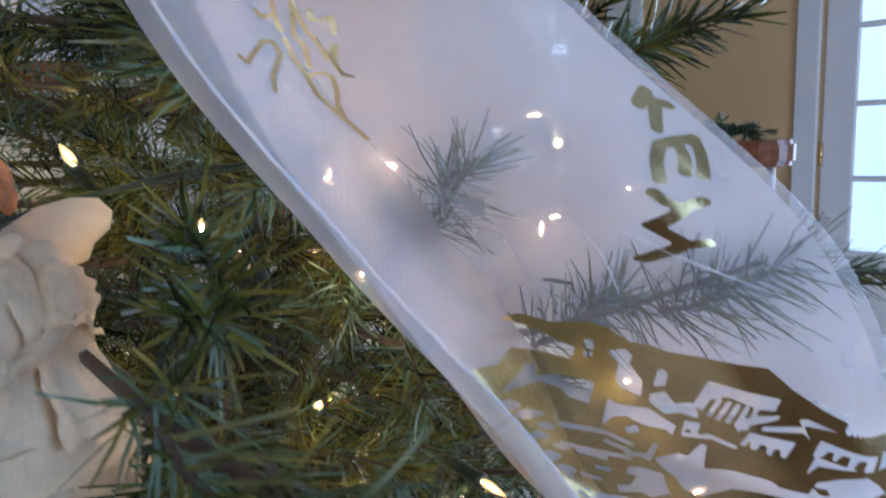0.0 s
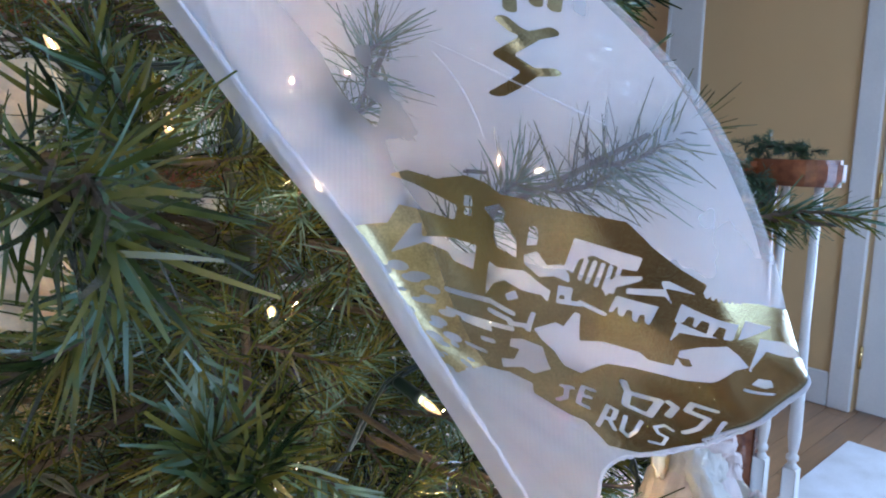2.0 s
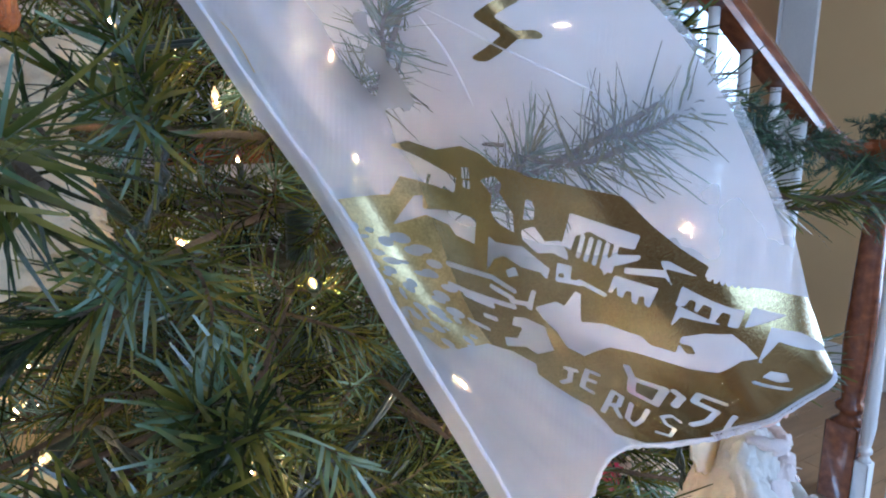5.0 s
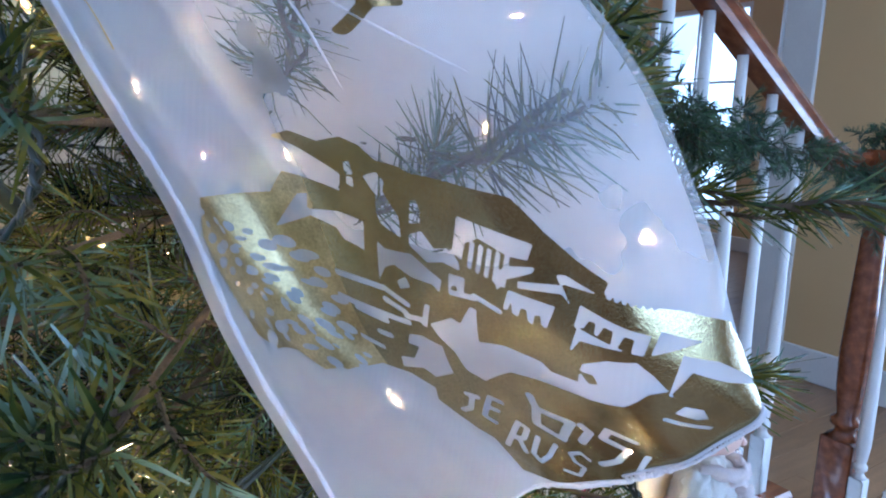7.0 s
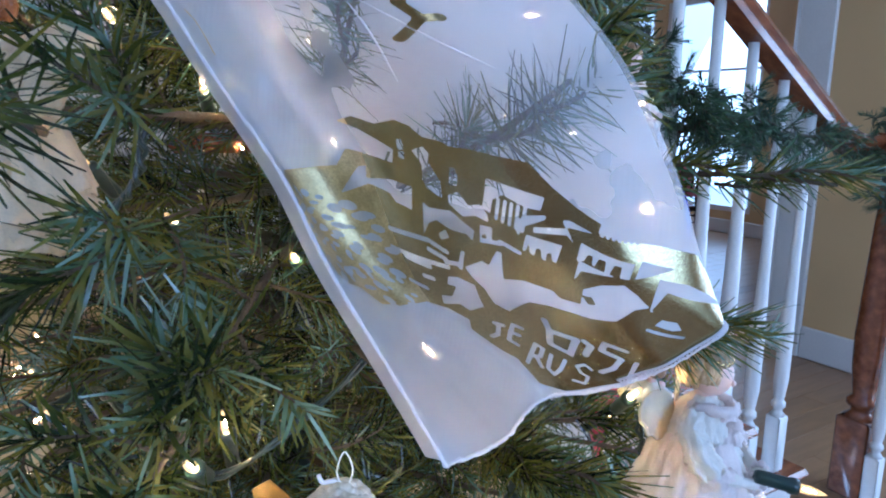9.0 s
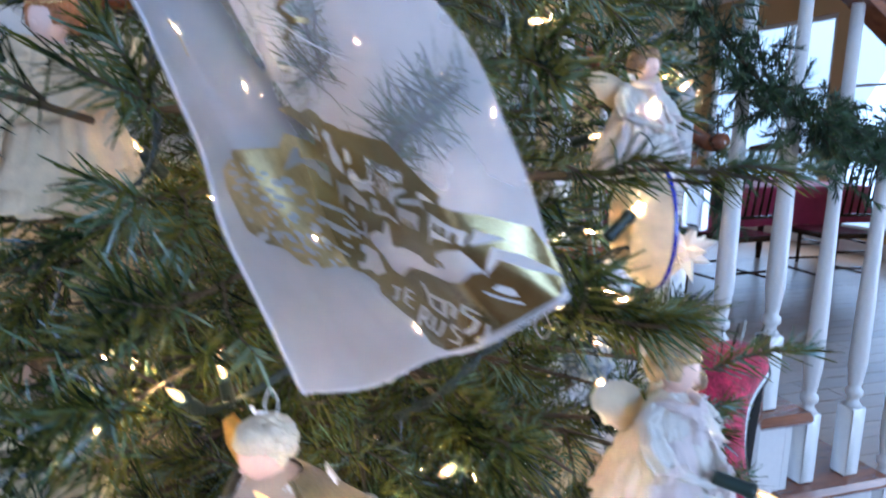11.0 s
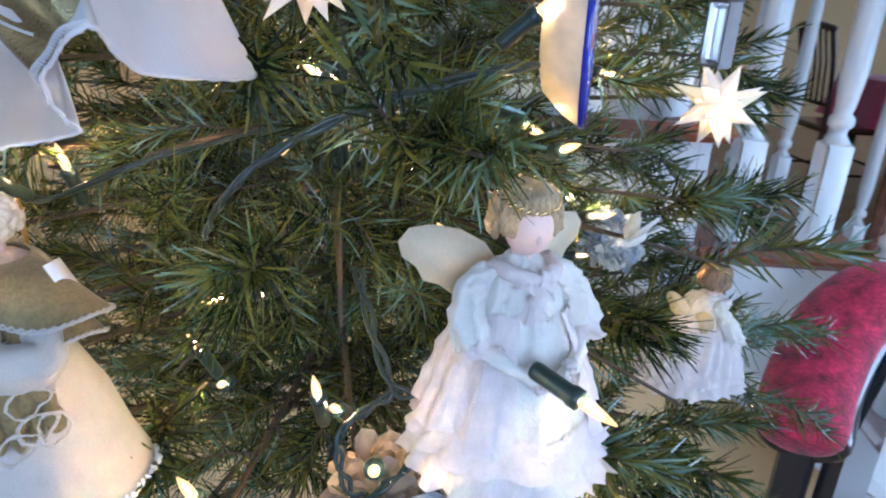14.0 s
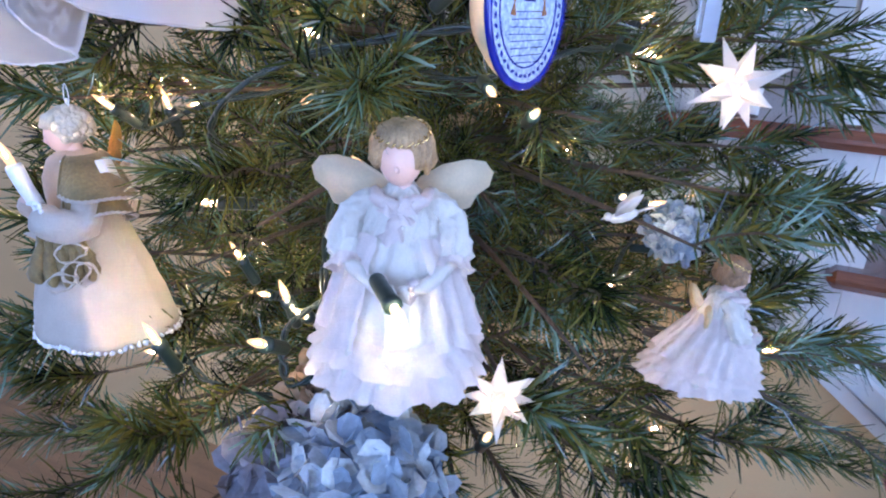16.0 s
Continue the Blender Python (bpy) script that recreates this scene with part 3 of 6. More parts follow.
def far_balustrade():
    """The railing on the dining side of the lowest steps."""
    ob = empty("balustrade", HOUSE, "white balusters and brown newel on the far side of the stairs", "railing")
    for i in range(-1, 4):
        u = 1.20 + 0.1305 * i
        k = math.ceil((u - NOSE1) / GOING + 1 - 1e-3)
        z = tread_z(k)
        part("baluster", baluster_mesh(rail_z(u) - 0.16 - z), None, ob, m=pose(u, 1.745, z))
    part("newel", Geo().lathe([(0.036, 0), (0.036, 0.2), (0.026, 0.22), (0.032, 0.5), (0.026, 0.85), (0.034, 0.87), (0.034, 0.9)], 16), WOOD, ob, "slim brown newel post", m=pose(1.665, 1.745, 0.38 - 0.19))
    g = Geo()
    g.tube(spline([(0.95, 1.745, rail_z(0.95) - 0.13), (1.35, 1.745, rail_z(1.35) - 0.13), (1.58, 1.745, 1.26), (1.665, 1.745, 1.17), (1.72, 1.70, 1.12), (1.70, 1.62, 1.13)], 24), 0.028, 10)
    part("handrail", g, WOOD, ob, "curved red-brown handrail end")


far_balustrade()

# ---------------------------------------------------------------- pine sprigs and the tree
rng = random.Random(7)


def needle(g, base, d, length, width, droop, r, slot=0):
    """One folded, tapering plastic strip."""
    side = d.cross(Vector((r.uniform(-1, 1), r.uniform(-1, 1), r.uniform(-1, 1)))).normalized() * (width / 2)
    bend = Vector((r.uniform(-0.15, 0.15), r.uniform(-0.15, 0.15), -droop)) * length
    mid, tip = base + d * (0.55 * length) + bend * 0.25, base + d * length + bend
    o = len(g.v)
    g.v += [tuple(base - side), tuple(base + side), tuple(mid - side), tuple(mid + side), tuple(tip - side * 0.45), tuple(tip + side * 0.45)]
    g.f += [(o, o + 1, o + 3, o + 2), (o + 2, o + 3, o + 5, o + 4)]
    g.m += [slot, slot]


def sprig_geo(g, m, length, count, nl, r, width=0.0018, wider=0):
    """Needles all round a short stem that points along local x."""
    rot = m.to_3x3()
    pts = [m @ Vector((length * t, 0.006 * math.sin(3 * t), 0.012 * t * t)) for t in (0, 0.35, 0.7, 1)]
    g.tube(pts, [0.0016, 0.0014, 0.0011, 0.0006], 4, 1, caps=False)
    for i in range(count):
        t = (i + r.random()) / count
        a = i * 2.39996 + r.uniform(-0.3, 0.3)
        lean = radians(r.uniform(38, 66) + wider - 34 * t)
        d = rot @ Vector((math.cos(lean), math.sin(lean) * math.cos(a), math.sin(lean) * math.sin(a)))
        p = m @ Vector((length * t, 0.006 * math.sin(3 * t), 0.012 * t * t))
        needle(g, p, d.normalized(), nl * r.uniform(0.7, 1.15) * (1 - 0.25 * t), width * r.uniform(0.8, 1.2), r.uniform(-0.06, 0.12), r)


def sprig_mesh(seed, length, count, nl):
    g = Geo()
    sprig_geo(g, Matrix.Identity(4), length, count, nl, random.Random(seed), 0.0021, 8)
    return g.mesh("sprig", [NEEDLE, BARK], False)


def aim(d, roll=0.0):
    """A turn that brings local x onto d."""
    d = Vector(d).normalized()
    return (d.to_track_quat("X", "Z").to_matrix().to_4x4()) @ Matrix.Rotation(roll, 4, "X")


TREE_C = Vector((-0.156, 0.56, 0.0))


def tree_r(z):
    return max(0.05, 0.365 - 0.24 * (z - 1.0))


# what hangs on the tree keeps its own space free: centre, clear radius, and how far outwards
CLEAR = []


def keep_clear(p, r, out=0.22, way=None):
    p = Vector(p)
    if way is None:
        way = Vector((p.x - TREE_C.x, p.y - TREE_C.y, 0.1))
    CLEAR.append((p, Vector(way).normalized(), r, out))


def is_clear(q):
    for p, way, r, out in CLEAR:
        t = max(0.0, min(out, (q - p).dot(way)))
        if (q - p - way * t).length < r:
            return False
    return True
for _p, _r in (((0.215, 0.415, 0.945), 0.075), ((0.05, 0.24, 0.93), 0.07), ((0.18, 0.71, 0.87), 0.06), ((0.178, 0.678, 1.043), 0.045), ((0.18, 0.51, 1.08), 0.055), ((-0.175, 0.29, 1.165), 0.075), ((0.157, 0.533, 1.17), 0.05), ((0.225, 0.405, 0.82), 0.05), ((0.25, 0.475, 0.87), 0.035)):
    keep_clear(_p, _r)
keep_clear((0.215, 0.41, 1.0), 0.045)
keep_clear((0.215, 0.41, 0.88), 0.07)
keep_clear((0.05, 0.24, 0.87), 0.06)
keep_clear((0.05, 0.24, 0.99), 0.04)
keep_clear((0.08, 0.235, 1.07), 0.06, 0.25, (0.3, -1, 0))
keep_clear((0.13, 0.24, 1.10), 0.06, 0.25, (0.35, -1, 0))
keep_clear((0.10, 0.24, 1.15), 0.065, 0.25, (0.3, -1, 0))
keep_clear((0.02, 0.24, 1.17), 0.065, 0.25, (0.2, -1, 0.1))
keep_clear((0.03, 0.24, 1.23), 0.07, 0.25, (0.2, -1, 0.2))
keep_clear((-0.03, 0.24, 1.29), 0.08, 0.25, (0.2, -1, 0.2))
# the way that stays free beside the tree
keep_clear((0.10, 0.05, 1.2), 0.16, 0.3, (1, 0.2, -0.3))
for _p, _r in (((0.215, 0.41, 0.95), 0.06), ((0.215, 0.41, 0.89), 0.065), ((0.215, 0.41, 1.0), 0.045), ((0.05, 0.235, 0.92), 0.06)):
    keep_clear(_p, _r, 0.25, (0.35, -0.9, 0.25))
for _p, _r in (((0.18, 0.71, 0.85), 0.06), ((0.178, 0.678, 1.043), 0.04), ((0.18, 0.52, 1.07), 0.045)):
    keep_clear(_p, _r, 0.25, (0.75, -0.6, 0.3))
keep_clear((0.036, 0.23, 0.99), 0.045, 0.3, (0.95, 0.2, 0.2))
keep_clear((0.036, 0.23, 0.93), 0.055, 0.3, (0.95, 0.2, 0.2))
keep_clear((0.176, 0.676, 1.04), 0.045, 0.3, (0.3, -0.9, 0.2))
keep_clear((0.188, 0.70, 0.84), 0.06, 0.3, (0.75, -0.7, 0.3))

# ---------------------------------------------------------------- the printed scarf
# folds from the free edge round the hollow, the swelling and the turn back into the tree; rows from hem to top
SCARF = (
    ((0.090, 0.187, 1.048), (0.105, 0.220, 1.043), (0.117, 0.252, 1.048), (0.143, 0.242, 1.060), (0.167, 0.233, 1.076), (0.187, 0.242, 1.092), (0.149, 0.270, 1.074), (0.103, 0.337, 1.065), (0.030, 0.356, 1.070)),
    ((0.053, 0.186, 1.108), (0.034, 0.242, 1.102), (0.064, 0.258, 1.090), (0.105, 0.243, 1.100), (0.149, 0.219, 1.106), (0.177, 0.240, 1.116), (0.143, 0.270, 1.107), (0.070, 0.334, 1.107), (0.012, 0.346, 1.109)),
    ((0.021, 0.199, 1.152), (0.001, 0.242, 1.152), (0.036, 0.251, 1.157), (0.092, 0.223, 1.157), (0.133, 0.216, 1.155), (0.161, 0.236, 1.158), (0.123, 0.264, 1.157), (0.040, 0.324, 1.157), (-0.025, 0.334, 1.159)),
    ((-0.025, 0.214, 1.205), (-0.031, 0.240, 1.205), (0.009, 0.246, 1.207), (0.062, 0.206, 1.208), (0.098, 0.205, 1.208), (0.130, 0.237, 1.207), (0.093, 0.262, 1.207), (0.005, 0.314, 1.207), (-0.058, 0.324, 1.209)),
    ((-0.081, 0.220, 1.287), (-0.077, 0.240, 1.287), (-0.041, 0.244, 1.287), (0.007, 0.228, 1.287), (0.029, 0.224, 1.287), (0.045, 0.238, 1.287), (0.023, 0.264, 1.287), (-0.040, 0.302, 1.287), (-0.092, 0.308, 1.289)),
    ((-0.147, 0.264, 1.432), (-0.137, 0.277, 1.432), (-0.123, 0.270, 1.432), (-0.103, 0.274, 1.432), (-0.091, 0.267, 1.432), (-0.079, 0.277, 1.432), (-0.092, 0.292, 1.432), (-0.117, 0.312, 1.432), (-0.147, 0.322, 1.432)),
)


def scarf_point(c, s):
    """c across the folds, 0 to 8; s up from the hem, 0 to 5."""
    def cr(p, t):
        i = min(int(t), len(p) - 2)
        t -= i
        a, b, d, e = p[max(i - 1, 0)], p[i], p[i + 1], p[min(i + 2, len(p) - 1)]
        return 0.5 * ((2 * b) + (d - a) * t + (2 * a - 5 * b + 4 * d - e) * t * t + (3 * b - a - 3 * d + e) * t ** 3)
    q = cr([cr([Vector(p) for p in row], c) for row in SCARF], s)
    q.y += 0.0012 * math.sin(9 * c + 2.2 * s) * math.sin(2.6 * s + 0.4)
    return q


def scarf_cloth():
    ob = empty("scarf", pose(0, 0, 0), "sheer white organza scarf with gold city print, draped on tree", "scarf")
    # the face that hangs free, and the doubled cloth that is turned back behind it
    # the back fold's inner end is added as a bright backing for the face
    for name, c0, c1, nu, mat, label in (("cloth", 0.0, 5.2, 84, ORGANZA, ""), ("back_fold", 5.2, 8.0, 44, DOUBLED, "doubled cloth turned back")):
        nv = 70
        vs = [scarf_point(c0 + (c1 - c0) * i / (nu - 1), 5 * j / (nv - 1)) for j in range(nv) for i in range(nu)]
        fs = [(j * nu + i, j * nu + i + 1, (j + 1) * nu + i + 1, (j + 1) * nu + i) for j in range(nv - 1) for i in range(nu - 1)]
        g = Geo()
        g.add(vs, fs)
        part(name, g, mat, ob, label)
    left = [scarf_point(0, 5 * j / 80) for j in range(81)]
    foot = [scarf_point(8 * j / 140, 0) for j in range(141)]
    jit = random.Random(3)
    for line in (left, foot):
        part("hem", Geo().tube([p + Vector((0, 0, jit.uniform(-0.0004, 0.0004))) for p in line], [0.0008 * jit.uniform(0.8, 1.3) for p in line], 6), HEM, ob, "narrow rolled hem")
    # zigzag overlock stitches along the rounded end of the foot
    rows = [[scarf_point(c, k) + Vector((0, -0.0012, 0)) for c in [3.3 + 1.75 * i / 70 for i in range(71)]] for k in (0.02, 0.11)]
    part("stitching", Geo().tube(rows[1], 0.0005, 5), HEM, ob, "raised line of stitches")
    part("stitching", Geo().tube([rows[i % 2][i] for i in range(71)], 0.00045, 5), HEM, ob, "zigzag overlock stitches")
    # pressed creases
    for run in (((2.7, 3.1), (3.0, 2.92), (3.3, 2.76), (3.62, 2.62)), ((2.68, 3.05), (2.72, 2.85), (2.68, 2.52))):
        line = spline([(c, s, 0) for c, s in run], 26)
        part("crease", Geo().tube([scarf_point(p[0], p[1]) + Vector((0, -0.0002, 0)) for p in line], [0.0001 + 0.00035 * math.sin(math.pi * (i + 0.5) / 26) for i in range(26)], 5), HEM, ob, "pressed crease")
    # the wide folded strip along the free edge
    g = Geo()
    vs = []
    for j, p in enumerate(left):
        for t in (0, 0.5, 1):
            vs.append(p + Vector((-0.0095, 0.007, -0.0015)) * t + Vector((0.0012, 0.0012, 0)) * math.sin(math.pi * t))
    g.add(vs, [(j * 3 + k, j * 3 + k + 1, j * 3 + k + 4, j * 3 + k + 3) for j in range(80) for k in range(2)])
    part("hem_band", g, ORGANZA, ob, "wide folded hem band")
    return ob


scarf = scarf_cloth()

# the foil print, drawn in folds and rows of the cloth: the city outline, what is left open in it, and strokes
CITY = ((1.855, 2.215), (2.04, 2.245), (2.235, 2.175), (2.44, 2.215), (2.545, 2.17), (2.605, 2.085), (2.73, 2.065), (2.79, 2.03), (2.965, 2.015), (3.19, 1.985), (3.41, 1.965), (3.575, 1.805), (3.76, 1.68), (3.945, 1.58), (3.9, 1.52), (4.21, 1.42), (4.4, 1.35), (4.78, 1.155), (5.02, 0.58), (4.835, 0.225), (4.645, 0.03), (4.325, 0), (3.775, 0.07), (3.255, 0.06), (2.91, 0.06), (2.505, 0.07), (2.25, 0.185), (2.375, 0.455), (2.29, 0.53), (2.185, 0.72), (2.285, 0.8), (2.145, 0.9), (1.91, 0.945), (1.365, 0.81), (1.08, 0.8), (0.89, 0.9), (0.61, 0.96), (0.435, 1.085), (0.415, 1.275), (0.38, 1.485), (0.475, 1.695), (0.825, 1.895), (1.645, 1.88), (1.82, 1.99), (2.23, 1.885), (2.295, 1.98), (2.035, 2.135))

OPENINGS = []
OPENINGS.append(((2.375, 2.06), (2.42, 2.06), (2.4, 1.985), (2.335, 1.98)))
OPENINGS.append(((2.34, 1.97), (2.39, 1.97), (2.365, 1.915), (2.315, 1.925)))
OPENINGS.append(((2.465, 1.985), (2.575, 2.015), (2.6, 1.965), (2.565, 1.91), (2.585, 1.855), (2.615, 1.785), (2.59, 1.675), (2.475, 1.735), (2.465, 1.795), (2.505, 1.89)))
OPENINGS.append(((2.72, 1.88), (2.76, 1.88), (2.765, 1.825), (2.74, 1.76), (2.67, 1.755)))
OPENINGS.append(((1.87, 1.865), (1.945, 1.865), (1.9, 1.785), (2.15, 1.775), (2.335, 1.735), (2.255, 1.585), (2.22, 1.6), (2.11, 1.635), (2.085, 1.69), (1.905, 1.75), (1.535, 1.68)))
OPENINGS.append(((2.645, 1.695), (2.735, 1.72), (2.79, 1.63), (2.895, 1.64), (2.94, 1.57), (2.94, 1.515), (2.83, 1.56), (2.725, 1.555), (2.635, 1.64)))
OPENINGS.append(((3, 1.825), (3.48, 1.73), (3.425, 1.64), (3.305, 1.65), (3.12, 1.72), (3.015, 1.68), (2.965, 1.58), (2.905, 1.62)))
OPENINGS.append(((3.185, 1.515), (3.27, 1.595), (3.475, 1.61), (3.445, 1.575), (3.275, 1.52), (3.19, 1.44)))
OPENINGS.append(((3.6, 1.585), (3.665, 1.59), (3.865, 1.51), (3.61, 1.54)))
OPENINGS.append(((3.345, 1.52), (3.63, 1.53), (3.67, 1.415), (3.62, 1.48), (3.335, 1.48)))
OPENINGS.append(((2.855, 1.5), (2.965, 1.48), (2.935, 1.385), (2.895, 1.395), (2.89, 1.43), (2.865, 1.435), (2.825, 1.39)))
OPENINGS.append(((3.27, 1.46), (3.565, 1.405), (3.485, 1.265), (3.455, 1.28), (3.46, 1.34), (3.425, 1.335), (3.4, 1.275), (3.37, 1.29), (3.375, 1.36), (3.34, 1.365), (3.31, 1.305), (3.275, 1.32), (3.28, 1.395), (3.245, 1.335), (3.21, 1.33)))
OPENINGS.append(((3.73, 1.44), (4.16, 1.265), (4.08, 1.15), (4, 1.175), (4.045, 1.26), (3.985, 1.28), (3.915, 1.21), (3.88, 1.23), (3.915, 1.31), (3.86, 1.33), (3.805, 1.27), (3.785, 1.28), (3.81, 1.345), (3.77, 1.355), (3.725, 1.305), (3.66, 1.3)))
OPENINGS.append(((3.685, 1.305), (3.98, 1.185), (3.685, 1.225), (3.595, 1.135)))
OPENINGS.append(((4.225, 1.275), (4.485, 1.12), (4.125, 1.145)))
OPENINGS.append(((2.605, 1.205), (2.795, 1.24), (2.85, 1.205), (2.96, 1.31), (3.005, 1.295), (2.945, 1.085), (3.145, 1.08), (3.38, 1.02), (3.415, 0.955), (3.575, 0.925), (3.66, 1.075), (3.825, 1.12), (4.025, 1.115), (4.105, 1.005), (4.16, 0.855), (4.025, 0.87), (3.81, 0.78), (3.585, 0.785), (3.265, 0.865), (3.08, 0.89), (2.79, 0.815), (2.7, 0.89), (2.7, 1.02), (2.635, 1.125)))
OPENINGS.append(((4.325, 1.085), (4.555, 0.925), (5.005, 0.375), (5.1, 0.265), (4.545, 0.745), (4.35, 0.94), (4.17, 0.825), (4.18, 0.79), (4.145, 0.82)))
OPENINGS.append(((4.125, 0.66), (4.21, 0.685), (4.32, 0.585), (4.32, 0.47), (4.24, 0.51)))
OPENINGS.append(((2.395, 1.645), (2.44, 1.61), (2.63, 1.595), (2.73, 1.51), (2.795, 1.46), (2.76, 1.385), (2.725, 1.435), (2.585, 1.47), (2.475, 1.53), (2.39, 1.51), (2.295, 1.435)))
OPENINGS.append(((2.625, 1.325), (2.66, 1.315), (2.57, 1.18), (2.53, 1.2)))
OPENINGS.append(((2.38, 1.145), (2.485, 1.135), (2.62, 1.06), (2.565, 0.88), (2.385, 0.87), (2.33, 0.93), (2.13, 0.94), (2.185, 1.01), (2.305, 0.995), (2.415, 1.065), (2.33, 1.09)))
OPENINGS.append(((2.455, 1.445), (2.54, 1.47), (2.55, 1.415), (2.46, 1.4)))
ISLAND = ((3.625, 1.015), (3.705, 1.005), (3.71, 0.935), (3.645, 0.93))
COLUMN_SLOTS = (((3.07, 1.685), (3.015, 1.55)), ((3.13, 1.675), (3.07, 1.53)), ((3.185, 1.665), (3.13, 1.515)), ((3.24, 1.655), (3.185, 1.495)), ((3.3, 1.65), (3.24, 1.48)),)
WALL_JOINTS = (((2.315, 1.4), (2.475, 1.315)), ((2.29, 1.34), (2.435, 1.27)), ((1.95, 1.47), (2.3, 1.4)), ((1.885, 1.345), (2.425, 1.21)), ((2, 1.29), (2.225, 1.22)), ((2.11, 1.16), (2.2, 1.135)), ((1.9, 1.115), (2.055, 1.065)), ((2.425, 1.25), (2.545, 1.23)), ((2.845, 1.39), (3.005, 1.365)), ((3.01, 1.38), (3.18, 1.31)),)
LETTER_J = (((2.53, 0.75), (2.6, 0.72)), ((2.57, 0.735), (2.46, 0.665), (2.36, 0.655)),)
LETTER_E = (((2.7, 0.71), (2.515, 0.61)), ((2.7, 0.71), (2.76, 0.67)), ((2.61, 0.66), (2.665, 0.625)), ((2.515, 0.61), (2.555, 0.56)),)
LETTER_R = (((2.745, 0.54), (2.445, 0.41)), ((2.745, 0.54), (2.775, 0.495), (2.66, 0.44), (2.58, 0.465)), ((2.625, 0.45), (2.56, 0.355)),)
LETTER_U = (((2.795, 0.435), (2.615, 0.34), (2.605, 0.275), (2.735, 0.305), (2.895, 0.375)),)
LETTER_S = (((3.11, 0.265), (3.09, 0.325), (2.96, 0.31), (2.93, 0.245), (2.97, 0.19), (2.845, 0.125), (2.75, 0.185)),)
UPPER_WORD = (((3.1, 0.735), (3.06, 0.645), (3.27, 0.565), (3.04, 0.43), (2.915, 0.53), (3.06, 0.645)), ((3.335, 0.545), (3.355, 0.495), (3.22, 0.425)), ((3.68, 0.42), (3.525, 0.515), (3.425, 0.45), (3.55, 0.325), (3.385, 0.25), (3.205, 0.235)), ((3.675, 0.245), (3.46, 0.09), (3.535, 0), (3.7, 0.065)), ((3.67, 0), (3.7, 0.065)),)
LOW_BAR = (((4.04, 0.64), (4.3, 0.355)),)
BIG_M = (((3.303, 3.157), (3.345, 3.11), (3.435, 3.077), (3.68, 3.1)), ((3.435, 3.07), (3.127, 3.004), (3.259, 2.912)), ((3.43, 2.907), (3.255, 2.908), (2.941, 2.814)),)
BIG_E = (((3.434, 3.209), (3.558, 3.296), (3.732, 3.363), (3.966, 3.373), (4.187, 3.374)), ((3.951, 3.368), (3.886, 3.31), (3.736, 3.235)), ((4.182, 3.378), (4.101, 3.314), (3.88, 3.211)),)
BIG_L = (((3.871, 3.428), (4.173, 3.539), (4.3, 3.526)), ((3.945, 3.532), (4.211, 3.586)),)
SCROLL = (((1.813, 3.994), (1.781, 3.971), (1.725, 3.912)), ((1.63, 3.973), (1.645, 3.949), (1.751, 3.954), (1.732, 3.904)), ((1.271, 3.827), (1.302, 3.799), (1.535, 3.87), (1.616, 3.868), (1.604, 3.823), (1.448, 3.753), (1.379, 3.694)),
          ((1.966, 3.994), (1.898, 3.944), (1.807, 3.888), (1.83, 3.85), (1.761, 3.772)), ((1.714, 3.875), (1.689, 3.814), (1.692, 3.74), (1.675, 3.669), (1.71, 3.613), (1.747, 3.562), (1.779, 3.51), (1.804, 3.466)), ((1.692, 3.74), (1.82, 3.753), (1.878, 3.735), (1.834, 3.674), (1.774, 3.63), (1.759, 3.582)),
          ((2.049, 3.953), (2.005, 3.927), (2.071, 3.924), (2.175, 3.93), (2.111, 3.878)), ((1.959, 3.99), (1.922, 3.892), (1.948, 3.862), (1.934, 3.799), (2.064, 3.842), (1.967, 3.782), (1.967, 3.736), (2.037, 3.729)), ((0.79, 3.12), (0.9, 3.065), (0.91, 2.975), (0.88, 2.84)))

def scarf_grid(c, s):
    """scarf_point for arrays."""
    ctrl = np.array(SCARF)

    def basis(t, n):
        i = np.clip(t.astype(int), 0, n - 2)
        f = t - i
        w = np.stack([-f + 2 * f ** 2 - f ** 3, 2 - 5 * f ** 2 + 3 * f ** 3, f + 4 * f ** 2 - 3 * f ** 3, -f ** 2 + f ** 3], 1) * 0.5
        k = np.clip(np.stack([i - 1, i, i + 1, i + 2], 1), 0, n - 1)
        return k, w

    kc, wc = basis(c, ctrl.shape[1])
    ks, ws = basis(s, ctrl.shape[0])
    p = np.einsum("ni,nj,nijk->nk", ws, wc, ctrl[ks[:, :, None], kc[:, None, :]])
    p[:, 1] += 0.0012 * np.sin(9 * c + 2.2 * s) * np.sin(2.6 * s + 0.4)
    return p


UNIT = np.array((0.042, 0.055))


def inside_by(P, poly):
    """Signed distance to a closed outline, positive inside."""
    Q = np.array(poly) * UNIT
    best = np.full(len(P), 1e9)
    odd = np.zeros(len(P), bool)
    for a, b in zip(Q, np.roll(Q, -1, 0)):
        ab = b - a
        t = np.clip(((P - a) @ ab) / max(ab @ ab, 1e-12), 0, 1)
        best = np.minimum(best, np.hypot(*(P - a - t[:, None] * ab).T))
        if a[1] != b[1]:
            odd ^= ((a[1] > P[:, 1]) != (b[1] > P[:, 1])) & (P[:, 0] < (b[0] - a[0]) * (P[:, 1] - a[1]) / (b[1] - a[1]) + a[0])
    return np.where(odd, best, -best)


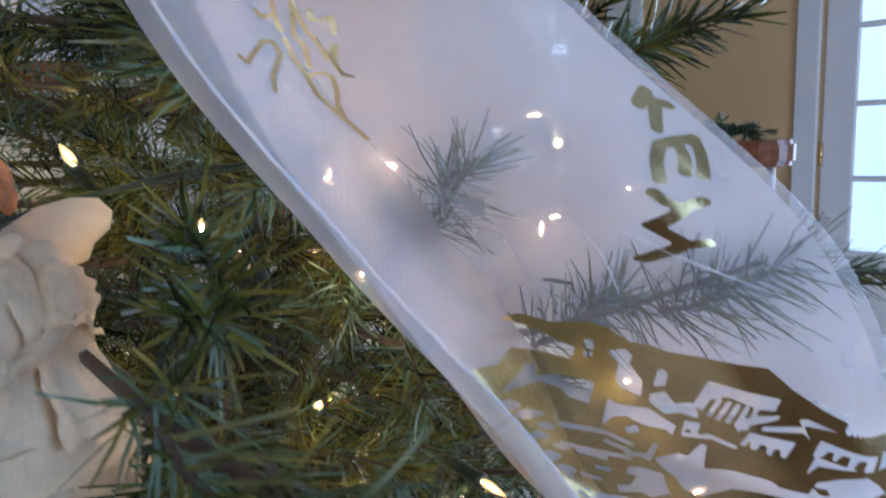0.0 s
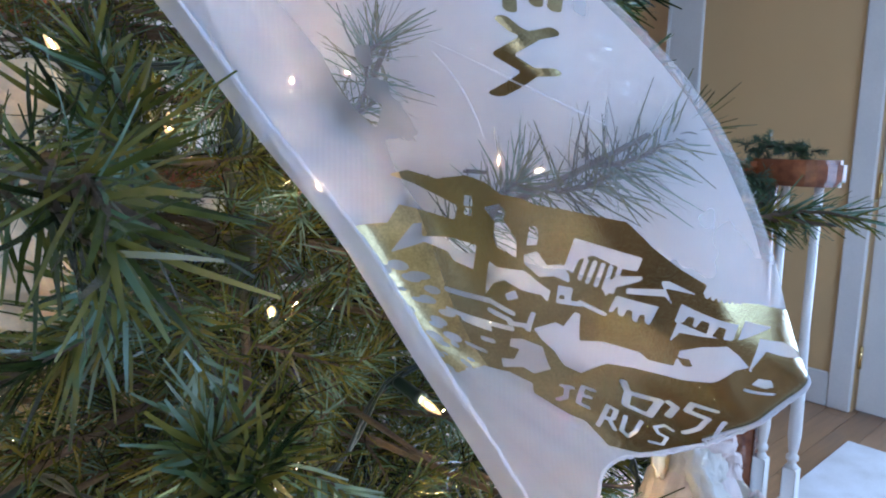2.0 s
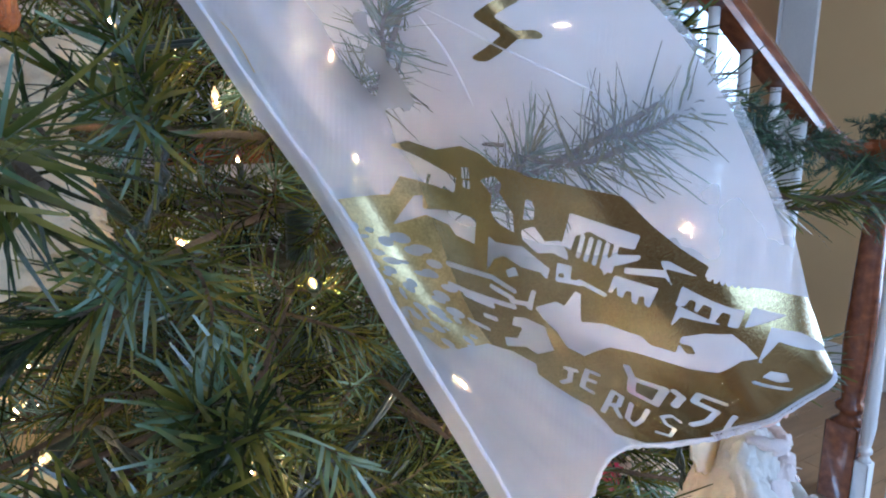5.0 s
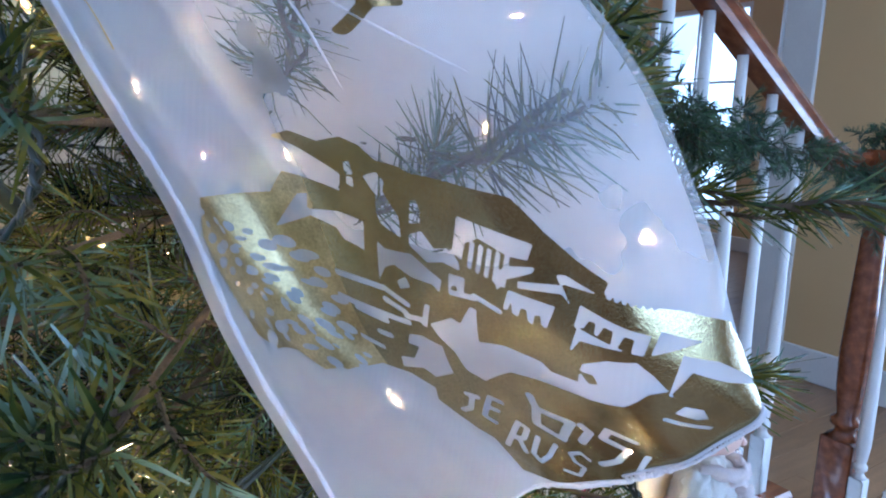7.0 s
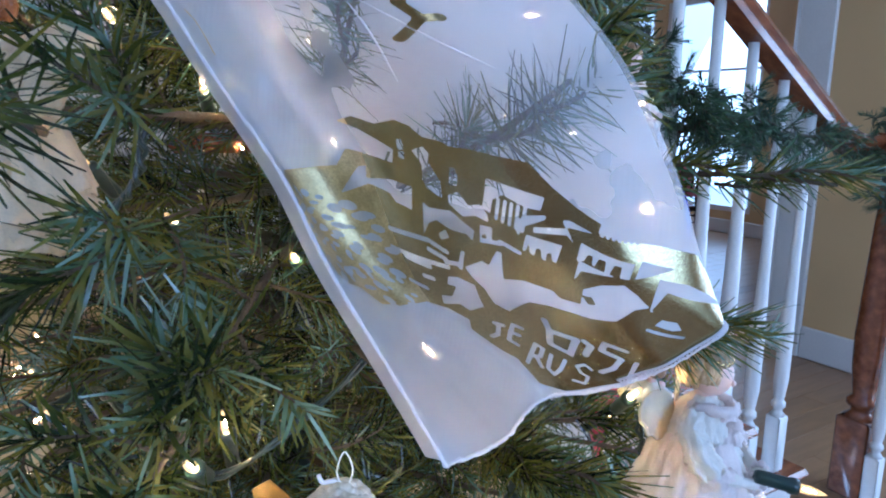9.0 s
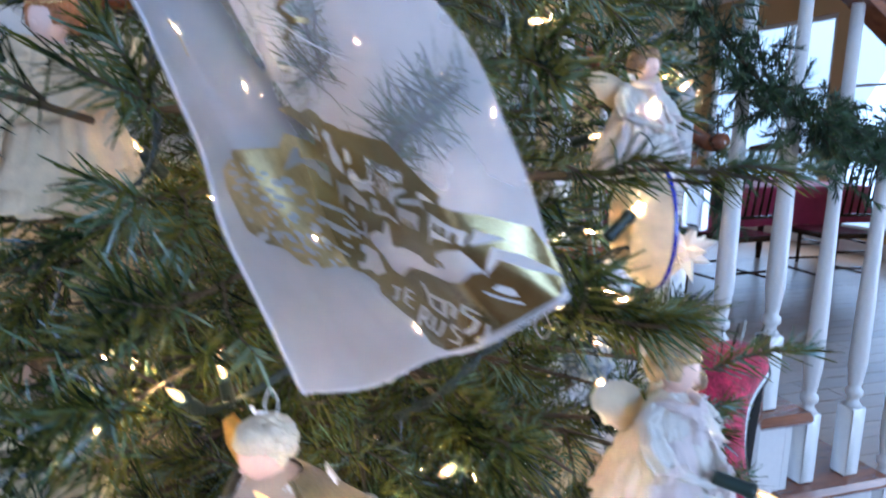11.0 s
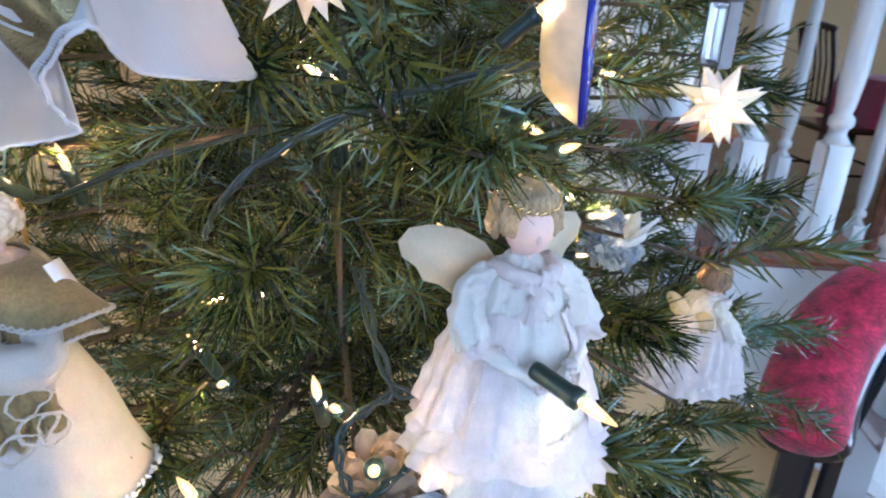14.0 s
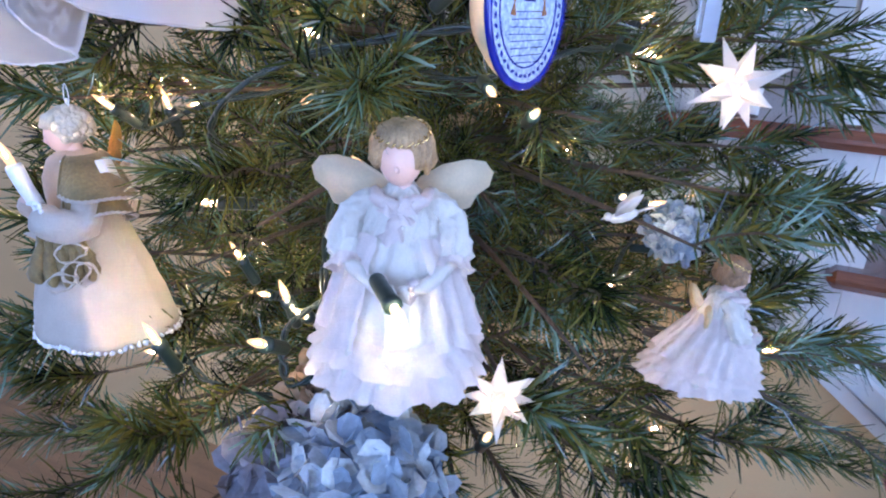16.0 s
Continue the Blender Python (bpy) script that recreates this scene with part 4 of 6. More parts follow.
def stroke_by(P, lines, half, unit=None):
    unit = UNIT if unit is None else np.array(unit)
    P = P / UNIT * unit
    best = np.full(len(P), 1e9)
    for line in lines:
        Q = np.array(line) * unit
        for a, b in zip(Q[:-1], Q[1:]):
            ab = b - a
            t = np.clip(((P - a) @ ab) / max(ab @ ab, 1e-12), 0, 1)
            best = np.minimum(best, np.hypot(*(P - a - t[:, None] * ab).T))
    return half - best


def foil_field(P):
    f = inside_by(P, CITY)
    for o in OPENINGS:
        f = np.minimum(f, -inside_by(P, o))
    f = np.maximum(f, inside_by(P, ISLAND))
    for lines, half in ((COLUMN_SLOTS, 0.0007), (WALL_JOINTS, 0.0009), (LETTER_J, 0.0008), (LETTER_E, 0.0008), (LETTER_R, 0.0008), (LETTER_U, 0.0008), (LETTER_S, 0.0008), (UPPER_WORD, 0.0013), (LOW_BAR, 0.0008)):
        f = np.minimum(f, -stroke_by(P, lines, half))
    # battlements along the wall, and the stones of the wall that runs round the hollow
    for i in range(7):
        q = (np.array((3.93, 1.50)) + i * np.array((0.048, -0.014))) * UNIT
        f = np.minimum(f, np.hypot(*(P - q).T) - 0.0008)
    r = random.Random(5)
    for row in range(11):
        for k in range(6):
            q = np.array((0.62 + 0.22 * k + 0.1 * (row % 2) + r.uniform(-0.06, 0.06), 1.0 + 0.08 * row - 0.05 * k + r.uniform(-0.02, 0.02))) * UNIT
            d = (P - q) / np.array((0.0036 * r.uniform(0.4, 1.3), 0.0015 * r.uniform(0.5, 1.4)))
            f = np.minimum(f, (np.hypot(*d.T) - 1) * 0.0014)
    # the upper cloth is drawn together: a fold is narrower there and a row taller
    for lines, half in ((BIG_M, 0.0019), (BIG_E, 0.0019), (BIG_L, 0.0019), (SCROLL, 0.0006)):
        f = np.maximum(f, stroke_by(P, lines, half, (0.030, 0.092)))
    return f


def foil_print(parent):
    """Outlines of the print followed through a fine grid, laid on the cloth."""
    cs, ss = np.arange(0.2, 5.32, 0.0135), np.arange(0.0, 4.7, 0.0115)
    C, S = np.meshgrid(cs, ss)
    P = np.stack([C.ravel(), S.ravel()], 1)
    F = foil_field(P * UNIT).reshape(C.shape)
    nc = len(cs)
    verts, faces, seen = [], [], {}

    def corner(j, i):
        key = (j, i)
        if key not in seen:
            seen[key] = len(verts)
            verts.append((cs[i], ss[j]))
        return seen[key]

    def cross(j, i, l, k):
        key = (j, i, l, k) if (j, i) < (l, k) else (l, k, j, i)
        if key not in seen:
            t = F[j, i] / (F[j, i] - F[l, k])
            seen[key] = len(verts)
            verts.append((cs[i] + t * (cs[k] - cs[i]), ss[j] + t * (ss[l] - ss[j])))
        return seen[key]

    on = F > 0
    any_on = on[:-1, :-1] | on[1:, :-1] | on[:-1, 1:] | on[1:, 1:]
    for j, i in zip(*np.nonzero(any_on)):
        ring = ((j, i), (j, i + 1), (j + 1, i + 1), (j + 1, i))
        poly = []
        for a, b in zip(ring, ring[1:] + ring[:1]):
            if on[a]:
                poly.append(corner(*a))
            if on[a] != on[b]:
                poly.append(cross(*a, *b))
        if len(poly) > 2:
            faces.append(tuple(poly))
    V = np.array(verts)
    e = 1e-3
    p = scarf_grid(V[:, 0], V[:, 1])
    du = scarf_grid(np.minimum(V[:, 0] + e, 7), V[:, 1]) - p
    dv = scarf_grid(V[:, 0], V[:, 1] + e) - p
    n = np.cross(du, dv)
    n /= np.maximum(np.linalg.norm(n, axis=1), 1e-12)[:, None]
    p = p + n * 0.0004
    for name, mat, label, low, high in (("foil_print", GOLD, "gold foil print of a walled city with its name", 1.95, 9), ("wall_print", PALEGOLD, "paler gold print of a stone wall, toned as if behind cloth", -1, 1.95)):
        mine = [f for f in faces if low <= V[f[0], 0] < high]
        # pieces that do not touch are parts of their own
        root = list(range(len(verts)))

        def find(k):
            while root[k] != k:
                root[k] = root[root[k]]
                k = root[k]
            return k

        for f in mine:
            for k in f[1:]:
                root[find(k)] = find(f[0])
        pieces = {}
        for f in mine:
            pieces.setdefault(find(f[0]), []).append(f)
        ranked = sorted(pieces.values(), key=len, reverse=True)
        for rank, piece in enumerate(ranked):
            if len(piece) < 12:
                continue
            used = sorted({k for f in piece for k in f})
            at = {k: i for i, k in enumerate(used)}
            g = Geo()
            g.v = [tuple(p[k]) for k in used]
            g.f = [tuple(at[k] for k in f) for f in piece]
            g.m = [0] * len(g.f)
            c, s = V[used].mean(axis=0)
            kind = name if rank == 0 else "letter" if c > 2.7 and s > 2.7 else "scroll" if s > 2.7 else "print_patch"
            part(kind, g.mesh(kind, mat), None, parent, label if rank == 0 else "")


foil_print(scarf)

# ---------------------------------------------------------------- Christmas tree
def christmas_tree():
    ob = empty("christmas_tree", Matrix.Translation(TREE_C), "green artificial Christmas tree with bristly plastic needles", "tree")
    part("trunk", Geo().lathe([(0.013, 0.0), (0.013, 1.2), (0.011, 2.0), (0.008, 2.25)], 10), WIRE, ob, "dark green metal pole")
    shapes = [sprig_mesh(100 + i, 0.054 + 0.009 * (i % 4), 70 + 8 * (i % 3), 0.036 + 0.004 * (i % 3)) for i in range(7)]
    far = Geo()
    near = []
    z = 0.66
    layer = 0
    while z < 2.15:
        n = max(5, int(15 * tree_r(z) / 0.38))
        for i in range(n):
            a = 2 * math.pi * (i + 0.5 * (layer % 2) + rng.uniform(-0.2, 0.2)) / n
            L = tree_r(z) * rng.uniform(0.82, 1.08)
            rise = rng.uniform(0.02, 0.16)
            d = Vector((math.cos(a), math.sin(a), 0))
            base = Vector((0, 0, z))
            pts = [base + d * (L * t) + Vector((0, 0, L * rise * t - 0.05 * L * t * t)) for t in (0, 0.3, 0.6, 0.85, 1.0)]
            if is_clear(pts[-1] + TREE_C):
                part("branch", Geo().tube(pts, [0.004, 0.0034, 0.0026, 0.0018, 0.001], 5), BARK, ob)
            t = 0.22
            k = 0
            while t < 1.0:
                p = base + d * (L * t) + Vector((0, 0, L * rise * t - 0.05 * L * t * t))
                side = 1 if k % 2 else -1
                spread = side * radians(rng.uniform(14, 48)) if t < 0.93 else 0.0
                dd = Vector((math.cos(a + spread), math.sin(a + spread), rng.uniform(-0.5, 0.9)))
                near.append((p, dd, rng.random() * 6.28, rng.randrange(7)))
                t += 0.043 / max(L, 0.2) * rng.uniform(0.7, 1.2)
                k += 1
            near.append((pts[-1] - d * 0.03, d + Vector((0, 0, 0.12)), 0.0, rng.randrange(7)))
        z += 0.055
        layer += 1
    # those that the eye can reach one by one stay single; the deep and hidden ones are joined
    single = 0
    for p, dd, roll, kind in near:
        q = p + TREE_C
        end = q + Vector(dd).normalized() * 0.085
        mid = (q + end) / 2
        if not (is_clear(mid) and is_clear(end) and is_clear(q)):
            continue
        m = Matrix.Translation(p) @ aim(dd, roll)
        front = q.x - TREE_C.x > -0.12 or q.y < TREE_C.y
        out = math.hypot(p.x, p.y) / tree_r(p.z)
        if 0.45 < out < 0.8 and rng.random() < 0.33:
            continue
        if single < 300 and front and out > 0.72 and 0.7 < q.z < 1.4:
            part("sprig", shapes[kind], None, ob, m=m)
            single += 1
        else:
            hidden = not front or q.z > 1.55 or q.z < 0.6
            sprig_geo(far, m, 0.070, 22 if hidden else 84, 0.039, rng, 0.0028 if hidden else 0.0013, 8)
    tagged(part("needles", far, [NEEDLE, BARK], ob, smooth=False), kind="stuff")
    return ob


tree = christmas_tree()


def bough(name, pts, count, label, parent=None, nl=0.028, first=0.0, seed=1, spread=0.5, width=0.0013, sl=0.05, many=70, lean=0):
    """A branch laid by hand: a stem and sprigs along it."""
    r = random.Random(seed)
    g = Geo()
    line = spline(pts, 14)
    g.tube(line, [0.0028 - 0.0016 * i / 13 for i in range(14)], 5, 1)
    for i in range(count):
        t = first + (1 - first) * i / max(1, count - 1)
        k = min(12, int(t * 13))
        p = line[k].lerp(line[k + 1], t * 13 - k)
        d = (line[k + 1] - line[k]).normalized()
        if i < count - 1:
            d = d + spread * Vector((r.uniform(-1, 1), r.uniform(-1, 1), r.uniform(-0.6, 1)))
        sprig_geo(g, Matrix.Translation(p - d.normalized() * sl * 0.8) @ aim(d, r.random() * 6), sl, many, nl, r, width, lean)
    return part(name, g, [NEEDLE, BARK], parent, label, smooth=False)


def to_tree(*pts):
    return [Vector(p) - TREE_C for p in pts]


# boughs that stand out from the tree beside and behind the scarf
bough("bough", to_tree((-0.14, 0.26, 1.16), (-0.07, 0.165, 1.172), (-0.025, 0.12, 1.172), (0.006, 0.098, 1.166)), 4, "bough reaching out past the scarf", tree, nl=0.036, first=0.35, seed=4, spread=0.4, width=0.0012, sl=0.04, many=46)
bough("bough", to_tree((0.0, 0.37, 1.12), (0.045, 0.315, 1.140), (0.086, 0.284, 1.160), (0.124, 0.248, 1.184)), 5, "bough touching the scarf from behind", tree, nl=0.034, first=0.5, seed=5, spread=0.3, width=0.0008, sl=0.036, many=120, lean=16)
bough("bough", to_tree((-0.06, 0.42, 1.175), (-0.015, 0.345, 1.190), (0.003, 0.312, 1.202), (0.018, 0.290, 1.224)), 3, "bough touching the scarf from behind", tree, nl=0.035, first=0.45, seed=6, spread=0.22, width=0.0008, sl=0.036, many=105, lean=14)
bough("bough", to_tree((0.14, 0.66, 0.83), (0.19, 0.72, 0.825), (0.212, 0.82, 0.815), (0.229, 0.925, 0.798)), 7, "sparse bough reaching towards the stairs", tree, nl=0.036, first=0.3, seed=12, spread=0.25, width=0.0013, sl=0.045, many=40)
bough("bough", to_tree((0.14, 0.66, 0.83), (0.195, 0.72, 0.80), (0.226, 0.81, 0.755), (0.262, 0.90, 0.700)), 7, "sparse bough drooping towards the velvet stand", tree, nl=0.036, first=0.35, seed=13, spread=0.3, width=0.0013, sl=0.045, many=44)
bough("bough", to_tree((-0.02, 0.44, 0.965), (0.06, 0.375, 0.968), (0.105, 0.335, 0.972), (0.142, 0.300, 0.977)), 4, "full bough standing out between the dolls", tree, nl=0.044, first=0.55, seed=21, spread=0.35, width=0.00125, sl=0.05, many=105)
bough("bough", to_tree((0.04, 0.475, 1.02), (0.11, 0.435, 1.03), (0.165, 0.407, 1.036), (0.208, 0.387, 1.042)), 4, "full bough reaching over the angel doll", tree, nl=0.044, first=0.55, seed=22, spread=0.3, width=0.00125, sl=0.05, many=100)
bough("bough", to_tree((0.05, 0.45, 1.12), (0.14, 0.42, 1.13), (0.20, 0.39, 1.138), (0.26, 0.375, 1.135)), 4, "bough beside the scarf", tree, first=0.5, seed=8, spread=0.4)


bough("bough", to_tree((0.06, 0.56, 0.885), (0.13, 0.562, 0.895), (0.18, 0.560, 0.900), (0.222, 0.556, 0.902)), 5, "full bough beside the small kneeling doll", tree, nl=0.040, first=0.5, seed=24, spread=0.35, width=0.0016, sl=0.045, many=80)


# ---------------------------------------------------------------- string of lights
def light_mesh():
    g = Geo().lathe([(0.0038, -0.026), (0.0046, -0.024), (0.0046, -0.006), (0.0054, -0.004), (0.0054, 0.0), (0.003, 0.001)], 10)
    return g.mesh("socket", WIRE, True)


SOCKET = light_mesh()
BULB_ME = Geo().lathe([(0.0024, 0.0), (0.0027, 0.003), (0.0028, 0.008), (0.0021, 0.0125), (0.0011, 0.0165), (0.0003, 0.019)], 12).lathe([(0.0003, 0.004), (0.0006, 0.006), (0.0006, 0.0105), (0.0003, 0.012)], 6, slot=1).mesh("bulb", [BULB, FILAMENT], True)

CANDLE_ME = Geo().lathe([(0.0024, 0.0), (0.0027, 0.003), (0.0028, 0.008), (0.0021, 0.0125), (0.0011, 0.0165), (0.0003, 0.019)], 12).lathe([(0.0001, 0.005), (0.0002, 0.006), (0.0002, 0.0105), (0.0001, 0.012)], 6, slot=1).mesh("bulb", [BULB, FILAMENT], True)

# the last bulb is added unseen behind the peach doll for its warm glow
LIGHT_AT = [
    ((0.003, 0.340, 0.871), (0, -0.5, 1)), ((0.110, 0.365, 0.879), (0.2, -0.3, 1)), ((-0.145, 0.652, 0.685), (0.5, -0.5, 0.5)), ((0.096, 0.323, 0.951), (0, -1, 0.1)),
    ((-0.031, 0.198, 0.926), (-0.8, -0.3, 0.3)), ((0.100, 0.586, 1.153), (0.7, -0.5, 0.2)), ((-0.066, 0.292, 0.989), (0.1, -0.3, 1)), ((-0.154, 0.379, 1.095), (0.2, -0.8, 0.4)),
    ((-0.138, 0.400, 1.184), (0.3, -0.6, 0.6)), ((0.070, 0.702, 0.919), (0.9, 0.2, 0.4)), ((-0.013, 0.362, 0.828), (0.6, -0.5, 0.4)), ((0.150, 0.605, 0.880), (0.8, 0.1, 0.5)),
    ((0.169, 0.641, 0.738), (0.1, 0, -1)), ((0.2656, 0.4003, 0.9423), (0.97, 0.12, -0.22)), ((0.164, 0.469, 1.100), (0.5, 0.6, 0.7)), ((0.187, 0.745, 0.823), (0.4, 0.9, 0.1)),
    ((0.111, 0.378, 0.865), (0.4, -0.5, 0.5)), ((0.095, 0.652, 0.936), (0.7, -0.4, 0.3)), ((0.162, 0.413, 0.985), (0.3, -0.6, 0.6)), ((0.158, 0.683, 1.199), (0.7, -0.3, 0.5)),
    ((0.133, 0.278, 0.868), (0.1, -0.4, 0.9)), ((0.196, 0.341, 0.892), (0.6, -0.5, 0.5)), ((0.143, 0.534, 1.016), (0.7, -0.2, 0.3)), ((-0.202, 0.392, 1.232), (0.1, -0.7, 0.5)),
    ((0.069, 0.430, 1.162), (0.1, -0.1, 1)), ((0.132, 0.716, 1.207), (0.6, 0.1, 0.6)), ((-0.060, 0.189, 0.895), (-0.2, -0.8, 0.4)),
    ((0.06, 0.40, 1.06), (0.3, -0.6, 0.3)), ((-0.083, 0.42, 1.063), (0.2, -0.7, 0.4)), ((0.157, 0.552, 1.178), (0.5, -0.6, 0.2)), ((-0.047, 0.416, 1.148), (0.1, -0.8, 0.5)),
    ((-0.004, 0.529, 1.316), (0.2, -0.7, 0.4)), ((-0.062, 0.408, 1.211), (0.3, -0.6, 0.5)), ((-0.168, 0.318, 1.138), (-0.2, -0.5, 0.6)),
]


def light_string():
    ob = empty("light_string", Matrix.Translation(TREE_C), "string of small warm white lights on dark green cable", "string lights")
    spots = [(Vector(p), Vector(d)) for p, d in LIGHT_AT]
    r = random.Random(11)
    a, z = 0.0, 0.55
    while z < 1.75:
        q = TREE_C + Vector((math.cos(a), math.sin(a), 0)) * tree_r(z) * r.uniform(0.58, 0.90) + Vector((0, 0, z))
        if is_clear(q) and (q - Vector((0.04, 0.30, 1.16))).length > 0.11:
            spots.append((q, Vector((math.cos(a), math.sin(a), r.uniform(-0.4, 1.2)))))
        a += 0.19 / tree_r(z) + r.uniform(0, 0.16)
        z += 0.021
    for p, d in spots:
        m = Matrix.Translation(p - TREE_C) @ (d.to_track_quat("Z", "Y").to_matrix().to_4x4())
        s = part("socket", SOCKET, None, ob, m=m)
        part("bulb", BULB_ME, None, s, "lit warm white bulb")
    part("bulb", CANDLE_ME, None, ob, "lit bulb in the doll's candle", m=Matrix.Translation(Vector((0.0680, 0.1985, 0.9758)) - TREE_C) @ Vector((-0.45, -0.45, 0.75)).to_track_quat("Z", "Y").to_matrix().to_4x4() @ Matrix.Scale(1.1, 4))
    # cable: a twisted pair winding round the tree from light to light
    loop = sorted(spots[len(LIGHT_AT):], key=lambda s: s[0].z)
    pts = []
    for k, (p, d) in enumerate(loop):
        b = p - d.normalized() * 0.03 - TREE_C
        pts.append(b)
        if k < len(loop) - 1:
            e = loop[k + 1][0] - TREE_C
            pts.append((b + e) / 2 * 1.03 + Vector((0, 0, -0.02)))
    line = spline(pts, len(pts) * 5)
    for ph in (0, math.pi):
        tw = [p + 0.0016 * Vector((math.cos(i * 0.9 + ph), math.sin(i * 0.9 + ph), math.sin(i * 0.9 + ph))) for i, p in enumerate(line)]
        part("cable", Geo().tube(tw, 0.0014, 5), WIRE, ob)
    for run in (((0.17, 0.50, 1.075), (0.152, 0.449, 1.069), (0.137, 0.375, 1.052), (0.112, 0.336, 1.027), (0.089, 0.322, 1.0), (0.05, 0.33, 0.97)), ((0.10, 0.40, 0.95), (0.16, 0.385, 0.90), (0.175, 0.42, 0.92), (0.17, 0.45, 0.955)),
                ((0.16, 0.385, 0.90), (0.14, 0.36, 0.87), (0.16, 0.36, 0.84), (0.17, 0.40, 0.86)), ((-0.12, 0.29, 1.21), (-0.09, 0.27, 1.16), (-0.10, 0.27, 1.13), (-0.13, 0.27, 1.11))):
        line = spline(to_tree(*run), 40)
        for ph in (0, math.pi):
            part("cable", Geo().tube([p + 0.002 * Vector((math.cos(i * 0.8 + ph), math.sin(i * 0.8 + ph), math.sin(i * 0.8 + ph))) for i, p in enumerate(line)], 0.0015, 6), WIRE, ob)
    return ob


light_string()

# ---------------------------------------------------------------- ornaments
FABRIC = surface("white_gathered_fabric", (0.83, 0.775, 0.69), 0.8, vary=0.06, scale=60, fine=700, bump=0.5, depth=0.001, sheen=0.4, transl=0.25)
PEACH = surface("peach_gathered_fabric", (0.82, 0.66, 0.44), 0.8, vary=0.1, scale=60, fine=700, bump=0.5, depth=0.001, sheen=0.3, transl=0.3)
BODICE = surface("peach_silk_bodice", (0.58, 0.42, 0.31), 0.6, vary=0.08, scale=50, fine=700, bump=0.3, depth=0.0008, sheen=0.3, transl=0.15)
ROBE = surface("cream_silk_robe", (0.52, 0.465, 0.405), 0.6, vary=0.08, scale=50, fine=700, bump=0.3, depth=0.0008, sheen=0.3, transl=0.2)
TULLE = surface("pale_pink_tulle", (0.86, 0.76, 0.72), 0.8, vary=0.08, scale=80, fine=900, bump=0.5, depth=0.001, transl=0.4)
BISQUE = surface("matt_bisque_porcelain", (0.75, 0.52, 0.43), 0.5, vary=0.05, scale=60)
HAIR = surface("brown_doll_hair", (0.30, 0.17, 0.08), 0.4, vary=0.4, scale=90, fine=600, bump=0.7)
SANDY = surface("sandy_doll_hair", (0.42, 0.29, 0.15), 0.4, vary=0.3, scale=90, fine=600, bump=0.7)
AUBURN = surface("auburn_doll_hair", (0.36, 0.13, 0.04), 0.4, vary=0.35, scale=90, fine=600, bump=0.7)
BLOND = surface("cream_moulded_curls", (0.60, 0.53, 0.40), 0.5, vary=0.15, scale=120, fine=500, bump=0.4)
WING = surface("cream_felt_wing", (0.78, 0.66, 0.46), 0.85, vary=0.08, scale=50, fine=600, bump=0.3, transl=0.3)
OLIVE = surface("olive_gold_velvet", (0.20, 0.145, 0.052), 0.65, vary=0.3, scale=70, fine=500, bump=0.4, sheen=0.25)
AMBER = surface("amber_gold_felt", (0.62, 0.33, 0.06), 0.6, vary=0.2, scale=60, transl=0.3)
WAX = surface("white_candle_wax", (0.85, 0.85, 0.86), 0.35, vary=0.04, scale=60)
PAPER = surface("white_translucent_plastic", (0.9, 0.86, 0.8), 0.3, vary=0.04, scale=60, transl=0.55)
COBALT = surface("cobalt_glaze", (0.015, 0.02, 0.30), 0.12, vary=0.2, scale=60, coat=0.6)
CREAMGLAZE = surface("cream_unpainted_clay", (0.78, 0.64, 0.46), 0.4, vary=0.1, scale=50)
MOSAIC = surface("pale_blue_mosaic_glaze", (0.42, 0.55, 0.80), 0.15, vary=0.35, scale=300, fine=900, coat=0.5, hue=(0.75, 0.80, 0.88))
RUSSET = surface("russet_glaze", (0.40, 0.16, 0.06), 0.15, vary=0.2, scale=80, coat=0.5)
TEAL = surface("green_glaze", (0.05, 0.20, 0.16), 0.15, vary=0.2, scale=80, coat=0.5)
PETAL = surface("dried_blue_petal", (0.30, 0.38, 0.50), 0.7, vary=0.2, scale=60, fine=300, bump=0.3, hue=(0.55, 0.57, 0.56), island=0.25, transl=0.3)
GREYPETAL = surface("dried_mauve_grey_petal", (0.20, 0.19, 0.22), 0.75, vary=0.25, scale=60, fine=300, bump=0.3, hue=(0.30, 0.30, 0.36), island=0.35, transl=0.25)
DRYLEAF = surface("dried_tan_petal", (0.45, 0.34, 0.24), 0.75, vary=0.2, scale=60, island=0.25, transl=0.3)
CRYSTAL = glass("cut_crystal", (0.97, 0.98, 1.0), 0.3, 1.3)
SILVER = surface("silver_metal", (0.45, 0.45, 0.48), 0.3, 1.0, vary=0.05)
CORD = surface("white_hanging_cord", (0.8, 0.8, 0.8), 0.7, vary=0.05, scale=50)


def facing(x, y, z, deg, s=1.0, tilt=0.0):
    """A pose for a figure that looks along the compass angle deg (0 is +x)."""
    return pose(x, y, z, tilt, 0, deg + 90) @ Matrix.Scale(s, 4)


def hang_loop(g, top, slot, length=0.03):
    g.tube(spline([(0.001, 0, top), (0.003, 0.002, top + length * 0.5), (0, 0, top + length), (-0.003, -0.002, top + length * 0.5), (-0.001, 0, top)], 20), 0.00035, 5, slot)


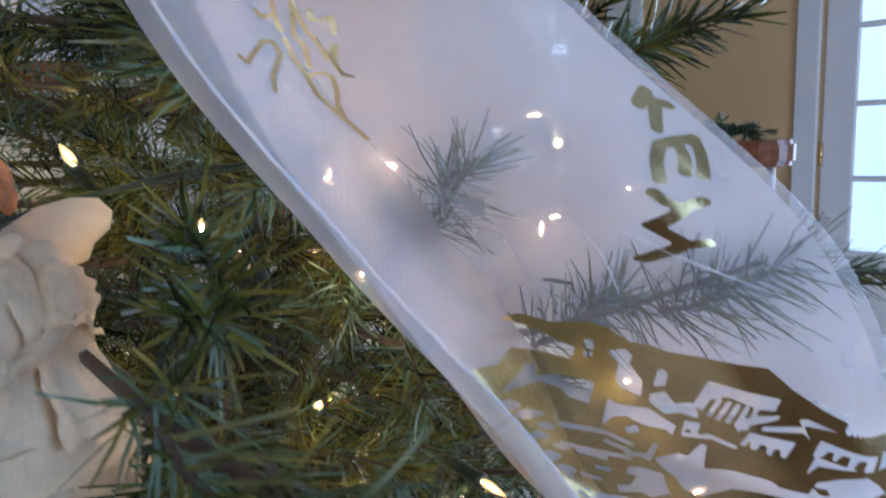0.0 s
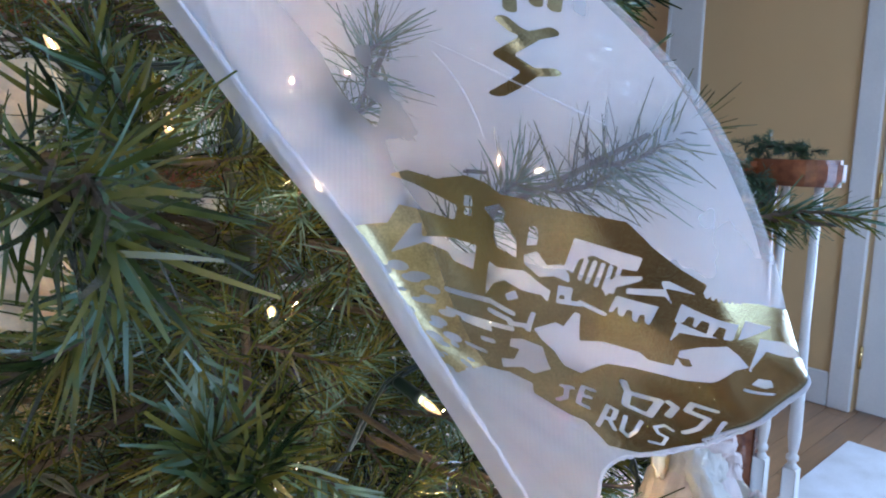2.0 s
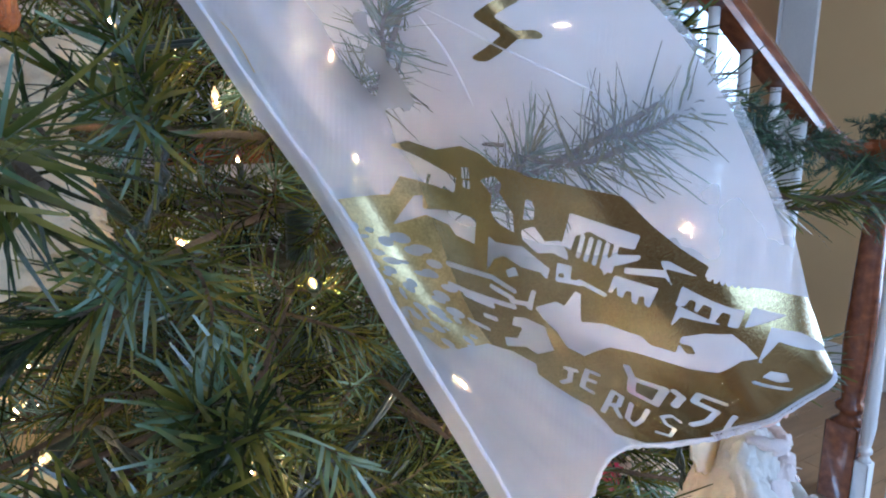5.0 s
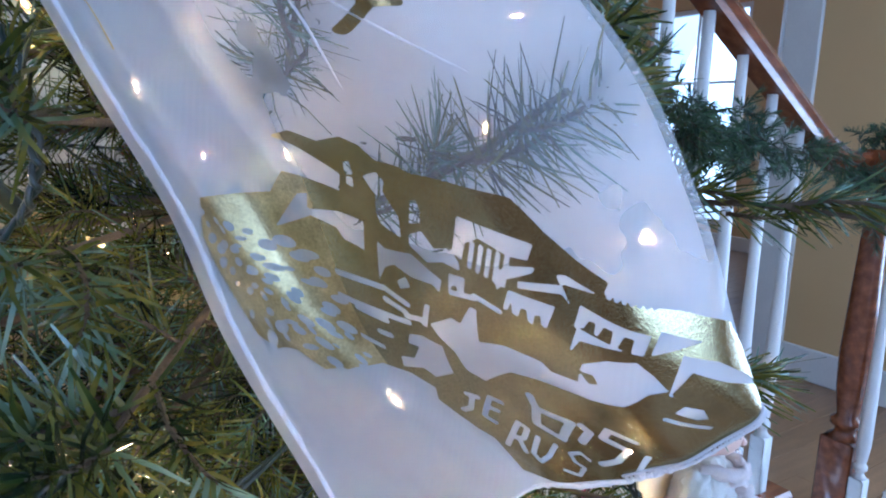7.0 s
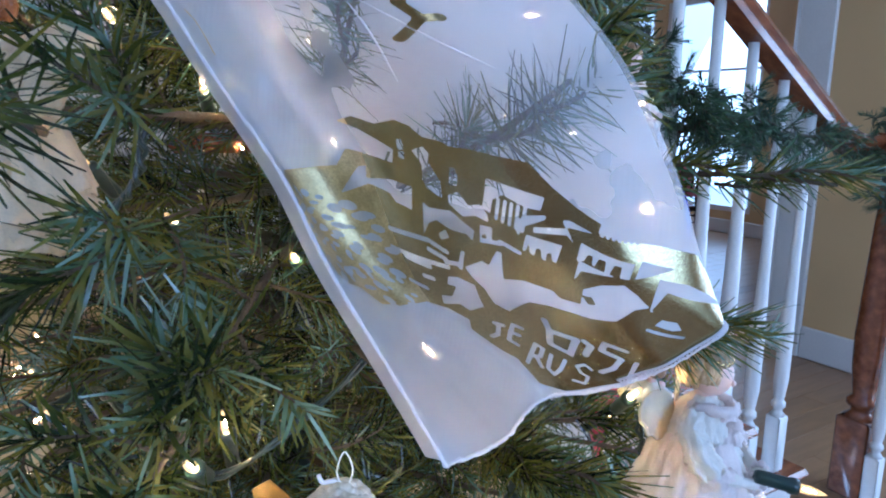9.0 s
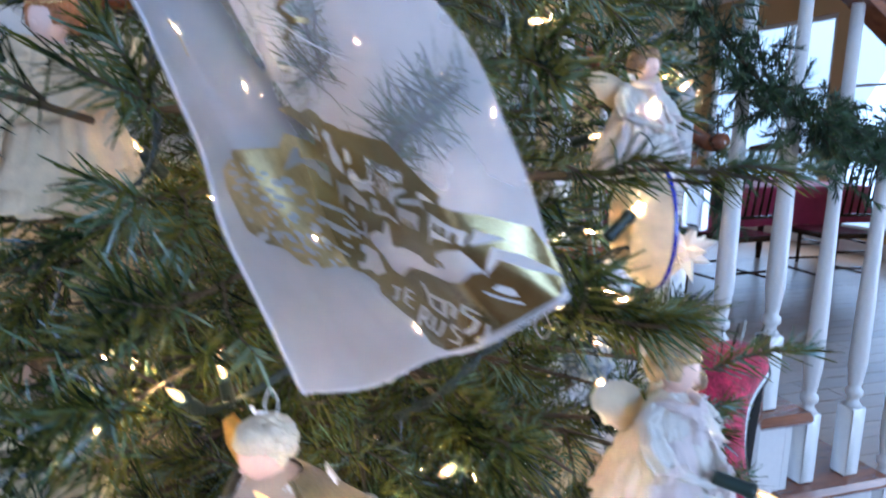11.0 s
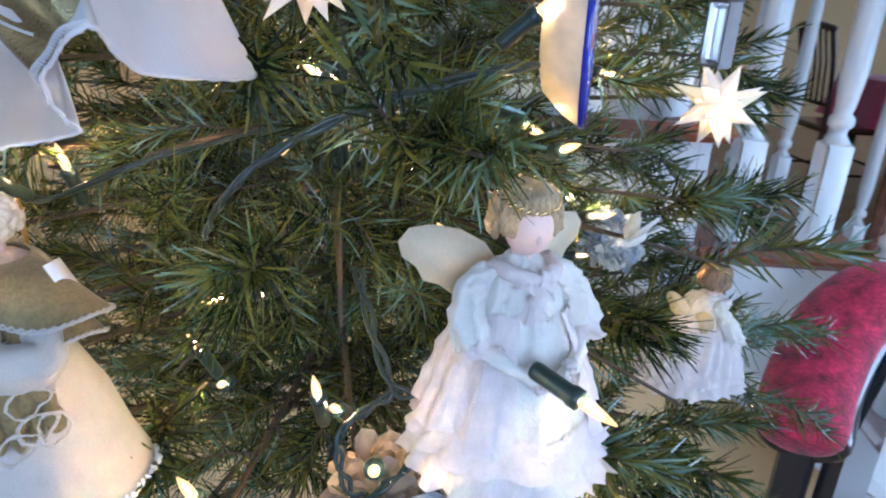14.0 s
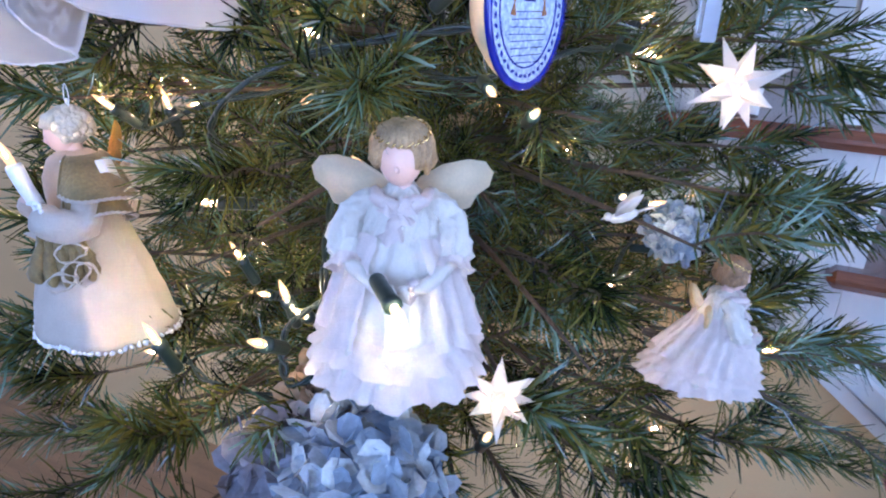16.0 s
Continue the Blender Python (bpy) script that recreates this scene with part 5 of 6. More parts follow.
def frill(g, r, z, folds, drop, slot, flare=0.35, seed=1, c=(0, 0)):
    """A gathered frill: a flared band whose folds deepen towards an uneven edge."""
    seg, rows = folds * 6, 6
    q = random.Random(seed)
    ph = [q.uniform(-0.5, 0.5) for i in range(folds + 1)]
    vs = []
    for k in range(rows):
        t = k / (rows - 1)
        for i in range(seg):
            a = 2 * math.pi * i / seg
            f = folds * a + 0.9 * math.sin(3 * a + seed) + 0.5 * math.sin(7 * a + 2 * seed)
            deep = t ** 1.3
            rr = r + drop * flare * t * t + drop * 0.16 * deep * math.sin(f) + drop * 0.05 * deep * math.sin(2.3 * f + seed)
            dz = drop * t * (1 + 0.10 * math.sin(f * 0.5 + seed) * deep + 0.08 * abs(math.sin(f * 0.5)) * (k == rows - 1))
            vs.append(Vector((c[0] + rr * math.cos(a), c[1] + rr * math.sin(a), z - dz)))
    fs = [(k * seg + i, k * seg + (i + 1) % seg, (k + 1) * seg + (i + 1) % seg, (k + 1) * seg + i) for k in range(rows - 1) for i in range(seg)]
    g.add(vs, fs, slot)


def crumple(g, seed, amount=1.0):
    """Soft dents and puckers of light cloth."""
    for j, p in enumerate(g.v):
        p = Vector(p)
        d = noise.noise_vector(p * 110 + Vector((seed, 0, 0))) * 0.0020 + noise.noise_vector(p * 230 + Vector((0, seed, 0))) * 0.0020 + noise.noise_vector(p * 520) * 0.0009
        g.v[j] = tuple(p + d * amount)


def wing_outline():
    return [(0.004, 0.004), (0.012, 0.018), (0.026, 0.028), (0.042, 0.032), (0.053, 0.030), (0.058, 0.022), (0.056, 0.012), (0.048, 0.004), (0.044, -0.006), (0.036, -0.009), (0.028, -0.017), (0.016, -0.02), (0.006, -0.012)]


def add_wings(g, y, z, slot, s=1.0, sweep=10):
    for side in (1, -1):
        out = [(side * x * s * 1.08, q * s * 0.85) for x, q in wing_outline()]
        if side < 0:
            out = out[::-1]
        g.slab(out, -0.0012, 0.0012, m=pose(0, y, z, 90, 0, side * sweep), slot=slot)
        # a stitched rim
        pts = [pose(0, y, z, 90, 0, side * sweep) @ Vector((p[0], p[1], 0)) for p in out + out[:1]]
        g.tube(pts, 0.0014, 5, slot)


def curls(g, c, r, n, size, slot, seed, low=-0.4, face=True):
    q = random.Random(seed)
    for i in range(n):
        z = low + (1 - low) * (i + 0.5) / n
        a = i * 2.4 + q.uniform(-0.2, 0.2)
        k = math.sqrt(max(0, 1 - z * z))
        p = Vector((k * math.cos(a), k * math.sin(a), z))
        if face and p.y < -0.35 and p.z < 0.55:
            continue
        g.ball(Vector(c) + Vector((p.x * r[0], p.y * r[1], p.z * r[2])), size * q.uniform(0.8, 1.25), 8, 6, slot)


def angel_doll(m, label, seed=1, dress=None, kneel=False, group="angel ornaments", turn=0, hair=None):
    """A hanging doll in a frilled dress: one mesh. Looks along local -y; turn: the head's, in degrees."""
    g = Geo()
    gather = lambda a, k: 1 + (0.050 * math.sin(11 * a + 1.5 * math.sin(3 * a + seed)) + 0.028 * math.sin(25 * a + seed)) * max(0.25, 1 - k / 8)
    outline = spline([(0.053, 0.004, 0), (0.0525, 0.014, 0), (0.049, 0.030, 0), (0.043, 0.050, 0), (0.0365, 0.070, 0), (0.0305, 0.086, 0), (0.0255, 0.100, 0), (0.0215, 0.112, 0), (0.0155, 0.121, 0), (0.008, 0.127, 0)], 34)
    g.lathe([(p[0], p[1]) for p in outline], 110, slot=0, wave=lambda a, k: gather(a, k * 9 / 33) * (1 - 0.12 * abs(math.sin(a)) ** 2 * (k / 33)))
    # short sheer ruffles along the hem
    frill(g, 0.0525, 0.021, 19, 0.023, 1, 0.46, seed)
    frill(g, 0.0505, 0.013, 14, 0.018, 0, 0.25, seed + 7)
    frill(g, 0.0490, 0.033, 16, 0.017, 1, 0.66, seed + 1)
    q = random.Random(seed)
    # an overskirt of long hanging folds, open in front
    vs, fs = [], []
    n, rows = 90, 12
    for k in range(rows):
        t = k / (rows - 1)
        for i in range(n):
            a = radians(-62 + 304 * i / (n - 1))
            r = 0.0285 + 0.0270 * t ** 0.85 + (0.0006 + 0.0034 * t) * math.sin(17 * a + 1.4 * math.sin(4 * a + seed)) + 0.0012 * t * math.sin(37 * a)
            vs.append(Vector((r * math.cos(a), r * math.sin(a), 0.098 - (0.070 + 0.004 * math.sin(8.5 * a)) * t)))
    for k in range(rows - 1):
        for i in range(n - 1):
            fs.append((k * n + i, k * n + i + 1, (k + 1) * n + i + 1, (k + 1) * n + i))
    g.add(vs, fs, 1)
    for side in (1, -1):
        # sleeve that swells from the shoulder to a ruffled cuff at the elbow
        line = spline([(side * 0.012, 0.002, 0.1180), (side * 0.023, 0.002, 0.1145), (side * 0.032, -0.001, 0.105), (side * 0.0355, -0.008, 0.093), (side * 0.0345, -0.017, 0.081)], 20)
        rs = [0.0048 + 0.0078 * (i / 19) ** 0.75 - 0.0030 * max(0, i - 16) / 3 for i in range(20)]
        o = len(g.v)
        g.tube(line, rs, 30, 0)
        for j in range(o, len(g.v)):
            p = Vector(g.v[j])
            ring = (j - o) // 30
            k = 0.0016 * math.sin(12 * ((j - o) % 30) / 30 * 6.283 / 2 + seed) * ring / 19 + 0.0010 * math.sin(p.z * 760 + p.y * 500 + seed)
            g.v[j] = tuple(p + Vector((side * k, -k, 0.3 * k)))
        o = len(g.v)
        frill(g, 0.0100, 0.0, 8, 0.0075, 1, 0.45, seed + 3 + side)
        mm = Matrix.Translation((side * 0.0345, -0.017, 0.083)) @ Vector((side * 0.10, 0.55, 0.8)).to_track_quat("Z", "Y").to_matrix().to_4x4()
        for j in range(o, len(g.v)):
            g.v[j] = tuple(mm @ Vector(g.v[j]))
        # thin forearms that meet low in front, in fluffy wrist bands
        g.tube(spline([(side * 0.0355, -0.015, 0.084), (side * 0.027, -0.027, 0.077), (side * 0.016, -0.038, 0.072), (side * 0.006, -0.045, 0.070)], 10), [0.0056, 0.0053, 0.0050, 0.0047, 0.0045, 0.0044, 0.0043, 0.0042, 0.0042, 0.0040], 10, 0)
        for i in range(9):
            a = 2 * math.pi * i / 9
            g.ball((side * (0.0095 + 0.0012 * math.cos(a)), -0.0425 + 0.0052 * math.cos(a), 0.0708 + 0.0062 * math.sin(a)), 0.0027, 7, 5, 1, rough=0.25)
        g.ball((side * 0.0045, -0.0465, 0.0700), (0.0050, 0.0046, 0.0052), 10, 8, 0)
    # a strip of net knotted at the throat, its ends falling aside
    for k, (x, z, r, d) in enumerate(((-0.006, 0.122, 0.0042, 0.008), (0.005, 0.123, 0.0042, 0.008), (0.0, 0.118, 0.0034, 0.010), (-0.003, 0.110, 0.0032, 0.013))):
        frill(g, r, z, 5, d, 1, 0.45, seed + k, (x, -0.0195 - 0.001 * k))
    for side in (1, -1):
        g.tube(spline([(0, -0.021, 0.117), (side * 0.009, -0.019, 0.1195), (side * 0.016, -0.010, 0.1215), (side * 0.017, 0.002, 0.1225)], 10), [0.0034, 0.0040, 0.0044, 0.0046, 0.0047, 0.0046, 0.0044, 0.0042, 0.0040, 0.0036], 9, 1)
    crumple(g, seed)
    h = len(g.v)
    g.tube([(0, 0, 0.122), (0, -0.001, 0.134)], 0.006, 10, 2)
    g.ball((0, -0.003, 0.144), (0.0118, 0.0128, 0.0145), 20, 14, 2)
    g.ball((0, -0.0160, 0.1425), (0.0016, 0.0022, 0.0024), 6, 5, 2)
    g.ball((0, 0.0025, 0.1500), (0.0136, 0.0130, 0.0152), 18, 12, 3)
    # short waved locks combed from a parting down to the ears and the nape
    for i in range(26):
        a = radians(-52 + 284 * i / 25) + q.uniform(-0.05, 0.05)
        c, s = math.cos(a), math.sin(a)
        end = 0.1345 + 0.004 * q.random() + (0.006 if s < -0.3 else 0)
        w = 0.0012 * math.sin(i * 2.1)
        pts = [(0.004 * c, 0.003 + 0.004 * s, 0.1625), (0.0118 * c, 0.003 + 0.0112 * s, 0.1580), (0.0150 * c + w, 0.003 + 0.0136 * s, 0.150), (0.0156 * c - w, 0.003 + 0.0142 * s, 0.1425), (0.0138 * c, 0.003 + 0.0126 * s, end)]
        g.tube(spline(pts, 9), [0.0022, 0.0026, 0.0029, 0.0030, 0.0030, 0.0031, 0.0030, 0.0026, 0.0014], 6, 3)
    for i in range(9):
        a = radians(-150 + 15 * i)
        c, s = math.cos(a), math.sin(a)
        g.tube([(0.003 * c, 0.002 + 0.003 * s, 0.1628), (0.0098 * c, 0.001 + 0.0098 * s, 0.1602), (0.0130 * c + 0.002 * c, 0.0132 * s, 0.1545 - 0.003 * abs(c))], [0.0024, 0.0028, 0.0013], 6, 3)
    for wind in (0, math.pi):
        n = 66
        g.tube([((0.0142 + 0.0010 * math.cos(11 * a + wind)) * math.cos(a), 0.002 + (0.0140 + 0.0010 * math.cos(11 * a + wind)) * math.sin(a), 0.1578 + 0.003 * math.sin(a) + 0.0011 * math.sin(11 * a + wind)) for a in [2 * math.pi * i / n for i in range(n + 1)]], 0.0009, 5, 5)
    mm = Matrix.Translation((0, 0, 0.13)) @ pose(0, 0, 0, 8, 0, turn) @ Matrix.Scale(1.17, 4) @ Matrix.Translation((0, 0, -0.131))
    for j in range(h, len(g.v)):
        g.v[j] = tuple(mm @ Vector(g.v[j]))
    add_wings(g, 0.020, 0.096 if kneel else 0.110, 4, 0.72 if kneel else 1.0)
    if kneel:
        # the skirt is folded back under the figure and spreads behind it
        for j, p in enumerate(g.v):
            x, y, z = p
            if z < 0.085 and y > -0.03:
                t = (0.085 - z) / 0.085
                g.v[j] = (x * (1 - 0.04 * t), y * (1 + 0.14 * t) + 0.012 * t, 0.016 + z * 0.81)
            elif z < 0.085:
                g.v[j] = (x, y, 0.016 + z * 0.81)
    ob = new("angel_ornament", g.mesh("angel_ornament", [dress or FABRIC, dress or TULLE, BISQUE, hair or HAIR, WING, BRASS]))
    ob.matrix_basis = m
    return tagged(ob, label, "ornament", group)


angel_doll(facing(0.209, 0.420, 0.880, -18, 0.87), "angel doll ornament in a frilled white dress with cream wings", 1, turn=-8, hair=SANDY)
angel_doll(facing(-0.182, 0.268, 1.103, -62, 0.84), "brown-haired angel doll ornament in a peach frilled dress", 5, PEACH, turn=-14, hair=AUBURN)
angel_doll(facing(0.148, 0.560, 1.117, -35, 0.66), "small fluffy white angel ornament among the upper branches", 9)
angel_doll(facing(0.195, 0.684, 0.806, 66, 0.66, 2), "small kneeling angel ornament in a white ruffled skirt", 13, kneel=True)
angel_doll(facing(-0.24, 0.262, 0.85, -60, 0.85), "angel doll ornament in a pink-white skirt deeper in the tree", 17, PEACH)


def boy_doll(m, label):
    """A hanging doll with a moulded curly head, a cape and a candle: one mesh. Looks along local -y."""
    g = Geo()

    def fold(a, k):
        back = max(0.0, math.cos(a - radians(52)))
        return (1 + 0.035 * math.sin(6 * a + 0.6) * max(0, 1 - k / 6)) * (1 + 0.36 * back * max(0, 1 - k / 5.5))
    g.lathe([(0.0445, 0.0), (0.045, 0.008), (0.042, 0.025), (0.036, 0.05), (0.028, 0.078), (0.0225, 0.094)], 64, slot=0, wave=fold)
    # bodice
    g.lathe([(0.0222, 0.092), (0.0224, 0.104), (0.0225, 0.118), (0.0185, 0.129), (0.009, 0.136)], 32, slot=7)
    for i in range(80):
        a = 2 * math.pi * i / 80
        r = 0.0447 * fold(a, 0)
        g.ball((r * math.cos(a), r * math.sin(a), 0.0012), 0.0019, 6, 4, 5)
    # olive sash gathered at the hip, with loops of pale cord
    for k in range(5):
        x = 0.004 * (k - 2)
        g.tube(spline([(0.027 + 0.4 * x, -0.014 + x, 0.090), (0.0335 + 0.2 * x, -0.012 + 1.6 * x, 0.074), (0.0375, -0.011 + 2.2 * x, 0.058), (0.0400, -0.010 + 1.9 * x, 0.046 + 0.003 * abs(k - 2))], 12), [0.0030, 0.0036, 0.0040, 0.0044, 0.0047, 0.0050, 0.0050, 0.0050, 0.0048, 0.0042, 0.0030, 0.0014], 8, 4)
    for k, (cy, cz, ry, rz) in enumerate(((-0.004, 0.076, 0.010, 0.006), (-0.002, 0.062, 0.009, 0.008), (0.004, 0.060, 0.007, 0.009), (-0.012, 0.056, 0.009, 0.006))):
        c = Vector((0.0470 + 0.0012 * k, cy, cz))
        g.tube([c + Vector((0.002 * math.sin(2 * t), ry * math.cos(t), rz * math.sin(t) + 0.0015 * math.cos(t))) for t in [i * 0.4 for i in range(17)]], 0.0008, 6, 0)
    # near sleeve, puffed, with a corded cuff; fist and candle
    line = spline([(0.0420, -0.0225, 0.101), (0.0445, -0.015, 0.097), (0.0450, -0.002, 0.093), (0.040, 0.008, 0.097), (0.026, 0.008, 0.114)], 14)
    g.tube(line, [0.0082, 0.0096, 0.0104, 0.0110, 0.0113, 0.0115, 0.0115, 0.0114, 0.0112, 0.0110, 0.0106, 0.0102, 0.0094, 0.008], 22, 0)
    g.tube([(0.043, -0.020, 0.101), (0.036, -0.026, 0.104), (0.030, -0.029, 0.107)], [0.0058, 0.0056, 0.0050], 12, 7)
    for k in (0, 1):
        for i in range(18):
            a = 2 * math.pi * i / 18
            g.ball(Vector((0.0412 + 0.002 * k, -0.0235 + 0.003 * k, 0.101 - 0.001 * k)) + Vector((0.80 * math.cos(a), 0.50 * math.cos(a), math.sin(a))) * (0.0090 + 0.0012 * k), 0.0016, 6, 4, 5)
    crumple(g, 3, 0.8)
    g.ball((0.030, -0.028, 0.107), (0.0066, 0.0058, 0.0058), 10, 8, 1)
    g.tube([(0.034, -0.020, 0.104), (0.035, -0.026, 0.118), (0.0352, -0.0305, 0.1325), (0.0352, -0.0310, 0.1345)], [0.0044, 0.0050, 0.0056, 0.0048], 16, 5)
    # far sleeve of thin gold cloth
    g.ball((-0.034, -0.006, 0.080), (0.015, 0.012, 0.017), 18, 12, 3, rough=0.10)
    # braided neckline, lower in front
    for k in (0, 1):
        for i in range(34):
            a = 2 * math.pi * i / 34
            g.ball(((0.0142 + 0.0022 * k) * math.cos(a), -0.002 + (0.0142 + 0.0022 * k) * math.sin(a), 0.1315 - 0.0022 * k - 0.004 * max(0, -math.sin(a))), 0.0015, 6, 4, 5)
    # two layers of cape over the back and the near shoulder, drawn out to a stiff point, open in front
    for long, top, lift in ((0.050, 0.1335, 0.0), (0.034, 0.135, 0.0022)):
        vs, fs = [], []
        n, rows = 44, 11
        for k in range(rows):
            t = k / (rows - 1)
            for i in range(n):
                f = i / (n - 1)
                a = radians(-14 + 206 * f)
                point = math.exp(-((a - radians(34)) / 0.55) ** 2)
                r = 0.0130 + (0.0165 + lift) * t ** 0.75 + 0.022 * point * t * t + 0.0030 * math.sin(7 * a + 1) * t + lift
                sag = long * t ** 1.5 * (0.62 + 0.38 * math.sin(math.pi * f)) * (1 - 0.30 * point)
                vs.append(Vector((r * math.cos(a) * 1.06, r * math.sin(a), top - sag - 0.002 * t)))
        for k in range(rows - 1):
            for i in range(n - 1):
                fs.append((k * n + i, k * n + i + 1, (k + 1) * n + i + 1, (k + 1) * n + i))
        g.add(vs, fs, 4)
        edge = [vs[(rows - 1) * n + i] for i in range(n)]
        for wind in (0, math.pi):
            line = spline(edge, 130)
            g.tube([p + 0.0008 * Vector((math.cos(i * 1.1 + wind), math.sin(i * 1.1 + wind), math.sin(i * 1.1 + wind))) for i, p in enumerate(line)], 0.0007, 5, 0)
        g.tube([vs[k * n] for k in range(rows)], 0.0008, 6, 4)
    # paper label on the cape
    g.slab([(-0.006, -0.010), (0.006, -0.010), (0.006, 0.010), (-0.006, 0.010)], 0, 0.0006, m=pose(0.0245, 0.0230, 0.1245, 58, 0, 130), slot=5)
    g.tube([(0, 0, 0.130), (0, -0.001, 0.142)], 0.0066, 12, 1)
    h = len(g.v)
    g.ball((0, -0.004, 0.152), (0.0122, 0.0134, 0.0148), 20, 14, 1)
    g.ball((0, -0.0174, 0.150), (0.0016, 0.0022, 0.0024), 6, 5, 1)
    g.ball((0, 0.0025, 0.1570), (0.0146, 0.0150, 0.0140), 18, 12, 2)
    curls(g, (0, 0.002, 0.1560), (0.0138, 0.0146, 0.0140), 130, 0.0034, 2, 3, -0.45)
    # a fringe of moulded locks over the brow
    for i in range(9):
        a = radians(-150 + 15 * i)
        c, s = math.cos(a), math.sin(a)
        g.tube([(0.006 * c, 0.004 + 0.006 * s, 0.1695), (0.0125 * c, 0.001 + 0.0125 * s, 0.1655), (0.0150 * c, -0.001 + 0.0150 * s, 0.1600)], [0.0036, 0.0042, 0.0026], 7, 2)
    mm = Matrix.Translation((0, 0, 0.14)) @ pose(0, 0, -0.004, 12, 0, -10) @ Matrix.Scale(0.94, 4) @ Matrix.Translation((-0.002, 0, -0.14))
    for j in range(h, len(g.v)):
        g.v[j] = tuple(mm @ Vector(g.v[j]))
    # amber wing standing out behind the head
    g.slab([(0.0, 0.0), (0.014, -0.006), (0.045, 0.008), (0.060, 0.022), (0.062, 0.036), (0.052, 0.043), (0.034, 0.032), (0.010, 0.016)], -0.001, 0.001, m=pose(0.0, 0.016, 0.104, 90, 0, 172), slot=3)
    # bow with pointed ribbon ends hanging in front
    g.slab([(0.010, 0.086), (0.024, 0.076), (0.036, 0.050), (0.034, 0.016), (0.020, 0.044)], -0.0006, 0.0006, m=pose(0.024, 0.009, -0.004, 90, 0, -84), slot=0)
    g.slab([(0.016, 0.098), (0.042, 0.092), (0.030, 0.083), (0.033, 0.069), (0.018, 0.078)], -0.0006, 0.0006, m=pose(0.024, 0.008, -0.006, 90, 0, -80), slot=0)
    g.slab([(0.006, 0.096), (0.012, 0.122), (0.020, 0.100)], -0.0006, 0.0006, m=pose(0.022, 0.007, -0.006, 90, 0, -80), slot=0)
    hang_loop(g, 0.164, 6, 0.018)
    # knotted end of the cord beside the loop
    g.tube(spline([(0.0, 0.0, 0.165), (-0.005, -0.001, 0.1675), (-0.010, -0.002, 0.1665), (-0.012, -0.002, 0.170)], 10), 0.0011, 6, 6)
    ob = new("angel_ornament", g.mesh("angel_ornament", [ROBE, BISQUE, BLOND, AMBER, OLIVE, WAX, CORD, BODICE]))
    ob.matrix_basis = m
    return tagged(ob, label, "ornament", "angel ornaments")


boy_doll(facing(0.033, 0.230, 0.841, -90, 1.0), "blond doll ornament in white robe and olive cape with candle")


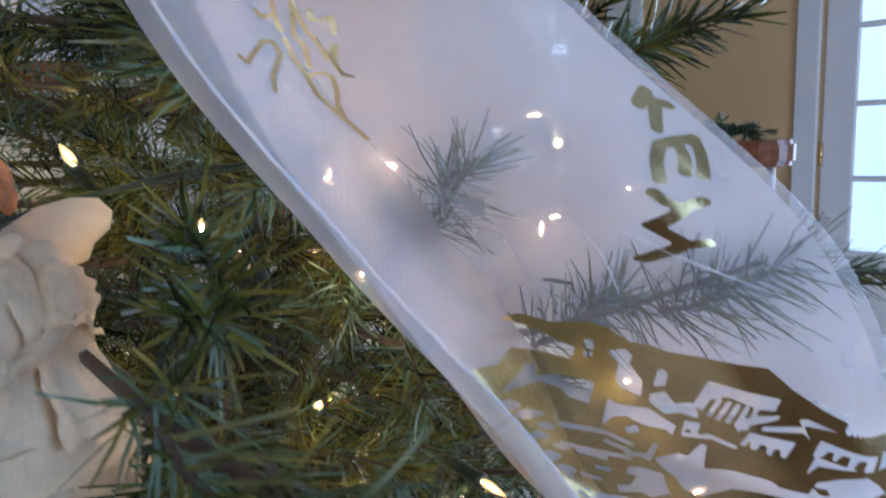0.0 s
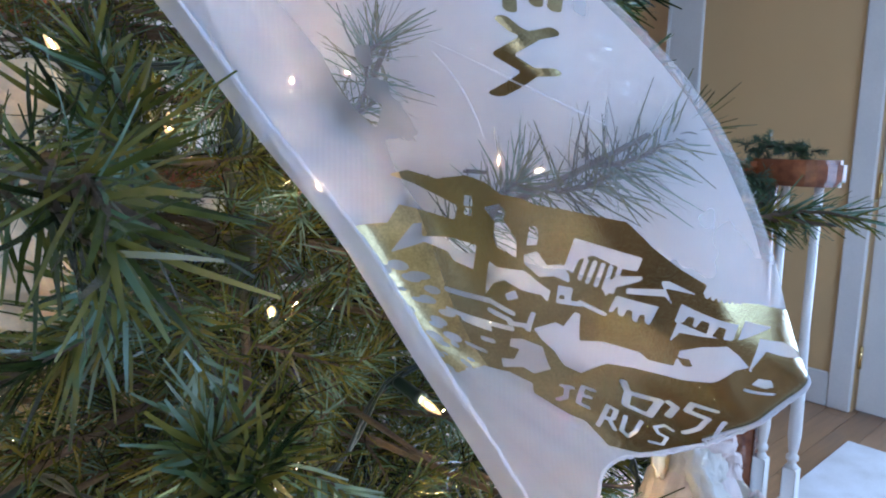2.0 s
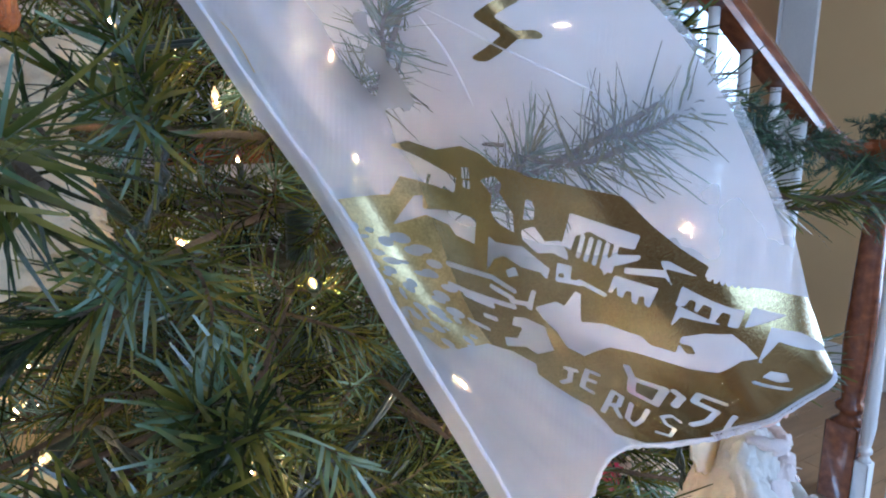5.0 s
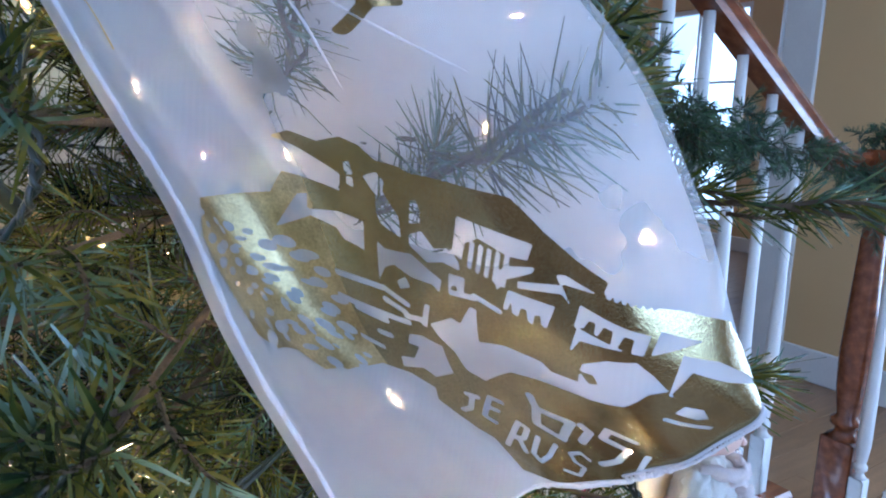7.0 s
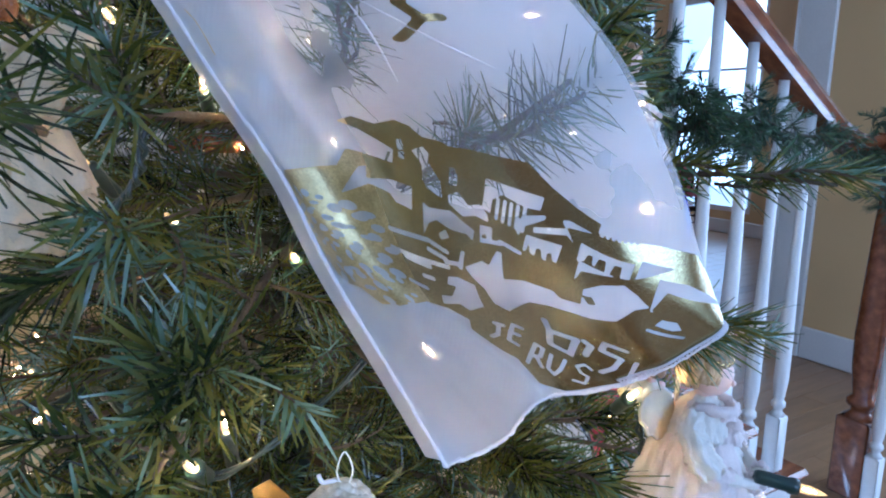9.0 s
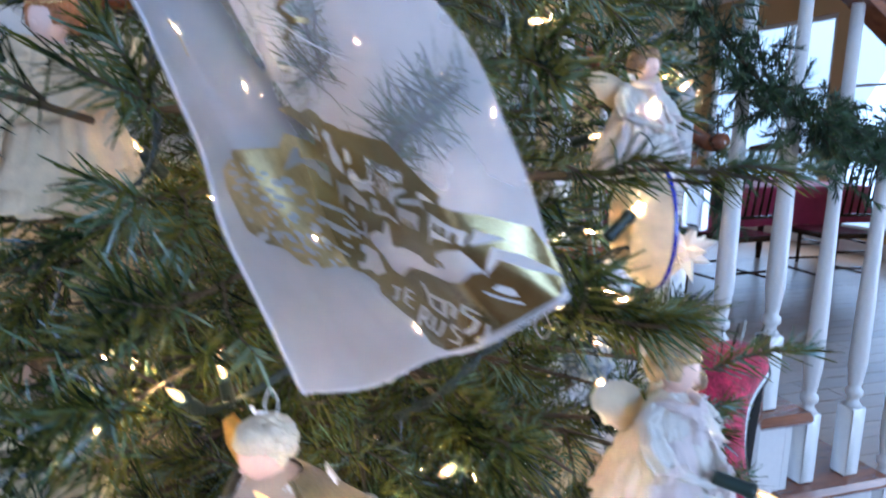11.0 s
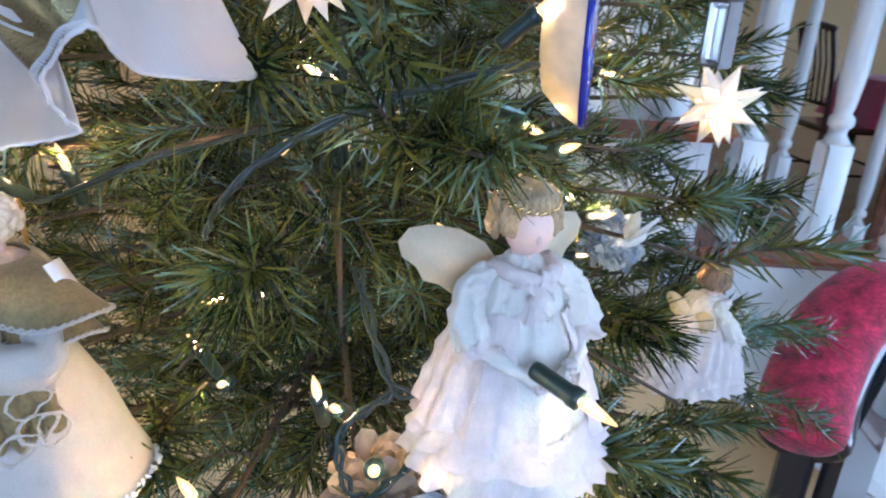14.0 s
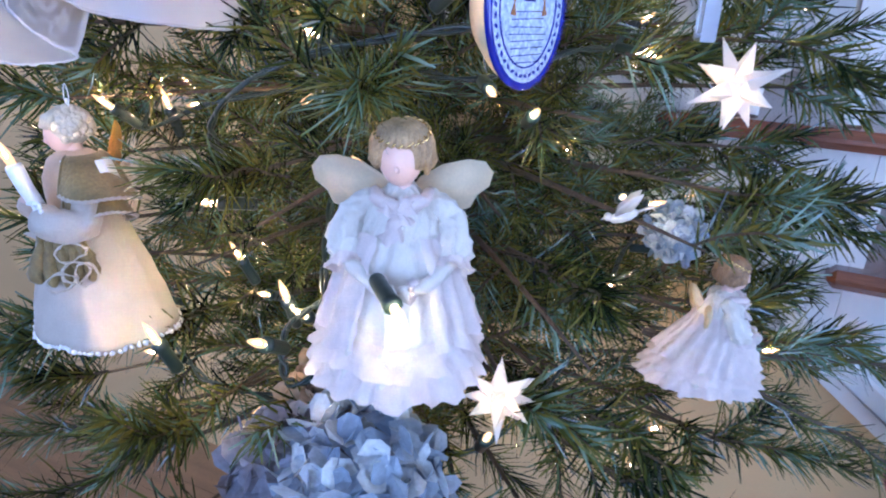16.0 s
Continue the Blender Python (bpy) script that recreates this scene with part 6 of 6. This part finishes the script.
def dish():
    m = Matrix.Translation((0.172, 0.508, 1.088)) @ Vector((0.839, 0.545, 0.02)).to_track_quat("Z", "Y").to_matrix().to_4x4()
    ob = empty("ceramic_dish", m, "hand-painted blue and white oval ceramic dish hung in the branches", "ornament")
    ax, ay = 0.046, 0.051
    el = lambda r: [(ax * r * math.cos(a), ay * r * math.sin(a)) for a in [2 * math.pi * i / 40 for i in range(40)]]
    # bowl body
    g = Geo()
    rings = [(0.42, -0.026), (0.60, -0.024), (0.84, -0.012), (0.98, -0.001)]
    vs = [Vector((x, y, z)) for r, z in rings for x, y in el(r)]
    fs = [(k * 40 + i, k * 40 + (i + 1) % 40, (k + 1) * 40 + (i + 1) % 40, (k + 1) * 40 + i) for k in range(3) for i in range(40)] + [tuple(range(40))[::-1]]
    g.add(vs, fs)
    part("bowl", g, CREAMGLAZE, ob, "cream unpainted back")
    g = Geo()
    rings = [(0.985, -0.0015), (1.0, 0.0008), (0.985, 0.0022), (0.90, 0.0016)]
    vs = [Vector((x, y, z)) for r, z in rings for x, y in el(r)]
    fs = [(k * 40 + i, k * 40 + (i + 1) % 40, (k + 1) * 40 + (i + 1) % 40, (k + 1) * 40 + i) for k in range(3) for i in range(40)]
    g.add(vs, fs)
    part("rim", g, COBALT, ob, "glossy cobalt blue rim")
    part("field", Geo().slab(el(0.905), -0.0004, 0.0010), MOSAIC, ob, "pale blue mosaic ground", smooth=False)
    # band of small leaves inside the rim
    leaf = Geo().slab([(-0.0022, 0), (0, 0.0012), (0.0022, 0), (0, -0.0012)], 0, 0.0005).mesh("border_leaf", COBALT, False)
    for i in range(44):
        a = 2 * math.pi * i / 44
        part("border_leaf", leaf, None, ob, m=pose(ax * 0.82 * math.cos(a), ay * 0.82 * math.sin(a), 0.0011, 0, 0, math.degrees(a) + (60 if i % 2 else 120)))
    line = Geo().tube([(x, y, 0.0012) for x, y in el(0.72) + el(0.72)[:1]], 0.0006, 5)
    part("border_line", line, COBALT, ob)
    fish = [(0.0026 * math.sin(math.pi * t) * (1 if k else -1), 0.026 * (t - 0.5)) for k in (0, 1) for t in ([i / 8 for i in range(9)] if k == 0 else [i / 8 for i in range(8, -1, -1)])]
    tail = [(-0.003, -0.019), (0.003, -0.019), (0.0, -0.012)]
    for x, tilt in ((-0.0165, -6), (0.0165, 6)):
        f = part("fish", Geo().slab(fish, 0, 0.0006).slab(tail, 0, 0.0006), RUSSET, ob, "painted fish", smooth=False, m=pose(x, 0.013, 0.0012, 0, 0, tilt))
        part("fish_body", Geo().slab([(0.55 * p[0], 0.8 * p[1]) for p in fish], 0.0007, 0.001), MOSAIC, f, smooth=False)
    for k in range(6):
        y = 0.002 + 0.0042 * k
        w = 0.0062 + 0.0006 * k
        part("basket_band", Geo().slab([(-w, y), (w, y), (w + 0.0004, y + 0.003), (-w - 0.0004, y + 0.003)], 0.0011, 0.0017), (COBALT, RUSSET, TEAL)[k % 3], ob, smooth=False)
    q = random.Random(2)
    for k in range(9):
        part("joint_line", Geo().tube([(-0.022 + 0.0015 * abs(k - 3), -0.004 - 0.0042 * k, 0.0012), (0.022 - 0.0015 * abs(k - 3), -0.004 - 0.0042 * k + q.uniform(-0.0006, 0.0006), 0.0012)], 0.00035, 4), COBALT, ob) if 0.004 + 0.0042 * k < 0.036 else None
    part("hook", Geo().tube(spline([(0, ay, 0), (0.002, ay + 0.012, -0.002), (0.0, ay + 0.02, -0.012), (0.0, ay + 0.012, -0.018)], 14), 0.0006, 5), WIRE, ob)


dish()


def star(m, label, r=0.036, seed=1):
    """A many-pointed folded star with a light inside."""
    q = random.Random(seed)
    ob = empty("star_light", m, label, "ornament", "star lights")
    dirs = [Vector((x, y, z)).normalized() for x, y, z in ((1, 0, 0), (-1, 0, 0), (0, 1, 0), (0, -1, 0), (0, 0, 1), (0, 0, -1), (1, 0, 1), (-1, 0, 1), (1, 0, -1), (-1, 0, -1), (0.7, 1, 0.7), (-0.7, 1, 0.7), (0.7, -1, -0.7), (-0.7, -1, 0.7), (0.7, -1, 0.7), (-0.7, -1, -0.7))]
    for d in dirs:
        a = d.orthogonal().normalized()
        b = d.cross(a)
        L = r * q.uniform(0.85, 1.12)
        base = [d * (r * 0.26) + (a * math.cos(t) + b * math.sin(t)) * (r * 0.25) for t in (0.785, 2.356, 3.927, 5.498)]
        q4 = Geo()
        q4.add(base + [d * L], [(0, 1, 4), (1, 2, 4), (2, 3, 4), (3, 0, 4)])
        part("point", q4, PAPER, ob, smooth=False)
    part("bulb", BULB_ME, None, ob, "lit warm bulb", m=pose(0, 0, -0.010) @ Matrix.Scale(1.25, 4))
    return ob


star(Matrix.Translation((0.176, 0.676, 1.040)) @ pose(0, 0, 0, 10, 20, 15), "many-pointed translucent white star, lit from inside", 0.035, 1)
star(Matrix.Translation((0.068, 0.388, 1.116)) @ pose(0, 0, 0, 30, 5, 50), "many-pointed translucent white star behind the scarf", 0.033, 2)
star(Matrix.Translation((0.210, 0.493, 0.836)) @ pose(0, 0, 0, 15, 40, 70), "many-pointed translucent white star under the branches", 0.029, 3)


def hydrangea(p, r, mat, label, n=70, seed=1):
    q = random.Random(seed)
    g = Geo()
    for i in range(n):
        z = 1 - 1.75 * (i + 0.5) / n
        a = i * 2.4
        k = math.sqrt(max(0, 1 - z * z))
        d = Vector((k * math.cos(a), k * math.sin(a), z))
        o = d * r * q.uniform(0.82, 1.05)
        e1 = d.orthogonal().normalized()
        e1.rotate(Matrix.Rotation(q.random() * 6.28, 3, d))
        e2 = d.cross(e1)
        s = q.uniform(0.017, 0.026) * min(1.0, r / 0.036)
        for t in range(4):
            u = (e1 * math.cos(t * math.pi / 2) + e2 * math.sin(t * math.pi / 2))
            v = d.cross(u)
            lift = q.uniform(0.0, 0.75)
            pts = [o, o + u * s * 0.5 + v * s * 0.42 + d * s * 0.12, o + u * s * 0.95 + v * s * 0.3 + d * s * lift * 0.8, o + u * s * 1.05 + d * s * lift, o + u * s * 0.95 - v * s * 0.3 + d * s * lift * 0.8, o + u * s * 0.5 - v * s * 0.42 + d * s * 0.12, o + u * s * 0.55 + d * s * (0.02)]
            g.add(pts, [(0, 1, 6), (1, 2, 3, 6), (6, 3, 4, 5), (0, 6, 5)])
    ob = empty("hydrangea", Matrix.Translation(p), label, "flower", "dried hydrangeas")
    tagged(part("petals", g, mat, ob, smooth=False), kind="stuff")
    part("stem", Geo().tube([(0, 0, -r * 0.8), (-0.03, 0.02, -r - 0.03)], 0.0025, 6), BARK, ob)
    return ob


hydrangea((0.224, 0.395, 0.800), 0.046, PETAL, "dried pale blue hydrangea head tucked under the doll", 64, 1)
hydrangea((0.186, 0.356, 0.788), 0.034, GREYPETAL, "dried grey-blue hydrangea head in the lower branches", 70, 6)
hydrangea((0.150, 0.40, 0.80), 0.038, DRYLEAF, "faded tan hydrangea head among the lower branches", 80, 2)
hydrangea((0.070, 0.735, 0.888), 0.022, PETAL, "dried blue hydrangea head behind the small doll", 80, 3)


def pendant():
    m = Matrix.Translation((0.190, 0.628, 1.073)) @ pose(0, 0, 0, 0, 0, -28)
    ob = empty("crystal_pendant", m, "clear cut-crystal pendant with silver cap hanging in the branches", "ornament")
    part("crystal", Geo().box((-0.009, -0.004, 0), (0.009, 0.004, 0.038), bevel=0.003), CRYSTAL, ob, smooth=False)
    g = Geo()
    for x in (-0.0108, 0.0094):
        g.box((x, -0.0048, -0.001), (x + 0.0014, 0.0048, 0.039))
    g.box((-0.0092, -0.0045, -0.0022), (0.0092, 0.0045, -0.0004))
    part("mount", g, SILVER, ob, smooth=False)
    part("cap", Geo().lathe([(0.011, 0.039), (0.012, 0.047), (0.006, 0.053), (0.002, 0.057)], 14), SILVER, ob)


pendant()


def dove():
    g = Geo().ball((0, 0, 0), (0.022, 0.009, 0.009), 16, 10, 0, rough=0.05)
    g.ball((0.022, 0, 0.006), 0.0065, 12, 8, 0)
    g.tube([(0.027, 0, 0.006), (0.033, 0, 0.005)], [0.002, 0.0003], 6, 0)
    for s in (1, -1):
        g.slab([(0.012, 0), (0.004, 0.018), (-0.02, 0.034), (-0.036, 0.034), (-0.026, 0.016), (-0.012, 0)], -0.001, 0.001, m=pose(0, s * 0.006, 0.004, s * 38), slot=0) if s > 0 else g.slab([(0.012, 0), (-0.012, 0), (-0.026, -0.016), (-0.036, -0.034), (-0.02, -0.034), (0.004, -0.018)], -0.001, 0.001, m=pose(0, -0.006, 0.004, -38), slot=0)
    g.slab([(-0.018, -0.004), (-0.018, 0.004), (-0.045, 0.012), (-0.045, -0.012)], -0.001, 0.001)
    ob = new("dove_ornament", g.mesh("dove_ornament", FABRIC))
    ob.matrix_basis = Matrix.Translation((0.165, 0.605, 0.945)) @ pose(0, 0, 0, 10, 25, 240) @ Matrix.Scale(0.5, 4)
    tagged(ob, "white feathery dove ornament resting in the branches", "ornament")


dove()


def hook(p, label):
    g = Geo().tube(spline([(0, 0, 0.012), (0.001, 0, 0.0), (0.006, 0.002, -0.012), (0.002, 0, -0.02), (-0.004, -0.001, -0.012), (0.0, 0, 0.0)], 24), 0.0005, 5)
    ob = new("wire_hook", g.mesh("wire_hook", SILVER))
    ob.matrix_basis = Matrix.Translation(p)
    tagged(ob, label, "hook")


hook((0.127, 0.388, 1.042), "empty thin wire ornament hook on a branch")

# ---------------------------------------------------------------- red velvet seat beside the stairs


def velvet_stand():
    """A padded rest that slopes up towards the stairs, on a black stand."""
    ob = empty("velvet_stand", HOUSE, "crimson velvet padded rest on a black lacquered stand", "stand")
    x = Vector((0.155, 0.145, 0.165)).normalized()
    y = Vector((0.62, -0.785, 0)).normalized()
    y = (y - x * y.dot(x)).normalized()
    z = x.cross(y) * (1 if x.cross(y).z > 0 else -1)
    m = Matrix.Translation((0.955, 0.665, 0.685)) @ Matrix((x, y, z)).transposed().to_4x4()

    def sweep(r, wide, flat, sink):
        line = spline([(-0.155, 0.008, 0.012), (-0.13, 0.0, 0.006), (-0.06, -0.014, -0.004), (0.03, -0.018, 0.0), (0.10, -0.004, -0.006), (0.15, 0.018, -0.03)], 22)
        rs = [r * (max(0.0, 1 - (2 * i / 21 - 1) ** 6)) ** 0.5 + 0.002 for i in range(22)]
        g = Geo().tube(line, rs, 22)
        g.v = [tuple(m @ Vector((a, b * wide, c * flat - sink))) for a, b, c in g.v]
        return g

    part("pad", sweep(0.044, 1.28, 0.95, 0.0), VELVET, ob, "plump crimson velvet pad")
    part("shell", sweep(0.046, 1.31, 0.7, 0.022), BLACKL, ob, "black lacquered shell")
    part("side_board", Geo().slab([(-0.05, 0.03), (0.14, 0.03), (0.14, 0.80), (0.07, 0.70), (-0.05, 0.58)], -0.012, 0.012, m=pose(0.975, 0.63, 0, 90, 0, 42)), BLACKL, ob, "glossy black side board", smooth=False)
    part("post", Geo().box((-0.02, -0.02, 0.03), (0.02, 0.02, 0.585), m=pose(0.89, 0.60, 0, 0, 0, 42), bevel=0.006), BLACKL, ob, smooth=False)
    part("foot", Geo().box((-0.10, -0.07, 0.0), (0.18, 0.07, 0.029), m=pose(0.95, 0.63, 0, 0, 0, 42), bevel=0.01), BLACKL, ob, smooth=False)


velvet_stand()

# ---------------------------------------------------------------- greenery on the railing
CEDAR = surface("dark_cedar_green", (0.022, 0.055, 0.030), 0.5, vary=0.3, scale=20, bump=0, hue=(0.045, 0.085, 0.03), island=0.4)


def garland(name, pts, n, label, spread=0.05, seed=1, nl=0.034, sprig=0.07, mat=None, width=0.0022):
    q = random.Random(seed)
    ob = empty(name, Matrix.Identity(4), label, "garland")
    line = spline([hp(*p) for p in pts], 40)
    part("stem", Geo().tube(line, 0.004, 6), BARK, ob)
    shapes = []
    for k in range(4):
        g = Geo()
        sprig_geo(g, Matrix.Identity(4), sprig, 40, nl, q, width)
        shapes.append(g.mesh("sprig", [mat or CEDAR, BARK], False))
    for i in range(n):
        p = line[q.randrange(40)] + Vector((q.gauss(0, 1), q.gauss(0, 1), q.gauss(0, 1))) * spread * 0.4
        d = Vector((q.uniform(-1, 1), q.uniform(-1, 1), q.uniform(-1, 0.7)))
        part("sprig", shapes[i % 4], None, ob, m=Matrix.Translation(p) @ aim(d, q.random() * 6))
    return ob



garland("garland", [(0.90, 0.82, 1.40), (1.02, 0.80, 1.30), (1.10, 0.80, 1.24), (1.20, 0.80, 1.185), (1.30, 0.80, 1.135), (1.38, 0.81, 1.15), (1.50, 0.82, 1.145)], 230, "dark evergreen garland hanging in swags from the handrail", 0.075, 7, 0.030, 0.06)
garland("garland", [(1.5, 0.84, 1.14), (1.75, 0.84, 1.12), (1.95, 0.85, 1.10), (2.08, 0.84, 1.05), (2.12, 0.84, 0.93)], 90, "dark evergreen garland wound along the handrail")
garland("garland", [(2.14, 0.90, 1.150), (2.15, 0.84, 1.165), (2.16, 0.74, 1.150)], 34, "tuft of evergreen lying on the newel cap", 0.03, 2, 0.026, 0.045)
garland("garland", [(1.74, 1.70, 1.22), (1.78, 1.73, 1.08), (1.82, 1.74, 0.95), (1.84, 1.74, 0.84)], 70, "evergreen garland hanging from the far newel", 0.06, 3)
garland("garland", [(2.10, 0.80, 0.97), (2.13, 0.76, 0.95), (2.16, 0.72, 0.93)], 12, "loose evergreen sprigs under the newel cap", 0.03, 4, 0.026, 0.045, NEEDLE)

# ---------------------------------------------------------------- dining room
DARKWOOD = surface("dark_mahogany", (0.045, 0.016, 0.010), 0.25, vary=0.3, scale=8, fine=60, coat=0.4, stretch=(1, 1, 6))
CLOTH = surface("rose_red_tablecloth", (0.52, 0.045, 0.13), 0.8, vary=0.12, scale=14, fine=300, bump=0.3, sheen=0.4)
BLOOM = surface("white_petals", (0.82, 0.82, 0.78), 0.7, vary=0.08, scale=30, transl=0.3)


def dining_table():
    m = at_house(4.05, 4.35, 0)
    ob = empty("dining_table", m, "dark wooden dining table seen beyond the stairs", "table")
    part("tabletop", Geo().box((-0.95, -0.52, 0.72), (0.95, 0.52, 0.75), bevel=0.006), DARKWOOD, ob, smooth=False)
    for x in (-0.8, 0.8):
        for y in (-0.4, 0.4):
            part("leg", Geo().lathe([(0.022, 0), (0.03, 0.1), (0.026, 0.5), (0.04, 0.62), (0.04, 0.72)], 12), DARKWOOD, ob, m=pose(x, y, 0))
    cl = empty("tablecloth", m, "rose-red cloth hanging over the dining table", "tablecloth")
    g = Geo()
    n = 72
    ring = []
    for i in range(n):
        a = 2 * math.pi * i / n
        c, s = math.cos(a), math.sin(a)
        k = max(abs(c) / 0.965, abs(s) / 0.535)
        ring.append((c / k, s / k))
    vs = [Vector((x, y, 0.754)) for x, y in ring] + [Vector((x * 1.012, y * 1.02, 0.748)) for x, y in ring]
    for j, z in enumerate((0.66, 0.56, 0.47)):
        for i, (x, y) in enumerate(ring):
            w = 1 + (0.012 + 0.012 * j) * math.sin(i * 1.05) + 0.012 * j
            vs.append(Vector((x * (1.012 + 0.01 * j) * w, y * (1.03 + 0.02 * j) * w, z)))
    fs = [tuple(range(n))] + [(k * n + i, (k + 1) * n + i, (k + 1) * n + (i + 1) % n, k * n + (i + 1) % n) for k in range(4) for i in range(n)]
    g.add(vs, fs)
    part("cloth", g, CLOTH, cl)


dining_table()


def dining_chair(m):
    ob = empty("dining_chair", m, "dark wooden dining chair with a tall slatted back", "chair", "chairs round the table")
    part("seat", Geo().box((-0.23, -0.22, 0.43), (0.23, 0.22, 0.47), bevel=0.012), DARKWOOD, ob, smooth=False)
    for x in (-0.20, 0.20):
        part("leg", Geo().lathe([(0.014, 0), (0.018, 0.2), (0.022, 0.43)], 10), DARKWOOD, ob, m=pose(x, -0.19, 0))
        part("back_post", Geo().tube(spline([(x, 0.23, 0), (x, 0.20, 0.45), (x, 0.23, 0.8), (x * 0.96, 0.29, 1.06)], 14), 0.017, 8), DARKWOOD, ob)
        part("stretcher", Geo().tube([(x, -0.19, 0.16), (x, 0.215, 0.16)], 0.009, 8), DARKWOOD, ob)
    for y in (-0.19, 0.21):
        part("stretcher", Geo().tube([(-0.20, y, 0.22), (0.20, y, 0.22)], 0.009, 8), DARKWOOD, ob)
    part("crest_rail", Geo().tube(spline([(-0.215, 0.29, 1.05), (-0.1, 0.305, 1.07), (0.1, 0.305, 1.07), (0.215, 0.29, 1.05)], 12), 0.022, 8), DARKWOOD, ob)
    part("lower_rail", Geo().tube([(-0.19, 0.215, 0.6), (0.19, 0.215, 0.6)], 0.012, 8), DARKWOOD, ob)
    for i in range(5):
        x = -0.13 + 0.065 * i
        part("slat", Geo().tube([(x, 0.215, 0.6), (x, 0.245, 0.85), (x, 0.30, 1.06)], 0.009, 6), DARKWOOD, ob)
    return ob


chair = dining_chair(at_house(3.5, 3.58, 0, 185))
copy_thing(chair, at_house(4.35, 3.55, 0, 176))
copy_thing(chair, at_house(5.25, 4.3, 0, 268))
copy_thing(chair, at_house(2.9, 4.35, 0, 92))
copy_thing(chair, at_house(4.0, 5.12, 0, 2))


def flowers():
    q = random.Random(9)
    ob = empty("flower_pot", at_house(3.55, 4.2, 0.755), "white flowers with dark leaves in a pot on the table", "plant")
    part("pot", Geo().lathe([(0.06, 0), (0.08, 0.12), (0.085, 0.13), (0.07, 0.13)], 18), CREAMGLAZE, ob)
    g, h = Geo(), Geo()
    for i in range(46):
        p = Vector((q.gauss(0, 0.09), q.gauss(0, 0.09), 0.22 + q.uniform(0, 0.2)))
        d = Vector((p.x, p.y, 0.15)).normalized()
        for k in range(6):
            a = d.orthogonal().normalized()
            a.rotate(Matrix.Rotation(k * 1.05, 3, d))
            b = d.cross(a)
            gg = g if i % 3 else h
            gg.add([p, p + a * 0.03 + b * 0.014, p + a * 0.065 + d * 0.01, p + a * 0.03 - b * 0.014], [(0, 1, 2, 3)])
    tagged(part("blooms", g, BLOOM, ob, smooth=False), kind="stuff")
    tagged(part("leaves", h, CEDAR, ob, smooth=False), kind="stuff")


flowers()

# ---------------------------------------------------------------- floor pieces


def rug():
    ob = empty("rug", at_house(2.48, -0.1), "pale woven rug on the hall floor by the door", "rug")
    part("woven_mat", Geo().box((-0.42, -0.85, 0.0), (0.40, 0.86, 0.012), bevel=0.004), RUGM, ob, smooth=False)


rug()


def planks():
    floor = bpy.data.objects["floor"]
    q = random.Random(21)
    cache = {}
    rest = Geo()
    w, count = W_RIGHT, 0
    while w < W_FAR:
        u = U_BACK - q.uniform(0, 0.8)
        while u < U_FAR:
            L = q.choice((0.9, 1.2, 1.5))
            a, b = max(u, U_BACK), min(u + L, U_FAR)
            if b - a > 0.05:
                near = 1.0 < a < 5.8 and -1.0 < w < 5.0 and count < 300
                if near and b - a == L:
                    if L not in cache:
                        cache[L] = Geo().box((0.001, 0.001, -0.019), (L - 0.001, 0.107, 0), bevel=0.0015).mesh("plank", PLANK, False)
                    part("plank", cache[L], None, floor, m=pose(a, w, 0))
                    count += 1
                else:
                    rest.box((a + 0.001, w + 0.001, -0.019), (b - 0.001, w + 0.107, 0))
            u += L
        w += 0.108
    tagged(part("planks", rest, PLANK, floor, smooth=False), kind="stuff")


planks()
